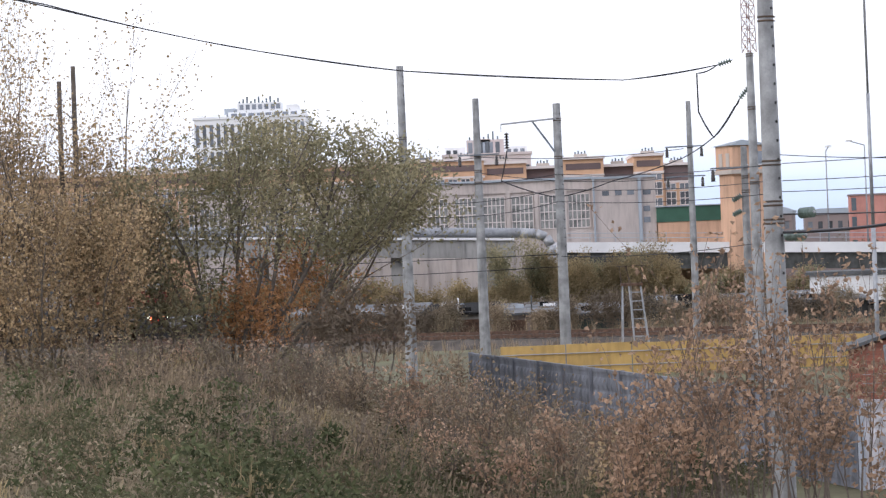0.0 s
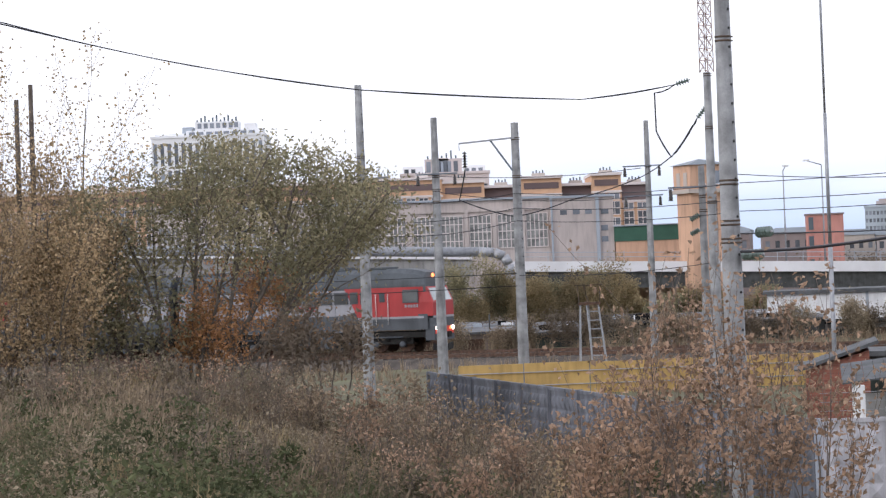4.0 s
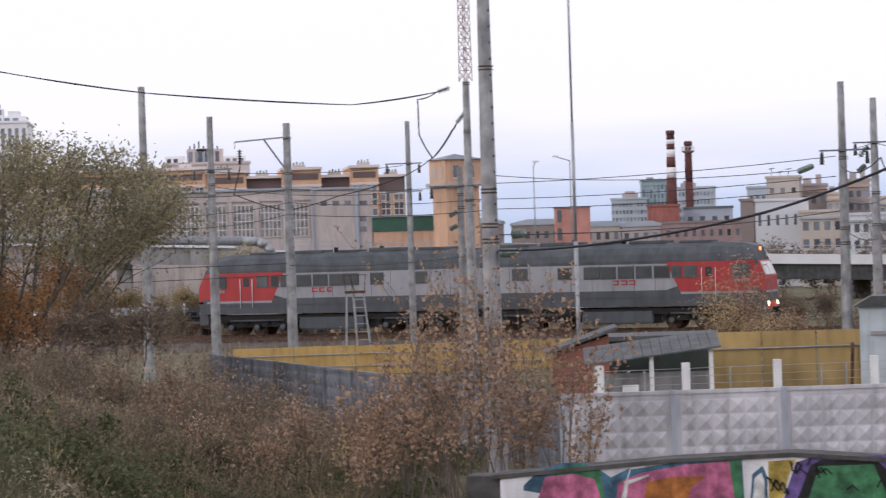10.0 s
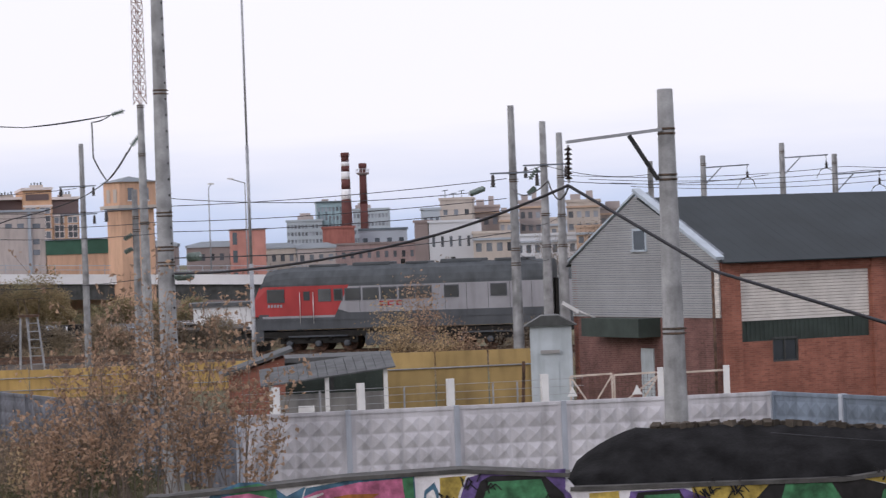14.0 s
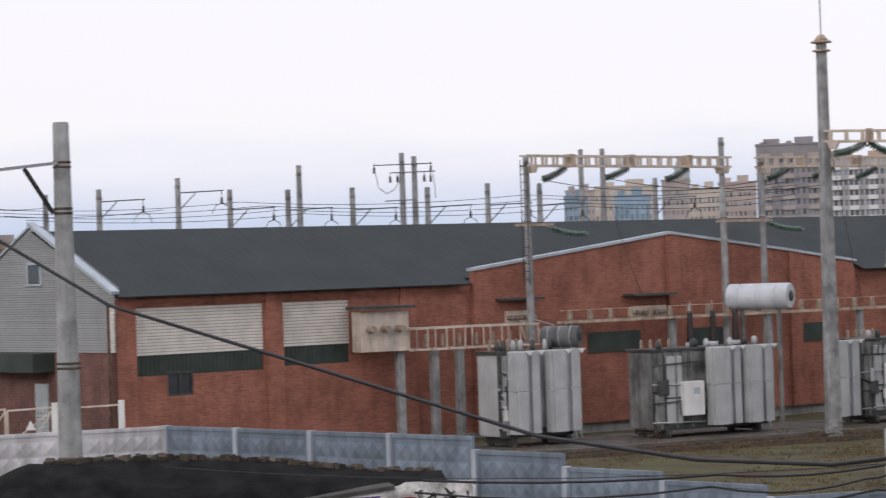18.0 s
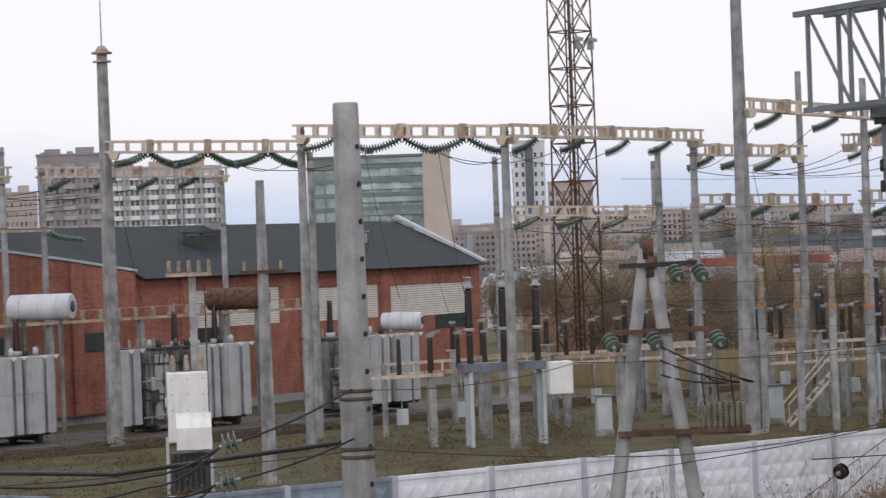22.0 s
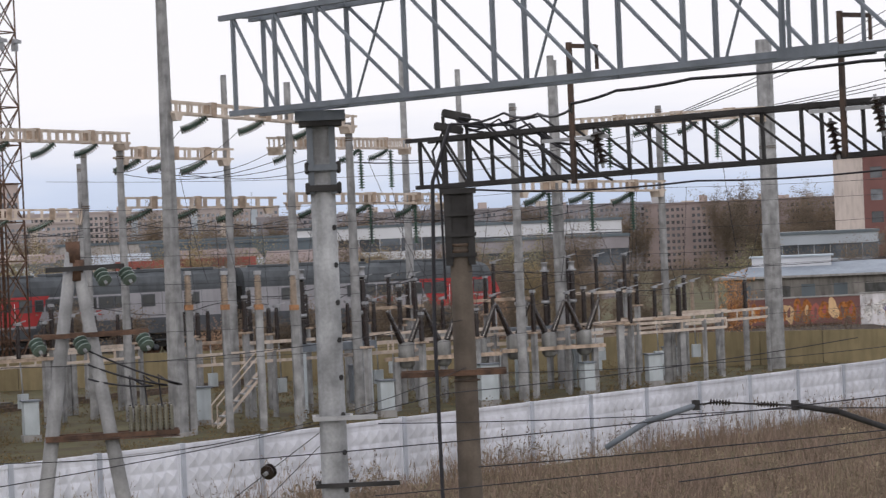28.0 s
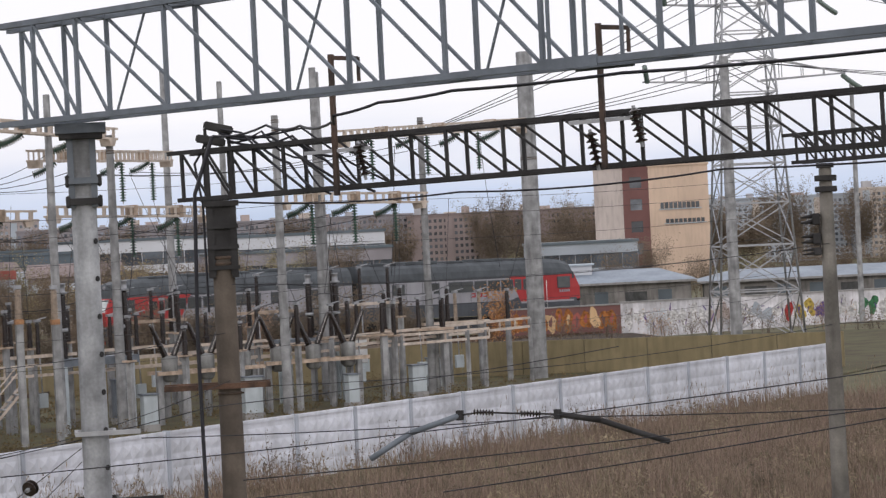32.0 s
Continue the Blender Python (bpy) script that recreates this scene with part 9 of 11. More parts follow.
box(bm, (0.3, -0.03, 0.3), (0.95, 0, 3.2))
d = part("door", bm, LGREY, cn)
bm = B()
box(bm, (0.35, -0.12, 3.2), (1.0, 0, 3.32))
part("hood", bm, CONC_V, cn)
# wire fence with a gate
wf = thing("wire_fence", "wire mesh fence with white posts and a framed gate", "fence", pose(12.0, 79.0, 0.9, 0, 0, 2.0))
for i, x in enumerate((0.6, 3.3, 6.2, 9.3)):
    bm = B()
    bar(bm, (x, 0, 0), (x, 0, 2.6), 0.22, 0.22)
    part("post", bm, WHITE_P, wf, "white-painted concrete post")
for x in (2.0, 4.7, 7.6, 8.4):
    bm = B()
    tube(bm, (x, 0, 0), (x, 0, 2.4), 0.03, n=5)
    part("stake", bm, STEEL_Z, wf)
bm = B()
for k in range(9):
    tube(bm, (-0.5, 0, 0.5 + k * 0.24), (10.6, 0, 0.5 + k * 0.24), 0.008, n=4, caps=False)
tagged(part("wire_mesh", bm, STEEL_Z, wf), kind="stuff")
gt = thing("yard_gate", "cream framed wire gate with triangular warning signs", "gate", pose(22.6, 80.9, 0.8, 0, 0, -17))
for x0, x1 in ((0, 1.35), (1.42, 2.9), (2.95, 5.0)):
    bm = B()
    for p, q in (((x0, 0, 0.2), (x0, 0, 2.5)), ((x1, 0, 0.2), (x1, 0, 2.55)), ((x0, 0, 2.5), (x1, 0, 2.55)), ((x0, 0, 0.2), (x1, 0, 0.2)), ((x0, 0, 1.35), (x1, 0, 1.4))):
        bar(bm, p, q, 0.06, 0.06)
    if x1 < 3:
        bar(bm, (x0, 0, 1.4 if x0 else 2.5), (x1, 0, 2.5 if x0 else 0.4), 0.05, 0.05)
        bar(bm, (x0, 0, 0.4), (x1, 0, 2.5), 0.05, 0.05)
    leafp = part("gate_leaf", bm, CREAM, gt)
    bm = B()
    n = int((x1 - x0) / 0.12)
    for i in range(n):
        tube(bm, (x0 + i * 0.12, 0, 0.2), (x0 + i * 0.12, 0, 2.5), 0.006, n=3, caps=False)
    for i in range(18):
        tube(bm, (x0, 0, 0.25 + i * 0.125), (x1, 0, 0.25 + i * 0.125), 0.006, n=3, caps=False)
    tagged(part("mesh", bm, RUST, leafp), kind="stuff")
for x in (0.05, 2.15, 3.35):
    bm = B()
    prism(bm, [(x - 0.17, 1.85), (x + 0.17, 1.85), (x, 2.17)], 0.02, Matrix.Translation((0, -0.06, 0)))
    part("warning_sign", bm, WHITE_P, gt, "white triangular warning sign")
for x in (2.92, 5.05):
    bm = B()
    bar(bm, (x, 0, 0), (x, 0, 2.7), 0.2, 0.2)
    part("post", bm, WHITE_P, gt)
# thin tall flag mast and a step ladder
tm = thing("steel_mast", "tall thin grey tubular steel mast", "mast", pose(15.7, 103.5, 0.9))
for z0, z1, r in ((0, 6.4, 0.085), (6.4, 11.2, 0.065), (11.2, 19.0, 0.045)):
    bm = B()
    tube(bm, (0, 0, z0), (0, 0, z1), r, n=8)
    part("tube", bm, STEEL_Z, tm)
ld = thing("step_ladder", "tall grey steel trestle ladder with a railed platform", "ladder", pose(8.4, 128.0, 1.2))
for (xa, ya), (xb, yb) in (((-0.62, 0.5), (-0.5, 0.3)), ((-0.62, -0.6), (-0.5, -0.3)), ((0.0, -0.7), (-0.22, -0.3)), ((0.72, -0.7), (0.32, -0.3)), ((0.05, 0.6), (-0.1, 0.3)), ((0.74, 0.6), (0.34, 0.3))):
    bm = B()
    bar(bm, (xa, ya, 0), (xb, yb, 3.85), 0.06, 0.06)
    part("leg", bm, STEEL_Z, ld)
for i in range(9):
    k = (0.35 + i * 0.4) / 3.85
    bm = B()
    y = -0.7 + 0.4 * k
    bar(bm, (-0.22 * k, y, k * 3.85), (0.72 - 0.4 * k, y, k * 3.85), 0.045, 0.045)
    part("rung", bm, STEEL_Z, ld)
    if i % 2:
        bm = B()
        bar(bm, (-0.62 + 0.12 * k, -0.6 + 0.3 * k, k * 3.85), (-0.62 + 0.12 * k, 0.5 - 0.2 * k, k * 3.85), 0.045, 0.045)
        part("rung", bm, STEEL_Z, ld)
bm = B()
box(bm, (-0.58, -0.4, 3.85), (0.42, 0.4, 3.97))
part("platform", bm, RUST, ld, "rust-red platform boards")
for p, q in (((-0.55, -0.35, 3.97), (-0.62, -0.35, 4.75)), ((-0.2, -0.35, 3.97), (-0.3, -0.35, 4.75)), ((0.38, -0.35, 3.97), (0.42, -0.35, 4.75)), ((-0.75, -0.35, 4.75), (0.5, -0.35, 4.75)), ((-0.35, -0.35, 4.75), (-0.12, -0.35, 3.97))):
    bm = B()
    bar(bm, p, q, 0.035, 0.035)
    part("platform_rail", bm, BAND, ld)

# poles and brackets seen over the hall's roof
for i, (x, y, z, arm) in enumerate(((42.2, 133.5, 12.0, 0), (44.9, 132.6, 12.2, 0.67), (48.9, 131.2, 12.7, 0.81), (51.5, 130.2, 12.0, 1.11), (54.4, 129.0, 11.9, 1.12), (55.0, 128.8, 13.2, 0), (57.6, 127.6, 11.9, 1.22), (60.1, 126.5, 13.7, 0), (60.7, 126.2, 13.5, 0), (61.3, 125.9, 11.8, 1.1), (64.2, 124.4, 11.9, 1.2), (66.7, 123.1, 11.8, 1.2), (73.6, 130.7, 14.0, 0), (74.7, 130.1, 14.0, 0), (77.3, 128.6, 12.2, 1.2))):
    p = round_pole("concrete_pole", "grey concrete pole behind the hall with a bracket arm", x, y, z, 0.14, 0.24, bands=(z - 0.5,), group="poles behind the hall")
    if arm:
        bm = B()
        h = z - ground_z(x, y)
        bar(bm, (0, 0, h - arm), (2.4, -0.6, h - arm + 0.08), 0.06, 0.07)
        bar(bm, (0, 0, h - arm - 1.0), (0.95, -0.25, h - arm), 0.06, 0.06)
        part("bracket_arm", bm, STEEL_G, p)
        bm = B()
        ribbed(bm, 2.3, -0.58, h - arm - 0.62, 0.34, 0.1, 0.08, 4)
        tube(bm, (2.3, -0.58, h - arm - 0.28), (2.3, -0.58, h - arm + 0.05), 0.02, n=5)
        part("insulator", bm, BROWN_INS, p)
        q = Vector((x, y, z - arm - 0.62))
        cable("slack_lead", "short slack lead under a bracket arm", [q + Vector((1.75, -0.45, -0.55)), q + Vector((2.0, -0.52, -0.1)), q + Vector((2.3, -0.58, 0.02)), q + Vector((2.6, -0.65, -0.15)), q + Vector((2.75, -0.7, -0.6))], 0.022, 0.0, 3, group="bracket leads")
hh = thing("cross_bar", "steel cross bars with insulators on a pair of poles", "crossarm", pose(60.5, 126.3, 0, 0, 0, -25))
for z, xa, xb in ((13.05, -2.0, 1.2), (12.62, -1.1, 1.35), (11.1, -1.4, 0.2)):
    bm = B()
    bar(bm, (xa, -0.2, z), (xb, -0.2, z + 0.03), 0.06, 0.06)
    part("bar", bm, STEEL_G, hh)
for x, z in ((-1.95, 12.62), (1.12, 12.62), (-1.1, 12.1), (-0.7, 12.1), (1.1, 12.08), (0.75, 12.1)):
    bm = B()
    ribbed(bm, x, -0.2, z, 0.36, 0.09, 0.07, 4)
    tube(bm, (x, -0.2, z + 0.36), (x, -0.2, z + 0.55), 0.02, n=5)
    part("insulator", bm, BROWN_INS, hh)
for pts in ([(58.72, 126.95, 12.6), (58.85, 126.9, 11.85), (59.25, 126.7, 11.5), (59.6, 126.5, 11.7), (59.85, 126.4, 12.1)], [(61.5, 125.6, 12.6), (61.62, 125.55, 11.7), (61.6, 125.55, 11.2)]):
    cable("slack_lead", "slack lead hanging from cross bars", pts, 0.022, 0.0, 4, group="bracket leads")
for k in range(4):
    cable("overhead_wire", "long overhead wire behind the hall", [(38 + k, 135 - k * 0.6, 11.4 - 0.25 * k), (52 + k, 130 - k * 0.6, 11.3 - 0.25 * k), (66 + k, 123.5 - k * 0.6, 11.2 - 0.25 * k), (80, 118, 11.3 - 0.25 * k)], 0.016, 0.3, 8)

# ---- foreground wall with graffiti and a felt roof ----
GWM = pose(4.5, 37.7, 0, 0, 0, -16.65)
fg = thing("graffiti_garage", "low garage wall covered with colourful graffiti under a felt roof", "garage", GWM)
bm = B()
prism(bm, [(0, 0), (13.2, 0), (13.2, 4.25), (12.0, 4.25), (9.6, 3.98), (5.9, 3.96), (5.6, 4.18), (4.2, 4.28), (2.5, 4.22), (0, 4.02)], 0.5)
part("wall", bm, GRAF_W, fg)
bm = B()
for (xa, za), (xb, zb) in (((-0.1, 4.05), (2.5, 4.25)), ((2.5, 4.25), (4.2, 4.31)), ((4.2, 4.31), (5.75, 4.2)), ((5.75, 4.0), (9.7, 4.02)), ((9.7, 4.02), (12.0, 4.28))):
    bar(bm, (xa, 0.28, za), (xb, 0.28, zb), 0.64, 0.06)
part("coping", bm, TARW, fg, "tar-smeared coping")
bm = B()
n, m2 = 26, 40
grid = []
for j in range(m2 + 1):
    x = 5.65 + j * (12.9 - 5.65) / m2
    up = min(1.0, ((x - 5.65) / 1.05)) ** 0.5 * (1 - 0.45 * smooth(8.5, 12.9, x))
    row = []
    for i in range(n + 1):
        y = 0.1 + i * 5.5 / n
        z = 3.95 + 0.82 * up * min(1.0, (i / 5)) ** 0.6 - 0.16 * max(0, y - 1.2) + 0.035 * noise.noise(Vector((x * 2.2, y * 2.2, 0))) + 0.05 * noise.noise(Vector((x * 0.7, y * 0.7, 3)))
        row.append(bm.verts.new((x, y, z)))
    grid.append(row)
for j in range(m2):
    for i in range(n):
        bm.faces.new((grid[j][i], grid[j + 1][i], grid[j + 1][i + 1], grid[j][i + 1])).smooth = True
part("felt_roof", bm, TAR, fg, "humped black felt roof")
bm = B()
rnd = random.Random(5)
for i in range(420):
    x, y = rnd.uniform(7.0, 12.8), 1.15 + abs(rnd.gauss(0, 0.5))
    s = rnd.uniform(0.02, 0.075)
    z = 3.95 + 0.82 * (1 - 0.45 * smooth(8.5, 12.9, x)) - 0.16 * (y - 1.2) + 0.01
    box(bm, (-s, -s, -s), (s, s, s * 0.8), Matrix.Translation((x, y, z)) @ Matrix.Rotation(rnd.uniform(0, 3), 4, "Z") @ Matrix.Rotation(rnd.uniform(-0.6, 0.6), 4, "X"))
tagged(part("roof_rubble", bm, mat("roof_debris", (0.075, 0.062, 0.05), 0.95, vary=0.4, scale=4, island=0.6), fg), kind="stuff")
bm = B()
box(bm, (-0.5, 0.05, 3.4), (0.02, 0.6, 4.06))
part("end_block", bm, TARW, fg, "black tarred end block")
# the painting on the wall: large sprayed letters in layers
def spray(material, layer, outline):
    """One painted shape, a few millimetres proud for each layer, running down the wall below the visible edge."""
    low = min(z for x, z in outline)
    pts = [(x, z if z > low + 0.06 else 3.3) for x, z in outline]
    y = -0.0045 * layer
    bm = B()
    prism(bm, pts if sum(p[0] * q[1] - q[0] * p[1] for p, q in zip(pts, pts[1:] + pts[:1])) > 0 else pts[::-1], 0.004, Matrix.Translation((0, y, 0)))
    return part("sprayed_shape", bm, material, fg)


spray(BLUE, 1, [(0.34, 3.92), (0.56, 4.12), (0.92, 4.24), (1.21, 4.24), (1.44, 4.15), (1.61, 4.02), (1.9, 4.16), (2.52, 4.26), (3.03, 4.3), (3.49, 4.29), (3.52, 3.76), (0.34, 3.85)])
spray(GREEN, 2, [(0.84, 4.17), (1.21, 4.22), (1.46, 4.12), (1.58, 3.97), (1.12, 4.06), (0.76, 4.07)])
spray(PINK, 3, [(0.39, 3.84), (0.66, 4.04), (1.07, 4.08), (1.38, 4.0), (1.58, 3.81)])
spray(WHIT, 3, [(1.61, 4.04), (1.9, 4.17), (2.62, 4.27), (2.62, 4.24), (1.9, 4.13), (1.64, 3.99)])
spray(PINK, 2, [(1.65, 3.81), (1.71, 3.94), (2.05, 4.08), (2.67, 4.19), (3.31, 4.23), (3.41, 4.12), (3.42, 3.77)])
spray(WHIT, 3, [(1.72, 3.84), (1.81, 3.96), (2.15, 4.06), (2.16, 4.03), (1.86, 3.92), (1.78, 3.82)])
spray(ORAN, 3, [(2.04, 3.8), (2.12, 3.95), (2.51, 4.02), (2.97, 4.02), (2.76, 3.86), (2.6, 3.79)])
spray(GREEN, 3, [(3.31, 4.23), (3.47, 4.25), (3.51, 3.76), (3.42, 3.77)])
spray(BLUE, 1, [(3.55, 3.76), (3.63, 4.04), (3.78, 4.16), (3.84, 4.01), (3.84, 3.76)])
spray(WHIT, 2, [(3.59, 3.76), (3.66, 3.99), (3.76, 4.06), (3.8, 3.96), (3.8, 3.76)])
spray(YELO, 1, [(3.86, 4.22), (4.25, 4.24), (4.14, 4.0), (3.93, 3.75), (3.85, 3.76)])
spray(PURP, 2, [(3.93, 3.75), (4.25, 4.2), (4.45, 4.26), (5.36, 4.28), (5.69, 4.3), (5.68, 4.0), (5.75, 3.93), (5.99, 3.7)])
spray(BLAK, 3, [(4.1, 3.75), (4.45, 4.15), (4.6, 4.23), (5.38, 4.21), (5.65, 3.94), (5.89, 3.7)])
spray(GREEN, 4, [(4.28, 3.74), (4.57, 4.14), (5.33, 4.16), (5.69, 3.71)])
spray(YELO, 1, [(6.02, 3.93), (6.45, 3.95), (6.49, 3.69), (6.04, 3.7)])
spray(PURP, 1, [(6.46, 3.69), (6.62, 3.94), (7.39, 3.96), (7.74, 3.81), (7.78, 3.66)])
spray(BLAK, 2, [(6.51, 3.69), (6.72, 3.92), (7.32, 3.95), (7.68, 3.66)])
spray(GREEN, 3, [(6.69, 3.68), (6.82, 3.88), (7.32, 3.89), (7.48, 3.66)])
spray(YELO, 1, [(7.5, 3.98), (8.65, 4.03), (8.43, 3.79), (7.61, 3.82)])
spray(BLAK, 2, [(8.43, 3.79), (8.65, 4.02), (9.8, 4.07), (10.41, 3.9), (11.2, 4.05), (11.15, 3.69)])
spray(GREEN, 3, [(8.64, 3.79), (8.85, 3.98), (9.51, 3.98), (9.91, 3.74)])
spray(GREEN, 3, [(10.08, 3.73), (10.25, 3.86), (11.12, 3.96), (11.07, 3.7)])
spray(YELO, 3, [(9.92, 4.03), (11.08, 4.14), (11.26, 4.13), (11.25, 3.69), (11.2, 3.69), (11.19, 4.04), (10.41, 3.92)])
spray(PURP, 1, [(11.3, 4.15), (11.79, 4.16), (11.4, 3.68), (11.28, 3.69)])
spray(WHIT, 2, [(11.4, 3.68), (11.83, 4.19), (12.16, 4.35), (13.16, 4.34), (13.18, 3.62)])
spray(PINK, 3, [(11.6, 3.68), (11.7, 4.02), (11.99, 4.11), (11.98, 3.66)])
for r0, m, layer in ((0.3, REDD, 4), (0.255, WHIT, 5)):
    bm = B()
    blob(bm, 12.2, 3.86, r0, r0 * 0.95, -0.0045 * layer + 0.004, wob=0.03, seed=4, n=26)
    part("sprayed_ring", bm, m, fg)
rnd = random.Random(11)
for k in range(64):
    x, z0, z1 = rnd.choice(((rnd.uniform(3.75, 4.1), 3.75, 3.95), (rnd.uniform(4.2, 4.6), 3.95, 4.15), (rnd.uniform(7.6, 8.3), 3.75, 3.95), (rnd.uniform(7.6, 8.3), 3.75, 3.95), (rnd.uniform(10.2, 11.2), 3.95, 4.1), (rnd.uniform(12.3, 13.1), 3.8, 4.15), (rnd.uniform(12.3, 13.1), 3.8, 4.15), (rnd.uniform(4.9, 5.4), 3.7, 3.85)))
    z, h, w = rnd.uniform(z0, z1), rnd.uniform(0.06, 0.17), rnd.uniform(0.03, 0.1)
    bm = B()
    a, b = (x, -0.03, z), (x + rnd.choice((-1, 1)) * w, -0.03, z + h)
    bar(bm, a, b, 0.010, 0.02)
    if rnd.random() < 0.7:
        bar(bm, b, (b[0] + w, -0.03, z + rnd.uniform(-0.05, 0.1)), 0.010, 0.018)
    part("tag_stroke", bm, BLAK, fg)

# ---- line hardware ----
arm = thing("feeder_bracket", "galvanised feeder bracket with strut clamped to a pole", "bracket", Matrix(), "feeder brackets")
bm = B()
bar(bm, (14.95, 46.5, 9.66), (13.1, 46.58, 9.47), 0.07, 0.06)
part("arm", bm, STEEL_Z, arm)
bm = B()
bar(bm, (14.3, 46.48, 9.56), (14.85, 46.52, 8.72), 0.06, 0.07)
part("strut", bm, STEEL_D, arm)
insulator_string((13.13, 46.58, 9.42), (13.12, 46.58, 8.7), 0, 0.075, 7, BROWN_INS, "black ribbed feeder insulator under a bracket", "feeder insulators")
arm = thing("feeder_bracket", "grey bracket arm with strut on a line pole", "bracket", Matrix(), "feeder brackets")
bm = B()
bar(bm, (5.38, 132.6, 13.05), (2.7, 132.3, 12.85), 0.09, 0.08)
bar(bm, (2.7, 132.3, 12.85), (2.7, 132.3, 12.5), 0.04, 0.04)
part("arm", bm, STEEL_Z, arm)
bm = B()
bar(bm, (4.2, 132.5, 12.95), (5.2, 132.6, 11.5), 0.07, 0.08)
part("strut", bm, STEEL_G, arm)
insulator_string((2.95, 132.3, 12.5), (2.95, 132.3, 11.6), 0, 0.13, 6, BROWN_INS, "black ribbed feeder insulator under a bracket", "feeder insulators")
for px, py, pz in ((1.55, 139.81, 11.7), (12.6, 148.5, 12.0), (12.6, 148.5, 10.4), (12.3, 119.0, 10.0), (-1.66, 127.74, 11.2), (26.29, 101.66, 10.6), (30.13, 110.98, 11.2)):
    arm = thing("crossarm", "short steel crossarm with pin insulators", "crossarm", pose(px, py, pz), "line crossarms")
    bm = B()
    bar(bm, (-1.0, -0.22, 0), (1.1, -0.22, 0.02), 0.07, 0.07)
    part("bar", bm, STEEL_G, arm)
    for sx in (-0.9, 0.95):
        bm = B()
        ribbed(bm, sx, -0.22, -0.55, 0.5, 0.11, 0.08, 4)
        part("pin_insulator", bm, BROWN_INS, arm)
for a, b in (((11.64, 117.5, 14.27), (12.29, 117.5, 14.46)), ((12.5, 117.5, 12.81), (12.93, 117.5, 13.32)), ((8.72, 66.0, 7.62), (8.42, 66.4, 7.6)), ((8.6, 66.6, 7.13), (8.19, 67.26, 7.12)), ((12.16, 118.9, 8.6), (12.62, 119.0, 8.85)), ((12.16, 118.9, 8.0), (12.6, 119.0, 8.2)), ((23.4, 97.4, 9.7), (24.3, 98.4, 9.95)), ((26.9, 101.4, 10.3), (27.3, 101.4, 10.8)), ((26.8, 101.4, 9.7), (27.2, 101.5, 10.0))):
    insulator_string(a, b, 0, 0.125, 5, GLASS_L, "bulbous green glass tension insulator", "tension insulators")
LINE = "overhead wires"
cable("overhead_wire", "heavy twin overhead wire slung across the yard", [(-13.9, 62, 14.2), (-10.53, 82.66, 14.43), (-7.16, 103.24, 14.71), (-1.38, 115.59, 14.44), (7.59, 115.43, 13.68), (11.64, 117.5, 14.27)], 0.02, 0.04, 8)
cable("overhead_wire", "heavy twin overhead wire slung across the yard", [(-13.9, 62, 14.25), (-10.53, 82.66, 14.48), (-7.16, 103.24, 14.73), (-1.38, 115.59, 14.43), (7.59, 115.43, 13.68), (11.64, 117.5, 14.27)], 0.018, 0.075, 8)
cable("jumper_cable", "black jumper cable looping between insulators", [(11.64, 117.5, 14.27), (10.84, 118.19, 14.0), (10.85, 118.19, 12.39), (11.44, 118.14, 11.29), (12.36, 118.05, 12.56), (12.5, 117.5, 12.81)], 0.034, 0.08, 6)
cable("jumper_cable", "black jumper cable running down to the poles", [(12.5, 117.5, 12.81), (11.64, 118.15, 11.47), (10.5, 123.27, 10.63), (7.74, 129.47, 9.91), (5.26, 133.59, 9.31), (2.66, 136.64, 10.29), (2.95, 132.3, 11.6)], 0.03, 0.08, 5)
cable("feeder_cable", "thick dark feeder cable slung between poles", [(13.11, 46.59, 8.66), (14.5, 42.44, 7.0), (15.9, 38.42, 6.14), (17.6, 32.74, 5.0), (17.9, 28.94, 4.85), (18.0, 25.99, 4.94), (18.53, 22.31, 5.4)], 0.03, 0.0, 6)
cable("feeder_cable", "thick dark feeder cable slung between poles", [(13.11, 46.59, 8.66), (11.91, 52.67, 7.86), (9.86, 59.18, 7.34), (8.1, 66.6, 7.2)], 0.035, 0.05, 6)
cable("feeder_cable", "thin dark feeder cable slung between poles", [(13.11, 46.59, 8.62), (14.2, 52, 8.9), (26.2, 101.6, 10.0)], 0.02, 0.3, 8)
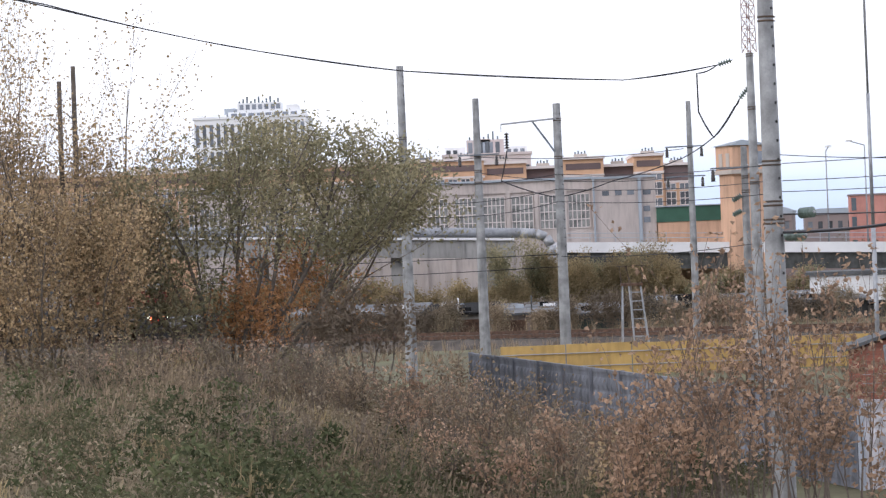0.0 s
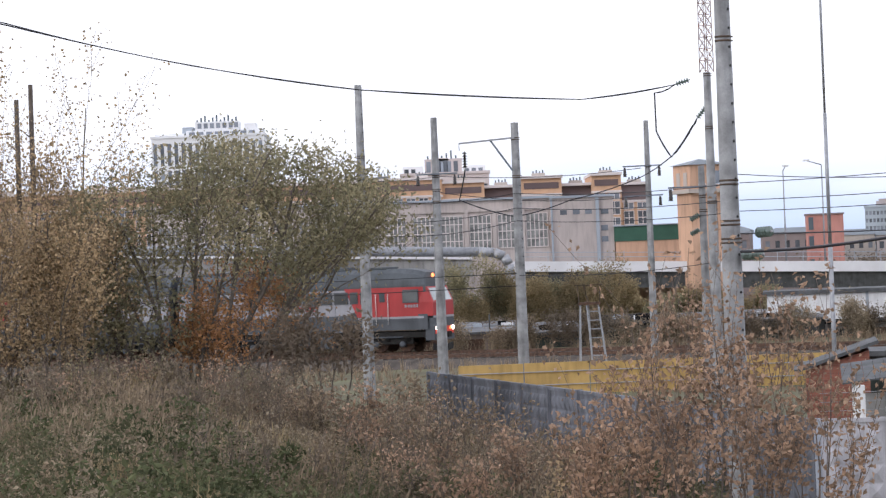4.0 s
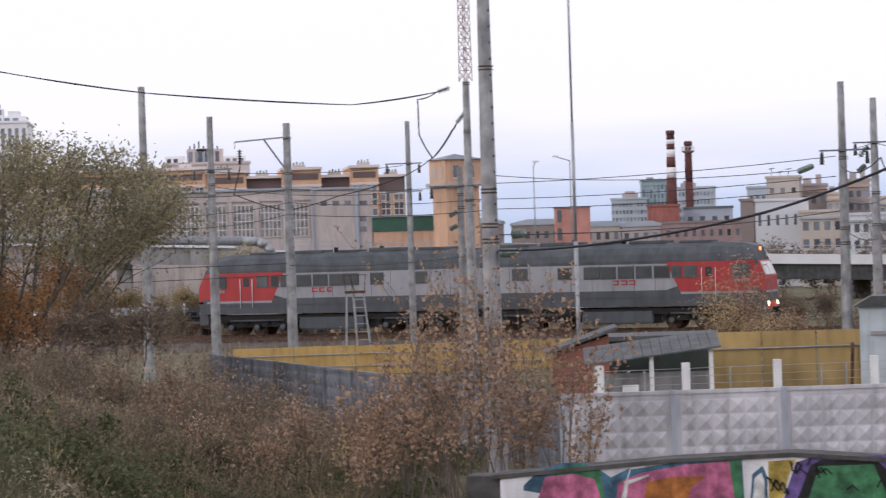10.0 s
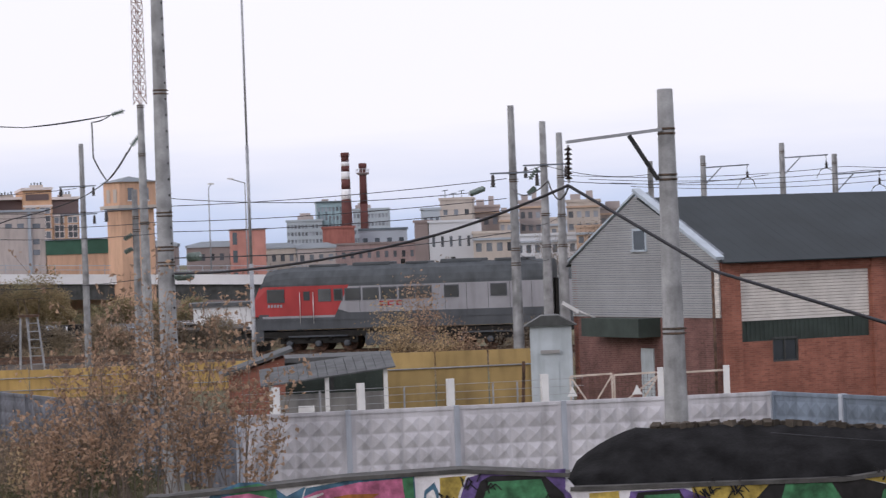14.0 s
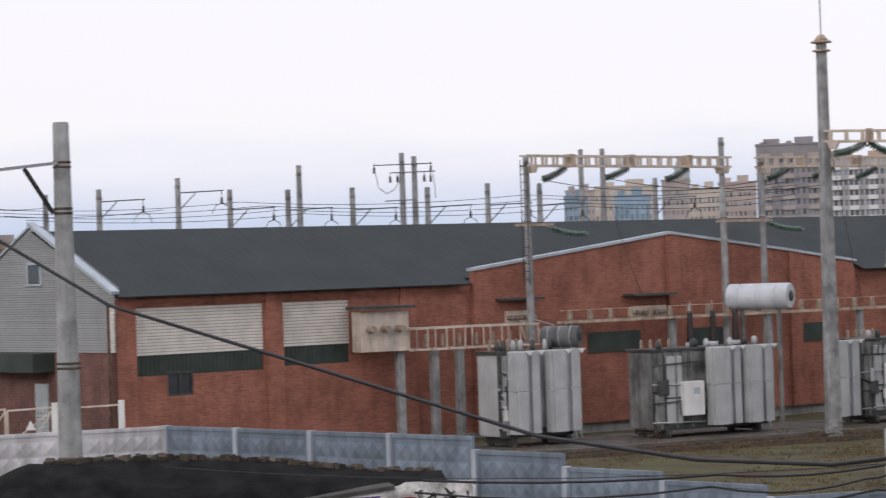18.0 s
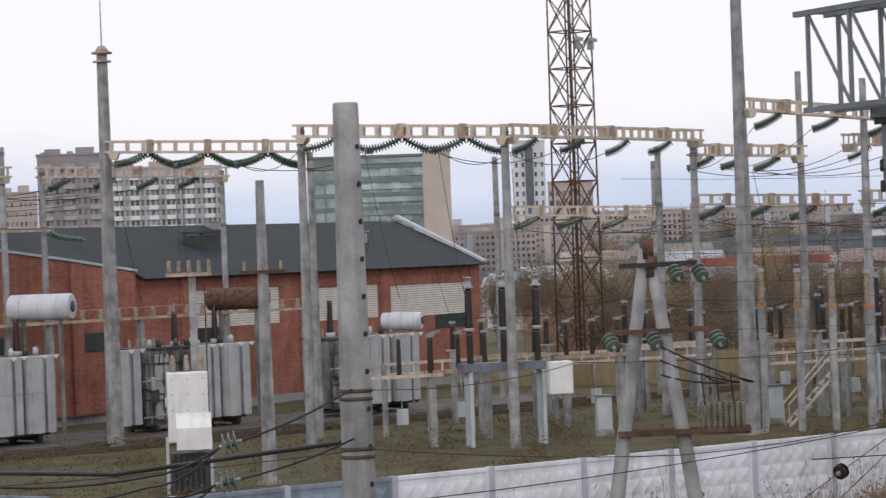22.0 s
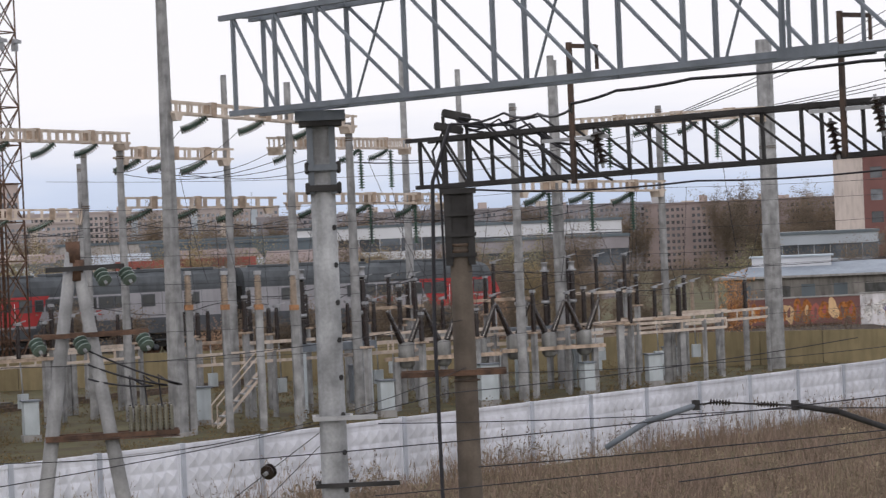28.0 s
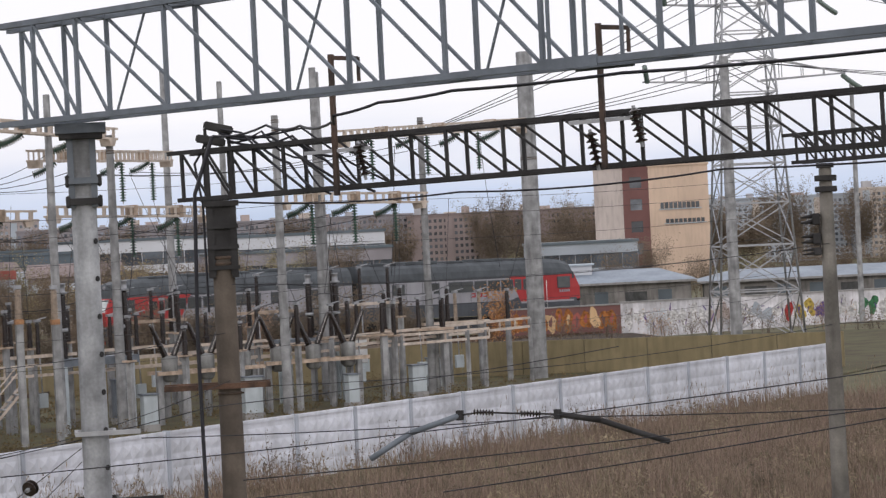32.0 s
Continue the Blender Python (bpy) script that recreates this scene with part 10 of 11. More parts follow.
for a, b, sag in (((25.78, 100.75, 10.36), (13.66, 113.16, 9.95), 0.15), ((25.75, 100.76, 9.56), (13.64, 113.17, 9.26), 0.15), ((25.95, 100.71, 9.1), (13.62, 113.17, 8.82), 0.15), ((25.9, 100.7, 8.2), (8.2, 67.3, 7.6), 0.2), ((24.0, 98, 9.8), (13.6, 113.2, 10.3), 0.3),
                  ((13.6, 113.2, 9.95), (5.3, 132.6, 10.4), 0.2), ((13.6, 113.2, 9.3), (5.3, 132.6, 9.7), 0.2), ((13.6, 113.2, 8.8), (5.3, 132.6, 9.1), 0.2), ((12.6, 148.4, 11.9), (1.6, 139.7, 11.6), 0.25), ((12.6, 148.4, 10.4), (1.6, 139.7, 10.8), 0.35),
                  ((1.6, 139.7, 11.6), (-1.6, 127.6, 11.1), 0.1), ((5.3, 132.6, 10.4), (-1.6, 127.6, 10.2), 0.25), ((5.3, 132.6, 9.7), (-1.6, 127.6, 9.2), 0.25), ((5.3, 132.6, 9.1), (-1.6, 127.6, 8.6), 0.3), ((-1.6, 127.6, 10.2), (-40, 118, 11.0), 0.5), ((-1.6, 127.6, 9.2), (-40, 118, 9.6), 0.5), ((5.3, 132.6, 6.6), (-30, 128, 7.0), 0.2), ((5.3, 132.6, 6.0), (-30, 128, 6.2), 0.2), ((13, 117, 6.8), (5.3, 132.6, 6.5), 0.2),
                  ((30.1, 110.9, 11.2), (26.3, 101.6, 10.6), 0.05), ((30.1, 110.9, 11.2), (42.2, 133.4, 11.3), 0.3), ((32.1, 115.5, 10.6), (48, 131, 11.0), 0.3), ((26.3, 101.6, 7.4), (30.2, 110.9, 7.0), 0.2), ((32.1, 115.5, 9.0), (26.3, 101.6, 8.6), 0.3)):
    cable("overhead_wire", "thin dark overhead wire between line poles", [a, b], 0.017, sag, 10, group=LINE)
for a, b, sag in (((18.47, 21.7, 6.0), (25.2, 25.2, 5.9), 0.1), ((25.2, 25.2, 5.9), (31.1, 21.6, 6.2), 0.15), ((18.45, 21.72, 5.35), (22.75, 21.05, 4.96), 0.05), ((22.75, 21.05, 4.96), (31.1, 21.6, 5.5), 0.2), ((18.45, 21.72, 5.35), (12.0, 33.0, 4.9), 0.25), ((22.8, 17.9, 5.3), (20.3, 17.55, 4.58), 0.0), ((22.8, 17.9, 5.15), (20.9, 17.5, 4.5), 0.0), ((17.79, 20.31, 4.91), (24.5, 17.31, 5.62), 0.1), ((24.5, 17.31, 5.62), (28.5, 14.0, 6.0), 0.05), ((22.42, 16.78, 5.45), (23.05, 12.03, 5.59), 0.03), ((23.05, 12.03, 5.59), (23.91, 5.0, 5.75), 0.05), ((18.41, 15.4, 5.46), (22.5, 8.34, 6.04), 0.05), ((18.93, 13.07, 5.39), (21.56, 6.0, 6.02), 0.05), ((19.01, 11.07, 5.29), (20.9, 6.2, 6.0), 0.03), ((20.78, 15.63, 4.87), (23.4, 10.2, 5.42), 0.05),
                  ((31.1, 21.5, 6.9), (42.0, 16.4, 7.0), 0.2), ((31.1, 21.5, 5.4), (42.0, 16.4, 5.6), 0.2), ((42.0, 16.4, 5.6), (60, 8, 6.0), 0.3)):
    cable("catenary_wire", "thin railway wire crossing in front of the fence", [a, b], 0.0055, sag, 8, group="railway wires")
for wa, wb, k in (((22.8, 17.9, 5.3), (20.3, 17.55, 4.58), 0.41), ((22.8, 17.9, 5.15), (20.9, 17.5, 4.5), 0.84)):
    p = Vector(wa).lerp(Vector(wb), k)
    insulator_string(p, p + (Vector(wb) - Vector(wa)).normalized() * 0.17, 0, 0.085, 2, BROWN_INS, "round black strain insulator on a guy wire", "guy insulators")
for pts, rod in (([(22.018, 13.646, 5.264), (22.25, 13.302, 5.505), (22.516, 12.871, 5.658)], [(22.516, 12.871, 5.658), (22.62, 12.69, 5.68), (22.76, 12.43, 5.655)]),
                 ([(23.454, 11.004, 5.30), (23.304, 11.341, 5.426), (23.176, 11.622, 5.544), (22.985, 12.007, 5.623)], [(22.985, 12.007, 5.623), (22.87, 12.22, 5.64), (22.76, 12.43, 5.655)])):
    sa = thing("steady_arm", "grey bent steady arm of the overhead line", "steady arm", Matrix(), "steady arms")
    bm = B()
    for a, b in zip(pts, pts[1:]):
        tube(bm, a, b, 0.03, n=8)
    part("arm_tube", bm, STEEL_D if rod[0][0] > 22.9 else STEEL_G, sa)
    bm = B()
    for a, b in zip(rod, rod[1:]):
        tube(bm, a, b, 0.011, n=6)
    part("rod", bm, STEEL_D, sa)
    bm = B()
    a, d = Vector(rod[1]), (Vector(rod[2]) - Vector(rod[1])).normalized()
    for k in range(7):
        lathe(bm, [(0.016, -0.012), (0.036, 0.0), (0.016, 0.012)], Matrix.Translation(a + d * (0.03 * k - 0.06)) @ d.to_track_quat("Z", "Y").to_matrix().to_4x4(), 8)
    part("rod_insulator", bm, BROWN_INS, sa)
    bm = B()
    box(bm, (-0.03, -0.03, -0.05), (0.03, 0.03, 0.05), Matrix.Translation(Vector(rod[0])))
    part("hinge", bm, STEEL_D, sa)
# glass insulators on the slack leads beside the massive pole
for a, b, up, low in (((16.512, 21.901, 5.514), (16.707, 21.758, 5.575), (18.5, 22.05, 6.0), [(15.941, 22.295, 5.248), (14.615, 23.196, 5.2), (12.0, 25.0, 5.2)]), ((16.454, 21.906, 5.124), (16.666, 21.75, 5.172), (18.5, 22.05, 5.45), [(15.955, 22.259, 5.01), (14.0, 23.6, 4.7), (11.5, 25.4, 4.5)])):
    insulator_string(a, b, 0, 0.125, 3, GLASS_L, "pale green glass insulator on a slack lead", "lead insulators")
    cable("slack_lead", "dark slack lead tied to the massive pole", [b, up], 0.012, 0.04, 6, group="slack leads")
    cable("slack_lead", "dark slack lead tied to the massive pole", [a] + low, 0.014, 0.05, 5, group="slack leads")
    cable("slack_lead", "dark slack lead tied to the massive pole", [a] + [(x - 0.1, y, z - 0.12) for x, y, z in low], 0.012, 0.1, 5, group="slack leads")
cable("feeder_cable", "thick black feeder cable along the grey girder", [(22.84, 14.4, 8.78), (23.0, 13.94, 8.89), (22.18, 12.58, 8.9), (21.61, 10.44, 8.9), (20.67, 7.53, 8.85), (19.8, 4.0, 8.88)], 0.017, 0.015, 5, group="feeder cables")
cable("feeder_cable", "thick black cable hanging beside a sooty column", [(29.5, 20.6, 9.0), (29.35, 20.84, 8.2), (29.32, 20.89, 6.2), (29.33, 20.88, 4.0), (29.4, 20.9, 0.2)], 0.03, 0.0, 4, group="feeder cables")
cable("feeder_cable", "thick black cable looping over the dark girder", [(29.5, 20.6, 9.0), (29.94, 19.99, 9.12), (28.52, 18.51, 9.0), (25.38, 16.0, 8.86), (22.84, 14.4, 8.78)], 0.018, 0.06, 5, group="feeder cables")
cable("feeder_cable", "dark cable along the lower chord of a sooty girder", [(31.3, 21.5, 8.1), (30.9, 17.5, 8.05), (30.85, 13.5, 8.15), (30.9, 8.0, 8.25)], 0.014, 0.07, 6, group="feeder cables")
for k in range(6):
    cable("overhead_wire", "distant high-voltage conductor of a pylon line", [(147.0 + (k % 3 - 1) * 3, 62, 17.0 + (k // 3) * 5.5), (104 + k * 2, 62 + k, 12.0 + 0.1 * k)], 0.022, 0.5, 8)
    cable("overhead_wire", "distant high-voltage conductor of a pylon line", [(147.0 + (k % 3 - 1) * 3, 62, 17.0 + (k // 3) * 5.5), (210, 30 + 4 * k, 16.5 + (k // 3) * 4)], 0.025, 1.2, 8)
for k in range(8):
    z = 3.2 + 0.95 * k + 0.13 * (k % 3)
    cable("overhead_wire", "thin wire across the switchyard", [(70, 64.5 + k * 0.4, z), (92, 57 + k * 0.3, z + 0.2), (118, 48, z + 0.5)], 0.009, 0.25, 6, group="yard wires")


# ---- plants ----
def leaf_mesh(name, pts, size, material, seed, long=1.8, cup=0.3):
    """Many small leaves, each a bent pair of triangles, at the given points."""
    rg = np.random.default_rng(seed)
    P = np.asarray(pts, dtype=float)
    n = len(P)
    d = rg.normal(size=(n, 3))
    d /= np.linalg.norm(d, axis=1)[:, None]
    e = np.cross(d, rg.normal(size=(n, 3)))
    e /= np.linalg.norm(e, axis=1)[:, None]
    f = np.cross(d, e)
    s = size * rg.uniform(0.6, 1.35, (n, 1))
    V = np.stack([P - d * s * long / 2, P + e * s * 0.5 + f * s * cup, P + d * s * long / 2, P - e * s * 0.5 + f * s * cup], 1).reshape(-1, 3)
    F = [(4 * i, 4 * i + 1, 4 * i + 2, 4 * i + 3) for i in range(n)]
    me = bpy.data.meshes.new(name)
    me.from_pydata(V.tolist(), [], F)
    me.materials.append(material)
    return me


def grow(rg, start, way, length, r, level, segs, out, tips, spread, droop=0.0, kids=4):
    """Grow one limb and its twigs; bars go to out, twig points to tips."""
    p, d = Vector(start), Vector(way).normalized()
    step = length / segs
    for i in range(segs):
        d = (d + Vector((rg.uniform(-1, 1), rg.uniform(-1, 1), rg.uniform(-0.6, 1) - droop)) * 0.16).normalized()
        q = p + d * step
        r1 = r * (1 - 0.75 * (i + 1) / segs)
        out.append((p.copy(), q.copy(), max(0.006, r * (1 - 0.75 * i / segs)), max(0.005, r1)))
        if level > 0 and i >= segs * 0.25:
            for k in range(rg.randint(1, kids)):
                w = (d + Vector((rg.uniform(-1, 1), rg.uniform(-1, 1), rg.uniform(-0.5, 0.9))) * spread).normalized()
                grow(rg, p.lerp(q, rg.random()), w, length * rg.uniform(0.28, 0.5), r1 * 0.5, level - 1, max(2, segs - 1), out, tips, spread, droop, kids)
        if level <= 1:
            tips.append((q.copy(), level))
        p = q


def plant(name, label, category, x, y, z, stems, leaf, leaf_size, per_tip, seed, bark=BARK, jitter=0.3, level=2, spread=0.9, group="", droop=0.0, kids=3, long=1.8, top_bare=None, segs=5, dome=None, low_bare=0.1):
    """A tree or bush: stems is a list of (dx, dy, length, lean x, lean y, radius); dome: centre x, z and radii x, z that bound its crown."""
    rg = random.Random(seed)
    t = thing(name, label, category, pose(x, y, z), group)
    bars, tips = [], []
    trunks = []
    for k, (dx, dy, length, lx, ly, r) in enumerate(stems):
        n0 = len(bars)
        grow(rg, (dx, dy, -0.2), (lx, ly, 1), length, r, level, segs, bars, tips, spread, droop, kids)
        trunks += [k] * (len(bars) - n0)
    if dome:
        inside = lambda p: ((p[0] - dome[0]) / dome[2]) ** 2 + (p[1] / dome[2]) ** 2 + ((p[2] - dome[1]) / dome[3]) ** 2 < 1.0 + 0.26 * noise.noise(Vector(p) * 0.42) + 0.16 * noise.noise(Vector(p) * 1.1)
        keep = [b[1].z < 1.2 or inside(b[1]) for b in bars]
        bars, trunks = [b for b, k in zip(bars, keep) if k], [b for b, k in zip(trunks, keep) if k]
        tips = [b for b in tips if inside(b[0])]
    # a tree's trunks are parts of their own; a bush has one mass of stems
    for n in range(len(stems) if category == "tree" else 1):
        bm = B()
        for (p, q, a, b), k in zip(bars, trunks):
            if a > 0.02 and (k == n or category != "tree"):
                tube(bm, p, q, a, b, n=6, caps=False)
        if category == "tree":
            part("trunk", bm, bark, t)
        else:
            tagged(part("stem_mass", bm, bark, t), kind="stuff")
    bm = B()
    for p, q, a, b in bars:
        if a <= 0.02:
            tube(bm, p, q, a, b, n=3, caps=False)
    tagged(part("twig_mass", bm, TWIG, t), kind="stuff")
    pts = []
    for p, lv in tips:
        k = per_tip if top_bare is None or p.z < top_bare else max(1, int(per_tip * 0.9))
        if dome:
            k = max(1, int(per_tip * (0.35 + 0.95 * smooth(0.8, 5.0, p.z))))
        for i in range(k):
            pts.append((p.x + rg.gauss(0, jitter), p.y + rg.gauss(0, jitter), p.z + rg.gauss(0, jitter * 0.8)))
    pts = [p for p in pts if p[2] > low_bare]
    if pts:
        part("crown", leaf_mesh("crown", pts, leaf_size, leaf, seed, long), leaf, t)
    return t


# the wide willow, the yellow aspens, and small trees round them
plant("willow_tree", "wide spreading willow with dull green autumn leaves", "tree", -6.9, 95.5, 3.1,
      [(0.2, 0, 9.8, 0.72, 0, 0.11), (0.3, 0.2, 10.0, 0.45, 0.1, 0.10), (0.0, 0.3, 9.3, 0.12, 0, 0.09), (-0.3, 0.4, 8.9, -0.18, 0.1, 0.08), (0.4, -0.3, 9.4, 0.95, -0.1, 0.09), (-0.5, 0, 8.2, -0.42, 0.0, 0.08), (0.1, -0.4, 9.2, 0.3, -0.25, 0.08), (0.7, 0, 8.4, 1.25, 0.1, 0.08), (1.6, 0.4, 7.5, 0.7, 0.1, 0.06), (-1.0, 0.2, 7.8, -0.45, 0, 0.06), (-1.6, 0.3, 7.6, -0.3, 0.1, 0.06), (-0.6, -0.3, 7.8, -0.7, 0, 0.06)],
      LEAF_G, 0.08, 12, 3, jitter=0.34, level=2, spread=0.95, kids=3, long=2.0, segs=6, dome=(1.6, 3.95, 6.5, 4.55))
plant("willow_tree", "upright willow behind the spreading one", "tree", -6.6, 97.4, 3.1,
      [(0.2, 0, 9.6, 0.5, 0, 0.07), (0.9, 0.1, 9.0, 0.62, 0, 0.06), (0.0, 0.3, 9.2, 0.15, 0, 0.07), (-0.6, 0.2, 8.8, -0.12, 0.1, 0.06), (-1.2, 0.0, 8.6, -0.3, 0, 0.06), (0.6, 0.2, 9.4, 0.32, 0, 0.06), (1.6, 0, 8.6, 0.75, 0, 0.06)],
      LEAF_G, 0.08, 7, 5, jitter=0.4, level=2, spread=0.95, kids=3, long=2.0, segs=6, dome=(1.7, 4.0, 6.4, 4.5))
for i, (x, y, h, m, lab) in enumerate(((-8.9, 93.8, 3.6, LEAF_G, "low grey-green willow shoots under the larger tree"), (-2.4, 92.6, 2.4, LEAF_F, "thin brown-leaved shrub beside the willow"), (-9.8, 96.5, 5.2, LEAF_G, "dull green willow beside the larger one"))):
    plant("willow_bush", lab, "shrub", x, y, 3.0, [(rx, 0.2 * (k % 3 - 1), h * (0.8 + 0.1 * (k % 3)), rx * 0.4, 0, 0.04) for k, rx in enumerate((-0.7, -0.35, 0, 0.3, 0.75))], m, 0.085, 3, 8 + i, jitter=0.3, kids=3, long=2.2, group="willow bushes")
for i, (x, y, h, sd, bare) in enumerate(((-13.2, 95.0, 10.6, 21, 7.4), (-12.0, 97.0, 10.4, 22, 7.2), (-12.7, 93.6, 9.6, 31, 7.0), (-14.0, 96.6, 10.0, 32, 7.0), (-14.6, 94.0, 8.6, 23, 6.6), (-16.2, 96.0, 9.2, 24, 7), (-12.6, 92.0, 7.0, 25, 9), (-10.9, 92.5, 6.4, 26, 9), (-15.0, 91.0, 7.0, 27, 9), (-9.9, 94.0, 6.6, 28, 9), (-13.8, 92.4, 7.4, 29, 9), (-11.6, 94.4, 7.2, 30, 9), (-10.4, 90.2, 4.6, 41, 9), (-12.2, 89.6, 5.0, 42, 9), (-13.8, 89.0, 4.6, 43, 9))):
    plant("aspen_tree", "slender aspen with thin yellow autumn leaves" if h > 8 else "young aspen with dense yellow-brown leaves", "tree", x, y, 3.0,
          [(0, 0, h, random.uniform(-0.06, 0.06), 0, 0.07), (0.3, 0.2, h * 0.72, 0.10, 0, 0.045), (-0.3, 0.1, h * 0.66, -0.12, 0, 0.04)], LEAF_Y, 0.085, 4, sd, jitter=0.34, level=2, spread=0.62, kids=2, long=1.25, top_bare=bare, segs=7, group="aspen trees")
for x, y, h, sd in ((-5.9, 94.8, 2.8, 31), (-4.6, 98.6, 3.6, 34), (-5.5, 100.6, 4.3, 35)):
    plant("rowan_bush", "orange-leaved rowan behind the willow", "shrub", x, y, 3.0, [(0, 0, h, 0, 0, 0.05), (0.3, 0, h * 0.9, 0.3, 0, 0.04), (-0.3, 0, h * 0.9, -0.3, 0, 0.04)], LEAF_O, 0.085, 5, sd, jitter=0.34, kids=3, long=1.5, group="rowan bushes")
for x, h in ((-12.85, 10.4), (-12.35, 10.9)):
    db = thing("dead_tree", "bare broken dead tree among aspens", "tree", pose(x, 98.5, 3.0), "dead trees")
    bm = B()
    tube(bm, (0, 0, 0), (0.08, 0, h), 0.13, 0.08, n=7)
    part("trunk", bm, CONC_D, db)
    for k in range(4):
        bm = B()
        z, sd = h * (0.5 + 0.11 * k), -1 if k % 2 else 1
        tube(bm, (0.05, 0, z), (0.05 + sd * 0.35, 0.1, z + 0.3), 0.03, 0.015, n=5)
        part("stub_branch", bm, CONC_D, db)
# maple saplings with hanging brown leaves in front of the tall pole
rg0 = random.Random(77)
for i in range(21):
    x = 4.0 + 5.3 * (i + rg0.random() * 0.9) / 21
    h = (3.2, 4.1, 4.9, 3.7, 5.2, 3.4, 4.5)[i % 7] * (1.0 if 5.2 < x < 8.3 else 0.8 if x > 4.8 else 0.6)
    plant("maple_sapling", "maple sapling hung with dry brown leaves", "shrub", x, 61.5 + rg0.uniform(-2.4, 2.4), 1.15,
          [(0, 0, h + 0.4, rg0.uniform(-0.08, 0.08), 0, 0.028), (0.2, 0, h * 0.85, rg0.uniform(0, 0.2), 0, 0.022), (-0.2, 0.1, h * 0.75, rg0.uniform(-0.2, 0), 0, 0.02)],
          LEAF_B, 0.085, 4, 100 + i, bark=TWIG, jitter=0.12, level=1, spread=0.62, kids=3, long=1.5, group="maple saplings", low_bare=h * 0.35)
for i in range(11):
    az, d = rg0.uniform(-3.5, 1.5), rg0.uniform(64, 92)
    p = polar(az, d)
    h = rg0.uniform(1.2, 2.3)
    plant("bare_shrub", "bare brown shrub with a few withered leaves", "shrub", p.x, p.y, ground_z(p.x, p.y), [(rg0.uniform(-0.7, 0.7), rg0.uniform(-0.4, 0.4), h * rg0.uniform(0.7, 1), rg0.uniform(-0.35, 0.35), 0, 0.018) for k in range(8)], (LEAF_B, GRASS_D, STALK_R)[i % 3], 0.06, 1, 240 + i, bark=TWIG, jitter=0.14, level=1, spread=0.8, kids=4, group="bare shrubs", segs=6)
for i in range(14):
    p = polar(-6.6 + 0.42 * i + rg0.uniform(-0.15, 0.15), rg0.uniform(78, 91))
    h = rg0.uniform(1.1, 2.1)
    plant("bare_shrub", "bare brown shrub with a few withered leaves", "shrub", p.x, p.y, ground_z(p.x, p.y), [(rg0.uniform(-0.9, 0.9), rg0.uniform(-0.4, 0.4), h * rg0.uniform(0.7, 1), rg0.uniform(-0.35, 0.35), 0, 0.018) for k in range(9)], (LEAF_B, GRASS_D, LEAF_F, STALK_R)[i % 4], 0.06, 1, 270 + i, bark=TWIG, jitter=0.14, level=1, spread=0.8, kids=4, group="bare shrubs", segs=6)
for i, (x, y, h, m, lab) in enumerate(((-0.5, 82, 2.2, LEAF_B, "low brown-leaved shrub"), (1.2, 76, 2.4, STALK_R, "reddish bare shrub"), (2.4, 84, 2.0, STALK_R, "reddish bare shrub"), (3.4, 70, 2.0, LEAF_B, "low brown-leaved shrub"), (0.4, 90, 2.2, STALK_R, "reddish bare shrub"), (-2.5, 86, 1.8, STALK_R, "reddish bare shrub"), (4.6, 74, 1.7, STALK_R, "reddish bare shrub"), (2.0, 66, 1.6, LEAF_B, "low brown-leaved shrub"), (4.4, 64, 1.8, LEAF_Y, "small yellowing sapling"), (1.0, 69, 1.3, GRASS_G, "low green weed clump"))):
    plant("low_shrub", lab + " on the slope", "shrub", x, y, ground_z(x, y), [(rg0.uniform(-0.5, 0.5), rg0.uniform(-0.4, 0.4), h, rg0.uniform(-0.4, 0.4), 0, 0.02) for k in range(7)], m, 0.075, 2, 200 + i, bark=TWIG, jitter=0.16, level=1, spread=0.8, kids=4, group="low shrubs")
for i in range(14):
    p = polar(1.2 + 0.36 * i + rg0.uniform(-0.15, 0.15), rg0.uniform(66, 84))
    h = rg0.uniform(1.5, 2.4)
    plant("bare_shrub", "bare brown shrub before a concrete fence", "shrub", p.x, p.y, ground_z(p.x, p.y), [(rg0.uniform(-0.9, 0.9), rg0.uniform(-0.4, 0.4), h * rg0.uniform(0.7, 1), rg0.uniform(-0.3, 0.3), 0, 0.016) for k in range(7)], (LEAF_B, GRASS_D, STALK_R)[i % 3], 0.06, 1, 610 + i, bark=TWIG, jitter=0.14, level=1, spread=0.7, kids=4, group="bare shrubs", segs=6)
DARK_W = mat("dark_dead_weeds", (0.17, 0.14, 0.12), 0.9, vary=0.3, scale=1, bump=0, island=0.4)
for i in range(28):
    x = 43.5 + 1.5 * i + rg0.uniform(-0.7, 0.7)
    y = 47.0 - 0.119 * (x - 43) - rg0.uniform(0.4, 1.6)
    h = rg0.uniform(0.9, 1.7)
    plant("dead_weed", "tall dead weed with dark seed heads before a white fence", "weed", x, y, ground_z(x, y), [(rg0.uniform(-0.5, 0.5), rg0.uniform(-0.2, 0.2), h * rg0.uniform(0.7, 1), rg0.uniform(-0.25, 0.25), 0, 0.012) for k in range(3)], DARK_W, 0.042, 1, 800 + i, bark=TWIG, jitter=0.05, level=1, spread=0.4, kids=1, group="dead weeds", segs=5, low_bare=h * 0.45)
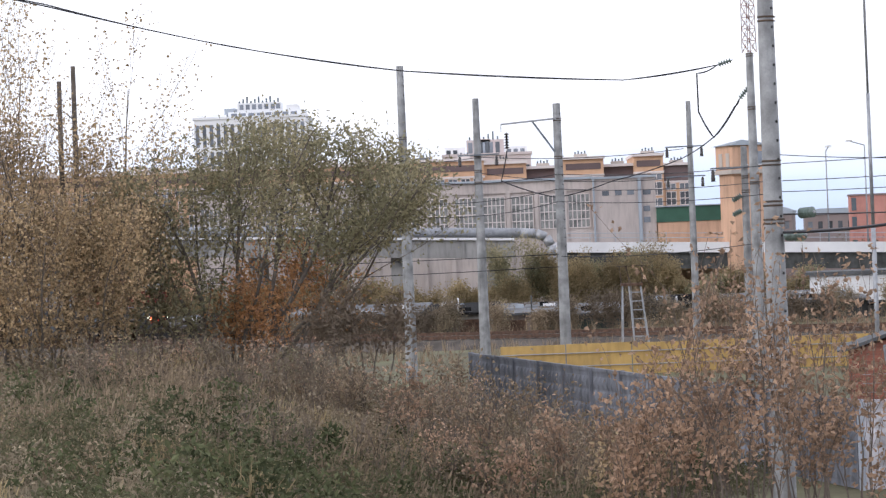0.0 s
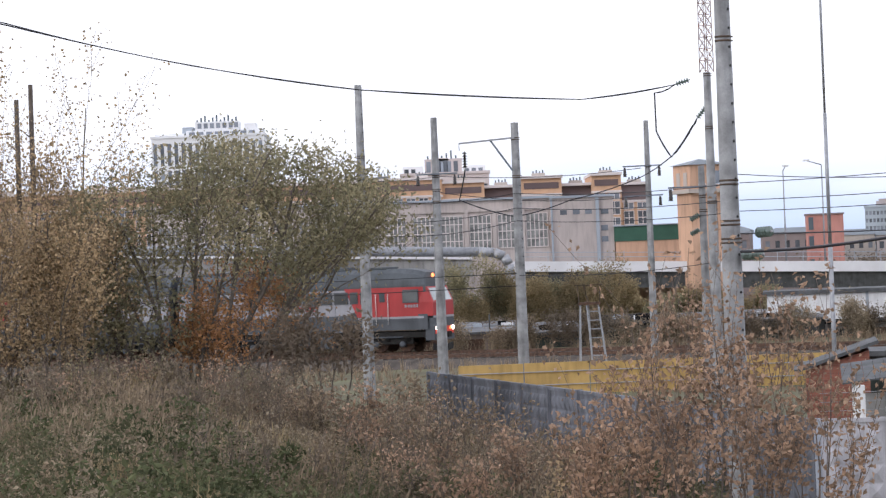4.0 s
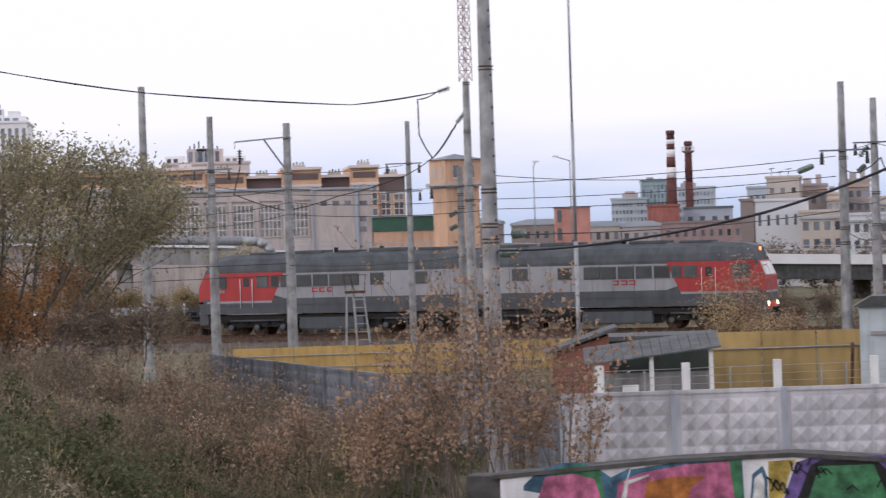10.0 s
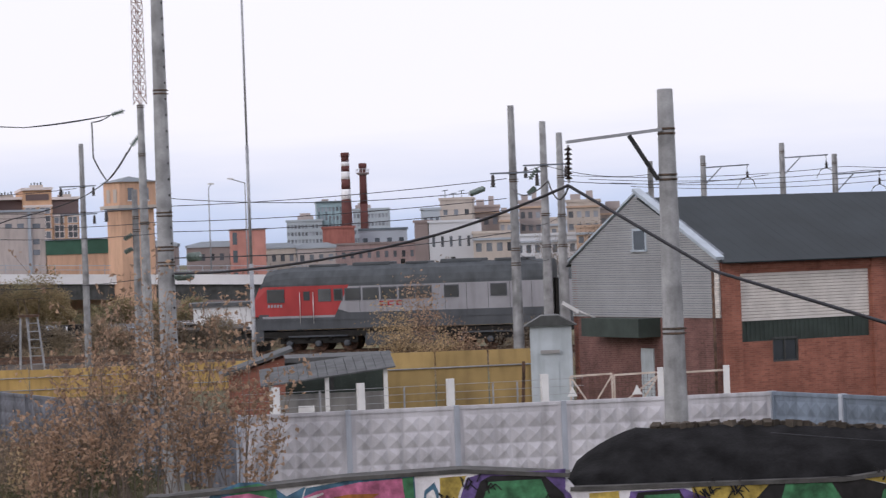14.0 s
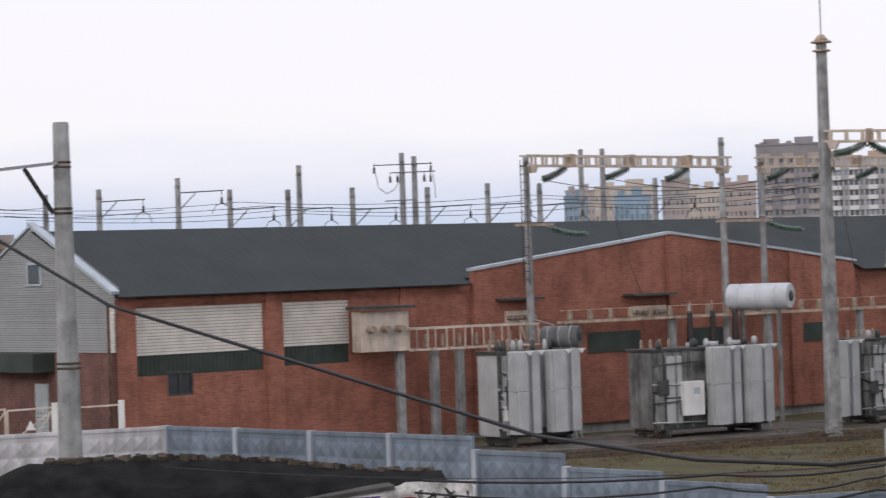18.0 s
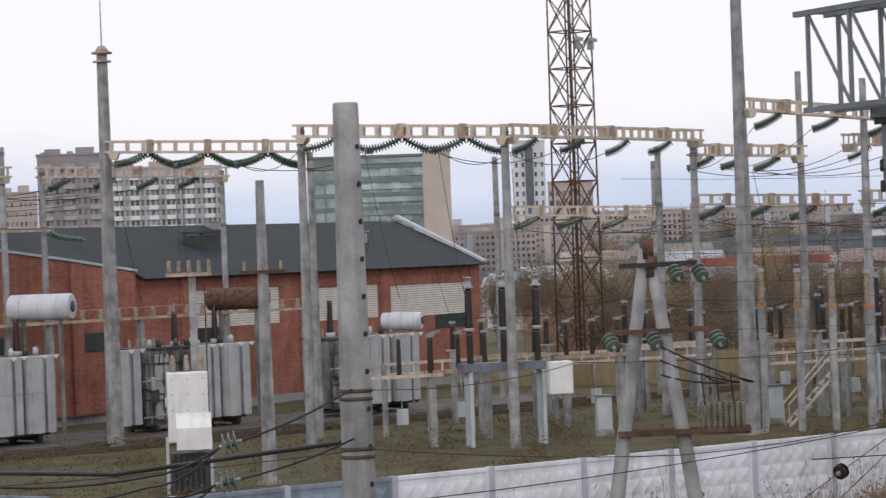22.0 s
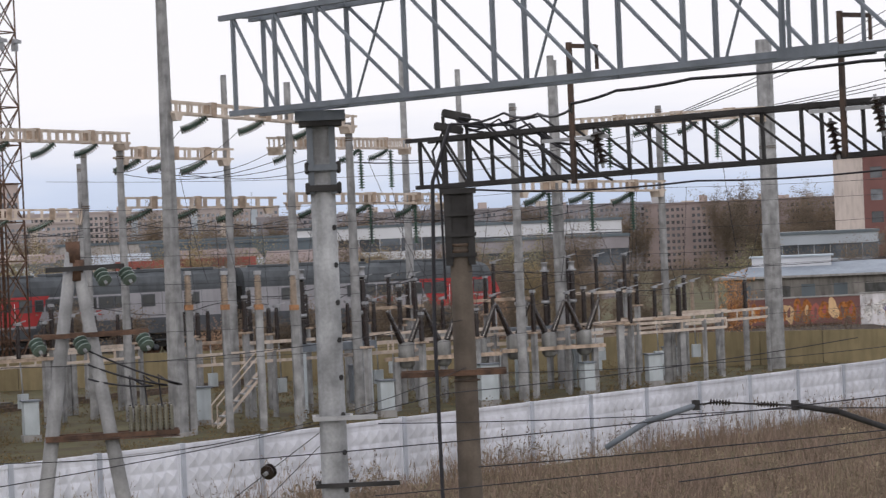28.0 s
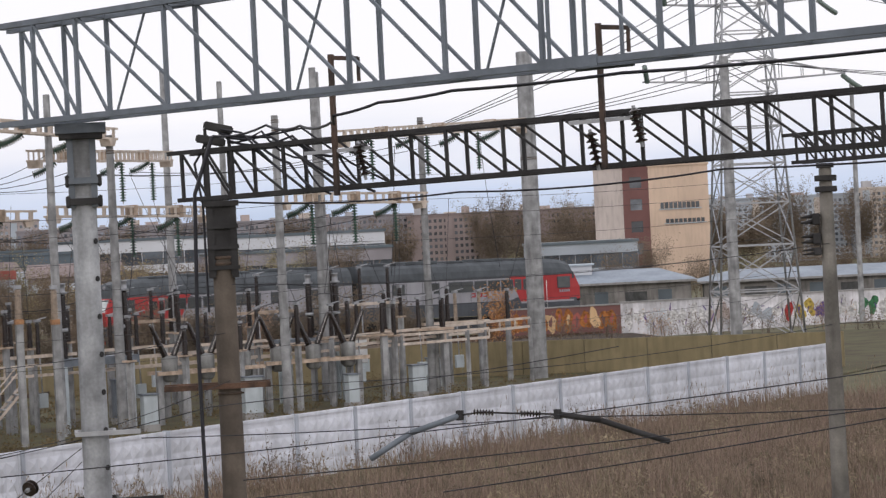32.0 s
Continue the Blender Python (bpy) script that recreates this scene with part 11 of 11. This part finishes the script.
# thickets along the line and behind the switchyard
def thicket(x, y, w, h, sd, m=LEAF_F, lab="autumn thicket with thin brown leaves", tips=9, size=0.085):
    rr = random.Random(sd)
    return plant("thicket", lab, "shrub", x, y, ground_z(x, y) - 0.1, [(rr.uniform(-w / 2, w / 2), rr.uniform(-0.8, 0.8), h * rr.uniform(0.7, 1.05), rr.uniform(-0.2, 0.2), 0, 0.04) for k in range(max(4, int(w * 1.2)))], m, size, tips, sd, bark=TWIG, jitter=0.32, level=1, spread=0.8, kids=5, group="thickets", segs=7)


for i, (x, y, w, h, m) in enumerate(((26.2, 116.5, 2.0, 2.8, LEAF_Y), (28.2, 117.5, 2.6, 2.6, LEAF_B), (30.6, 118.5, 2.6, 2.6, LEAF_F), (25.0, 118, 1.2, 3.6, LEAF_Y), (27.3, 121.5, 0.8, 4.4, LEAF_B))):
    thicket(x, y, w, h, 300 + i, m, "yellow-brown thicket beside the tracks", 5, 0.075)
for i in range(9):
    s = -40 + i * 14 + rg0.uniform(-3, 3)
    p = track_point(s, 26 + rg0.uniform(-2, 3))
    thicket(p.x, p.y, 7, 1.9 + rg0.uniform(-0.4, 0.5), 320 + i, LEAF_F, "low brown thicket under the elevated road", 9, 0.075)
for i in range(9):
    thicket(-26 + i * 3.4, 219 + 2 * (i % 2), 5, 2.9 + rg0.uniform(-0.6, 0.6), 350 + i, LEAF_OL, "olive-brown thicket under the elevated road", 16, 0.11)
for i in range(15):
    thicket(4.2 + i * 1.7, 216 + 1.5 * (i % 3), 3.8, 4.6 + 0.7 * math.sin(i * 1.3) if 0 < i < 7 else 2.7, 335 + i, (LEAF_OL, LEAF_G, LEAF_OL, LEAF_OL)[i % 4], "olive-brown thicket before the elevated road", 26, 0.10)
for i in range(16):
    az = 44.5 + i * 0.95
    d = 163 + 6 * math.sin(i * 1.7)
    p = polar(az, d)
    thicket(p.x, p.y, 4.5, 2.6 + 1.4 * rg0.random(), 360 + i, LEAF_F if i % 6 else LEAF_B, "thinly leaved brown thicket behind the switchyard", 12, 0.075)
for i in range(12):
    p = polar(60.6 + i * 0.8, 170 + 3 * math.sin(i * 2.2))
    thicket(p.x, p.y, 3.6, 1.1 + 0.9 * rg0.random(), 385 + i, LEAF_F if i % 5 else LEAF_B, "low bare scrub before a graffiti wall", 1, 0.065)
thicket(polar(61.3, 172).x, polar(61.3, 172).y, 1.6, 3.6, 399, LEAF_O, "slender sapling with orange autumn leaves", 4, 0.09)
for i in range(17):
    thicket(-36 + i * 4.6, 189.6 - 0.25 * i, 5.5, 2.1 + rg0.uniform(-0.4, 0.4), 700 + i, (STALK_R, LEAF_F, GRASS_D)[i % 3], "dry brown weeds before the garages", 12, 0.075)
for i in range(22):
    p = polar(44.2 + i * 0.62, 184 + 5 * math.sin(i * 1.9))
    thicket(p.x, p.y, 4.5, 4.2 + 1.8 * rg0.random() + 0.8 * math.sin(i * 0.9), 560 + i, (LEAF_F, LEAF_F, LEAF_OL)[i % 3], "bare olive-brown trees behind the switchyard", 14, 0.075)
for i in range(30):
    az = 40.5 + i * 1.05
    p = polar(az, (205 if az < 58 else 238) + 8 * math.sin(i * 2.1))
    thicket(p.x, p.y, 8, (4.6 if az < 58 else 3.2) + 2.0 * rg0.random(), 400 + i, LEAF_F if i % 5 else LEAF_G, "brown autumn trees beyond the railway", 13 if az < 58 else 6, 0.075)
for i in range(8):
    p = polar(9.0 + i * 1.3, 246 + 6 * math.sin(i))
    thicket(p.x, p.y, 6, 4.6, 450 + i, LEAF_F, "bare brown trees before the town", 6, 0.14)
for i in range(7):
    p = polar(15.4 + i * 0.62, 262 + 5 * math.sin(i * 2))
    thicket(p.x, p.y, 4, 6.6 + rg0.random(), 520 + i, LEAF_F, "bare trees before the apartment blocks", 5, 0.09)
for i in range(30):
    p = polar(46 + i * 0.9, 395 + 40 * math.sin(i * 1.3))
    thicket(p.x, p.y, 16, 8.0 + 2 * math.sin(i * 2.7), 470 + i, LEAF_F, "distant belt of bare trees", 10, 0.13)


def blades(name, label, material, count, seed, where, h0, h1, w, lean=0.35, plume=0.0, tuft=9, wide=0.16):
    """Grass, reeds or stalks in tufts: bent blades that lean out from a common foot, where where() allows them."""
    rg = np.random.default_rng(seed)
    V, F = [], []
    tries = 0
    while len(F) < count * 2 and tries < count * 2:
        tries += 1
        p = where(rg)
        if p is None:
            continue
        x0, y0, k = p
        z = ground_z(x0, y0) - 0.03
        size = k * rg.uniform(0.65, 1.25)
        for i in range(max(1, int(tuft * rg.uniform(0.5, 1.5)))):
            a = rg.uniform(0, 6.28)
            c, s = math.cos(a), math.sin(a)
            o = rg.random() * wide
            x, y = x0 + c * o, y0 + s * o
            h = rg.uniform(h0, h1) * size
            b = abs(rg.normal(0, lean)) * h
            g = rg.uniform(0, 6.28)
            gx, gy = math.cos(g) * w, math.sin(g) * w
            mx, my, tx, ty = x + c * b * 0.35, y + s * b * 0.35, x + c * b, y + s * b
            zm, zt = z + h * 0.62, z + h * (1 - 0.35 * min(1, b / h))
            n = len(V)
            V += [(x - gx, y - gy, z), (x + gx, y + gy, z), (mx + gx * 0.7, my + gy * 0.7, zm), (mx - gx * 0.7, my - gy * 0.7, zm), (tx, ty, zt)]
            F += [(n, n + 1, n + 2, n + 3), (n + 3, n + 2, n + 4)]
            if plume and rg.random() < plume:
                n = len(V)
                u = rg.uniform(0.6, 1.3)
                V += [(tx - 0.02, ty, zt - 0.10 * u), (tx + 0.025 * u, ty + 0.01, zt - 0.02), (tx + 0.02 + c * 0.05, ty + s * 0.05, zt + 0.14 * u), (tx - 0.012, ty - 0.01, zt + 0.03)]
                F.append((n, n + 1, n + 2, n + 3))
    me = bpy.data.meshes.new(name)
    me.from_pydata(V, [], F)
    me.materials.append(material)
    return tagged(new(name, me), label, "grass", kind="stuff")


def sector(az0, az1, d0, d1, scale=0.25, cut=0.0, seed=0, fence=False):
    def pick(rg):
        az = rg.uniform(az0, az1)
        d = math.sqrt(rg.uniform(d0 * d0, d1 * d1))
        x, y = d * math.sin(radians(az)), d * math.cos(radians(az))
        if fence and y > 46.6 - 0.1157 * (x - 43):
            return None
        k = noise.noise(Vector((x * scale, y * scale * 0.6, seed)))
        if k < cut + rg.normal(0, 0.15):
            return None
        return x, y, 1.0 + 0.5 * k
    return pick


blades("dry_grass", "tufted dry straw-coloured grass on the slope", GRASS_B, 12000, 1, sector(-13, 4.0, 52, 101, 0.28, 0.12, 1), 0.25, 0.7, 0.016, 0.8, 0, 12, 0.3)
blades("dry_grass", "matted grey-brown dead grass on the slope", GRASS_D, 60000, 11, sector(-13, 5.8, 38, 101, 0.5, -0.6, 3), 0.12, 0.42, 0.018, 1.2, 0, 11, 0.35)
blades("green_grass", "dull green grass and weeds on the slope", GRASS_G, 40000, 2, sector(-13, 5.5, 38, 82, 0.2, 0.02, 5), 0.15, 0.45, 0.02, 1.0, 0, 12, 0.3)
blades("weed_stalks", "reddish dry weed stalks on the slope", STALK_R, 11000, 3, sector(-12, 3.0, 62, 104, 0.22, 0.0, 9), 0.35, 1.0, 0.009, 0.4, 0.6, 5, 0.3)
blades("green_grass", "green weeds under the maple saplings", GRASS_G, 12000, 4, sector(1, 8.5, 40, 62, 0.3, -0.1, 12), 0.25, 0.7, 0.015, 0.5)
blades("reed_bed", "dense dry brown reeds before the fence", REED, 52000, 5, sector(50, 74, 34, 104, 0.2, -0.35, 15, True), 0.4, 1.0, 0.015, 0.6, 0.4, 7, 0.35)
blades("dead_grass", "matted pale dead grass among the reeds", GRASS_D, 26000, 15, sector(50, 74, 34, 104, 0.3, -0.2, 19, True), 0.3, 0.7, 0.014, 0.7, 0, 10, 0.25)
blades("reed_plumes", "thin reed stems with dark plumes by the fence", STALK_R, 1500, 6, lambda rg: (lambda x: (x, 46.2 - 0.1157 * (x - 43) - abs(rg.normal(0, 1.6)), 1.0 + 0.35 * noise.noise(Vector((x * 0.3, 2, 5)))))(rg.uniform(43, 103)), 0.7, 1.5, 0.009, 0.25, 0.9, 3, 0.5)
IN_YARD = lambda x, y: (x, y, 1.0) if y > 48.5 - 0.1157 * (x - 43) and (y - 92.4) < 0.2 * (x - 31.8) - 3 and noise.noise(Vector((x * 0.25, y * 0.25, 3))) > -0.25 else None
blades("yard_grass", "yellowing rough grass in the substation yard", YARD_G, 24000, 7, lambda rg: IN_YARD(rg.uniform(40, 118), rg.uniform(48, 100)), 0.1, 0.36, 0.014, 0.8)
blades("yard_grass", "dull green grass in the substation yard", YARD_G, 22000, 8, lambda rg: IN_YARD(rg.uniform(40, 118), rg.uniform(48, 100)), 0.08, 0.26, 0.014, 0.8)
blades("trackside_weeds", "brown weeds beside the railway", STALK_R, 16000, 9, lambda rg: (lambda s, o: (*track_point(s, o)[:2], 1.0))(rg.uniform(-60, 60), rg.choice([-1, 1]) * rg.uniform(9, 26)), 0.4, 1.1, 0.02, 0.35)


def weeds(name, label, material, mounds, leaves, size, seed, where, long=1.8):
    """Leafy weed mounds, uneven and low, strewn over the slope."""
    rg = np.random.default_rng(seed)
    pts = []
    while len(pts) < mounds * leaves:
        p = where(rg)
        if p is None:
            continue
        rx, h = rg.uniform(0.35, 1.1), rg.uniform(0.3, 1.1) * p[2]
        z = ground_z(p[0], p[1])
        for i in range(leaves):
            a, q = rg.uniform(0, 6.28), math.sqrt(rg.random())
            pts.append((p[0] + rx * q * math.cos(a), p[1] + rx * q * math.sin(a), z + h * (1 - q * q * 0.8) * rg.uniform(0.25, 1.05)))
    me = leaf_mesh(name, pts, size, material, seed, long)
    return tagged(new(name, me), label, "weeds", kind="stuff")


weeds("weed_mounds", "dark green nettle clumps on the slope", WEED_G, 170, 200, 0.075, 60, sector(-12, 5.5, 44, 84, 0.16, 0.03, 21), 2.2)
weeds("weed_mounds", "low dull green weed mounds on the slope", GRASS_G, 420, 190, 0.05, 61, sector(-13, 6.5, 40, 80, 0.2, 0.0, 5))
weeds("weed_mounds", "brown leafy weed mounds on the slope", GRASS_D, 300, 170, 0.05, 62, sector(-13, 4.0, 42, 100, 0.25, -0.1, 8))
weeds("weed_mounds", "russet withered weed mounds on the slope", STALK_R, 260, 150, 0.05, 63, sector(-9, 3.0, 55, 100, 0.25, 0.05, 11))
weeds("reed_litter", "tangled withered leaves among the reeds", GRASS_D, 300, 110, 0.05, 64, sector(50, 74, 34, 104, 0.2, -0.3, 16, True), 3.0)
weeds("yard_weeds", "brown and yellow weed mounds in the substation yard", YARD_G, 260, 90, 0.05, 65, lambda rg: IN_YARD(rg.uniform(40, 110), rg.uniform(48, 88)))
weeds("yard_weeds", "dull green weed mounds in the substation yard", YARD_G, 160, 90, 0.05, 66, lambda rg: IN_YARD(rg.uniform(40, 110), rg.uniform(48, 88)))
weeds("tall_weeds", "tall brown weeds at the foot of the trees", GRASS_D, 90, 170, 0.06, 67, lambda rg: (rg.uniform(-16.5, -1.0), rg.uniform(87, 92.5), 1.7), 2.4)
weeds("tall_weeds", "dull green undergrowth at the foot of the trees", LEAF_G, 60, 170, 0.06, 68, lambda rg: (rg.uniform(-16.5, -1.0), rg.uniform(88, 93), 1.6), 2.2)
blades("straw_clump", "tall pale straw grass clump on the slope", GRASS_B, 2600, 71, lambda rg: (lambda a, q: (-8.6 + 1.8 * q * math.cos(a), 90.0 + 3.0 * q * math.sin(a), 1.3))(rg.uniform(0, 6.28), math.sqrt(rg.random())), 0.5, 0.95, 0.012, 0.5)

motions()
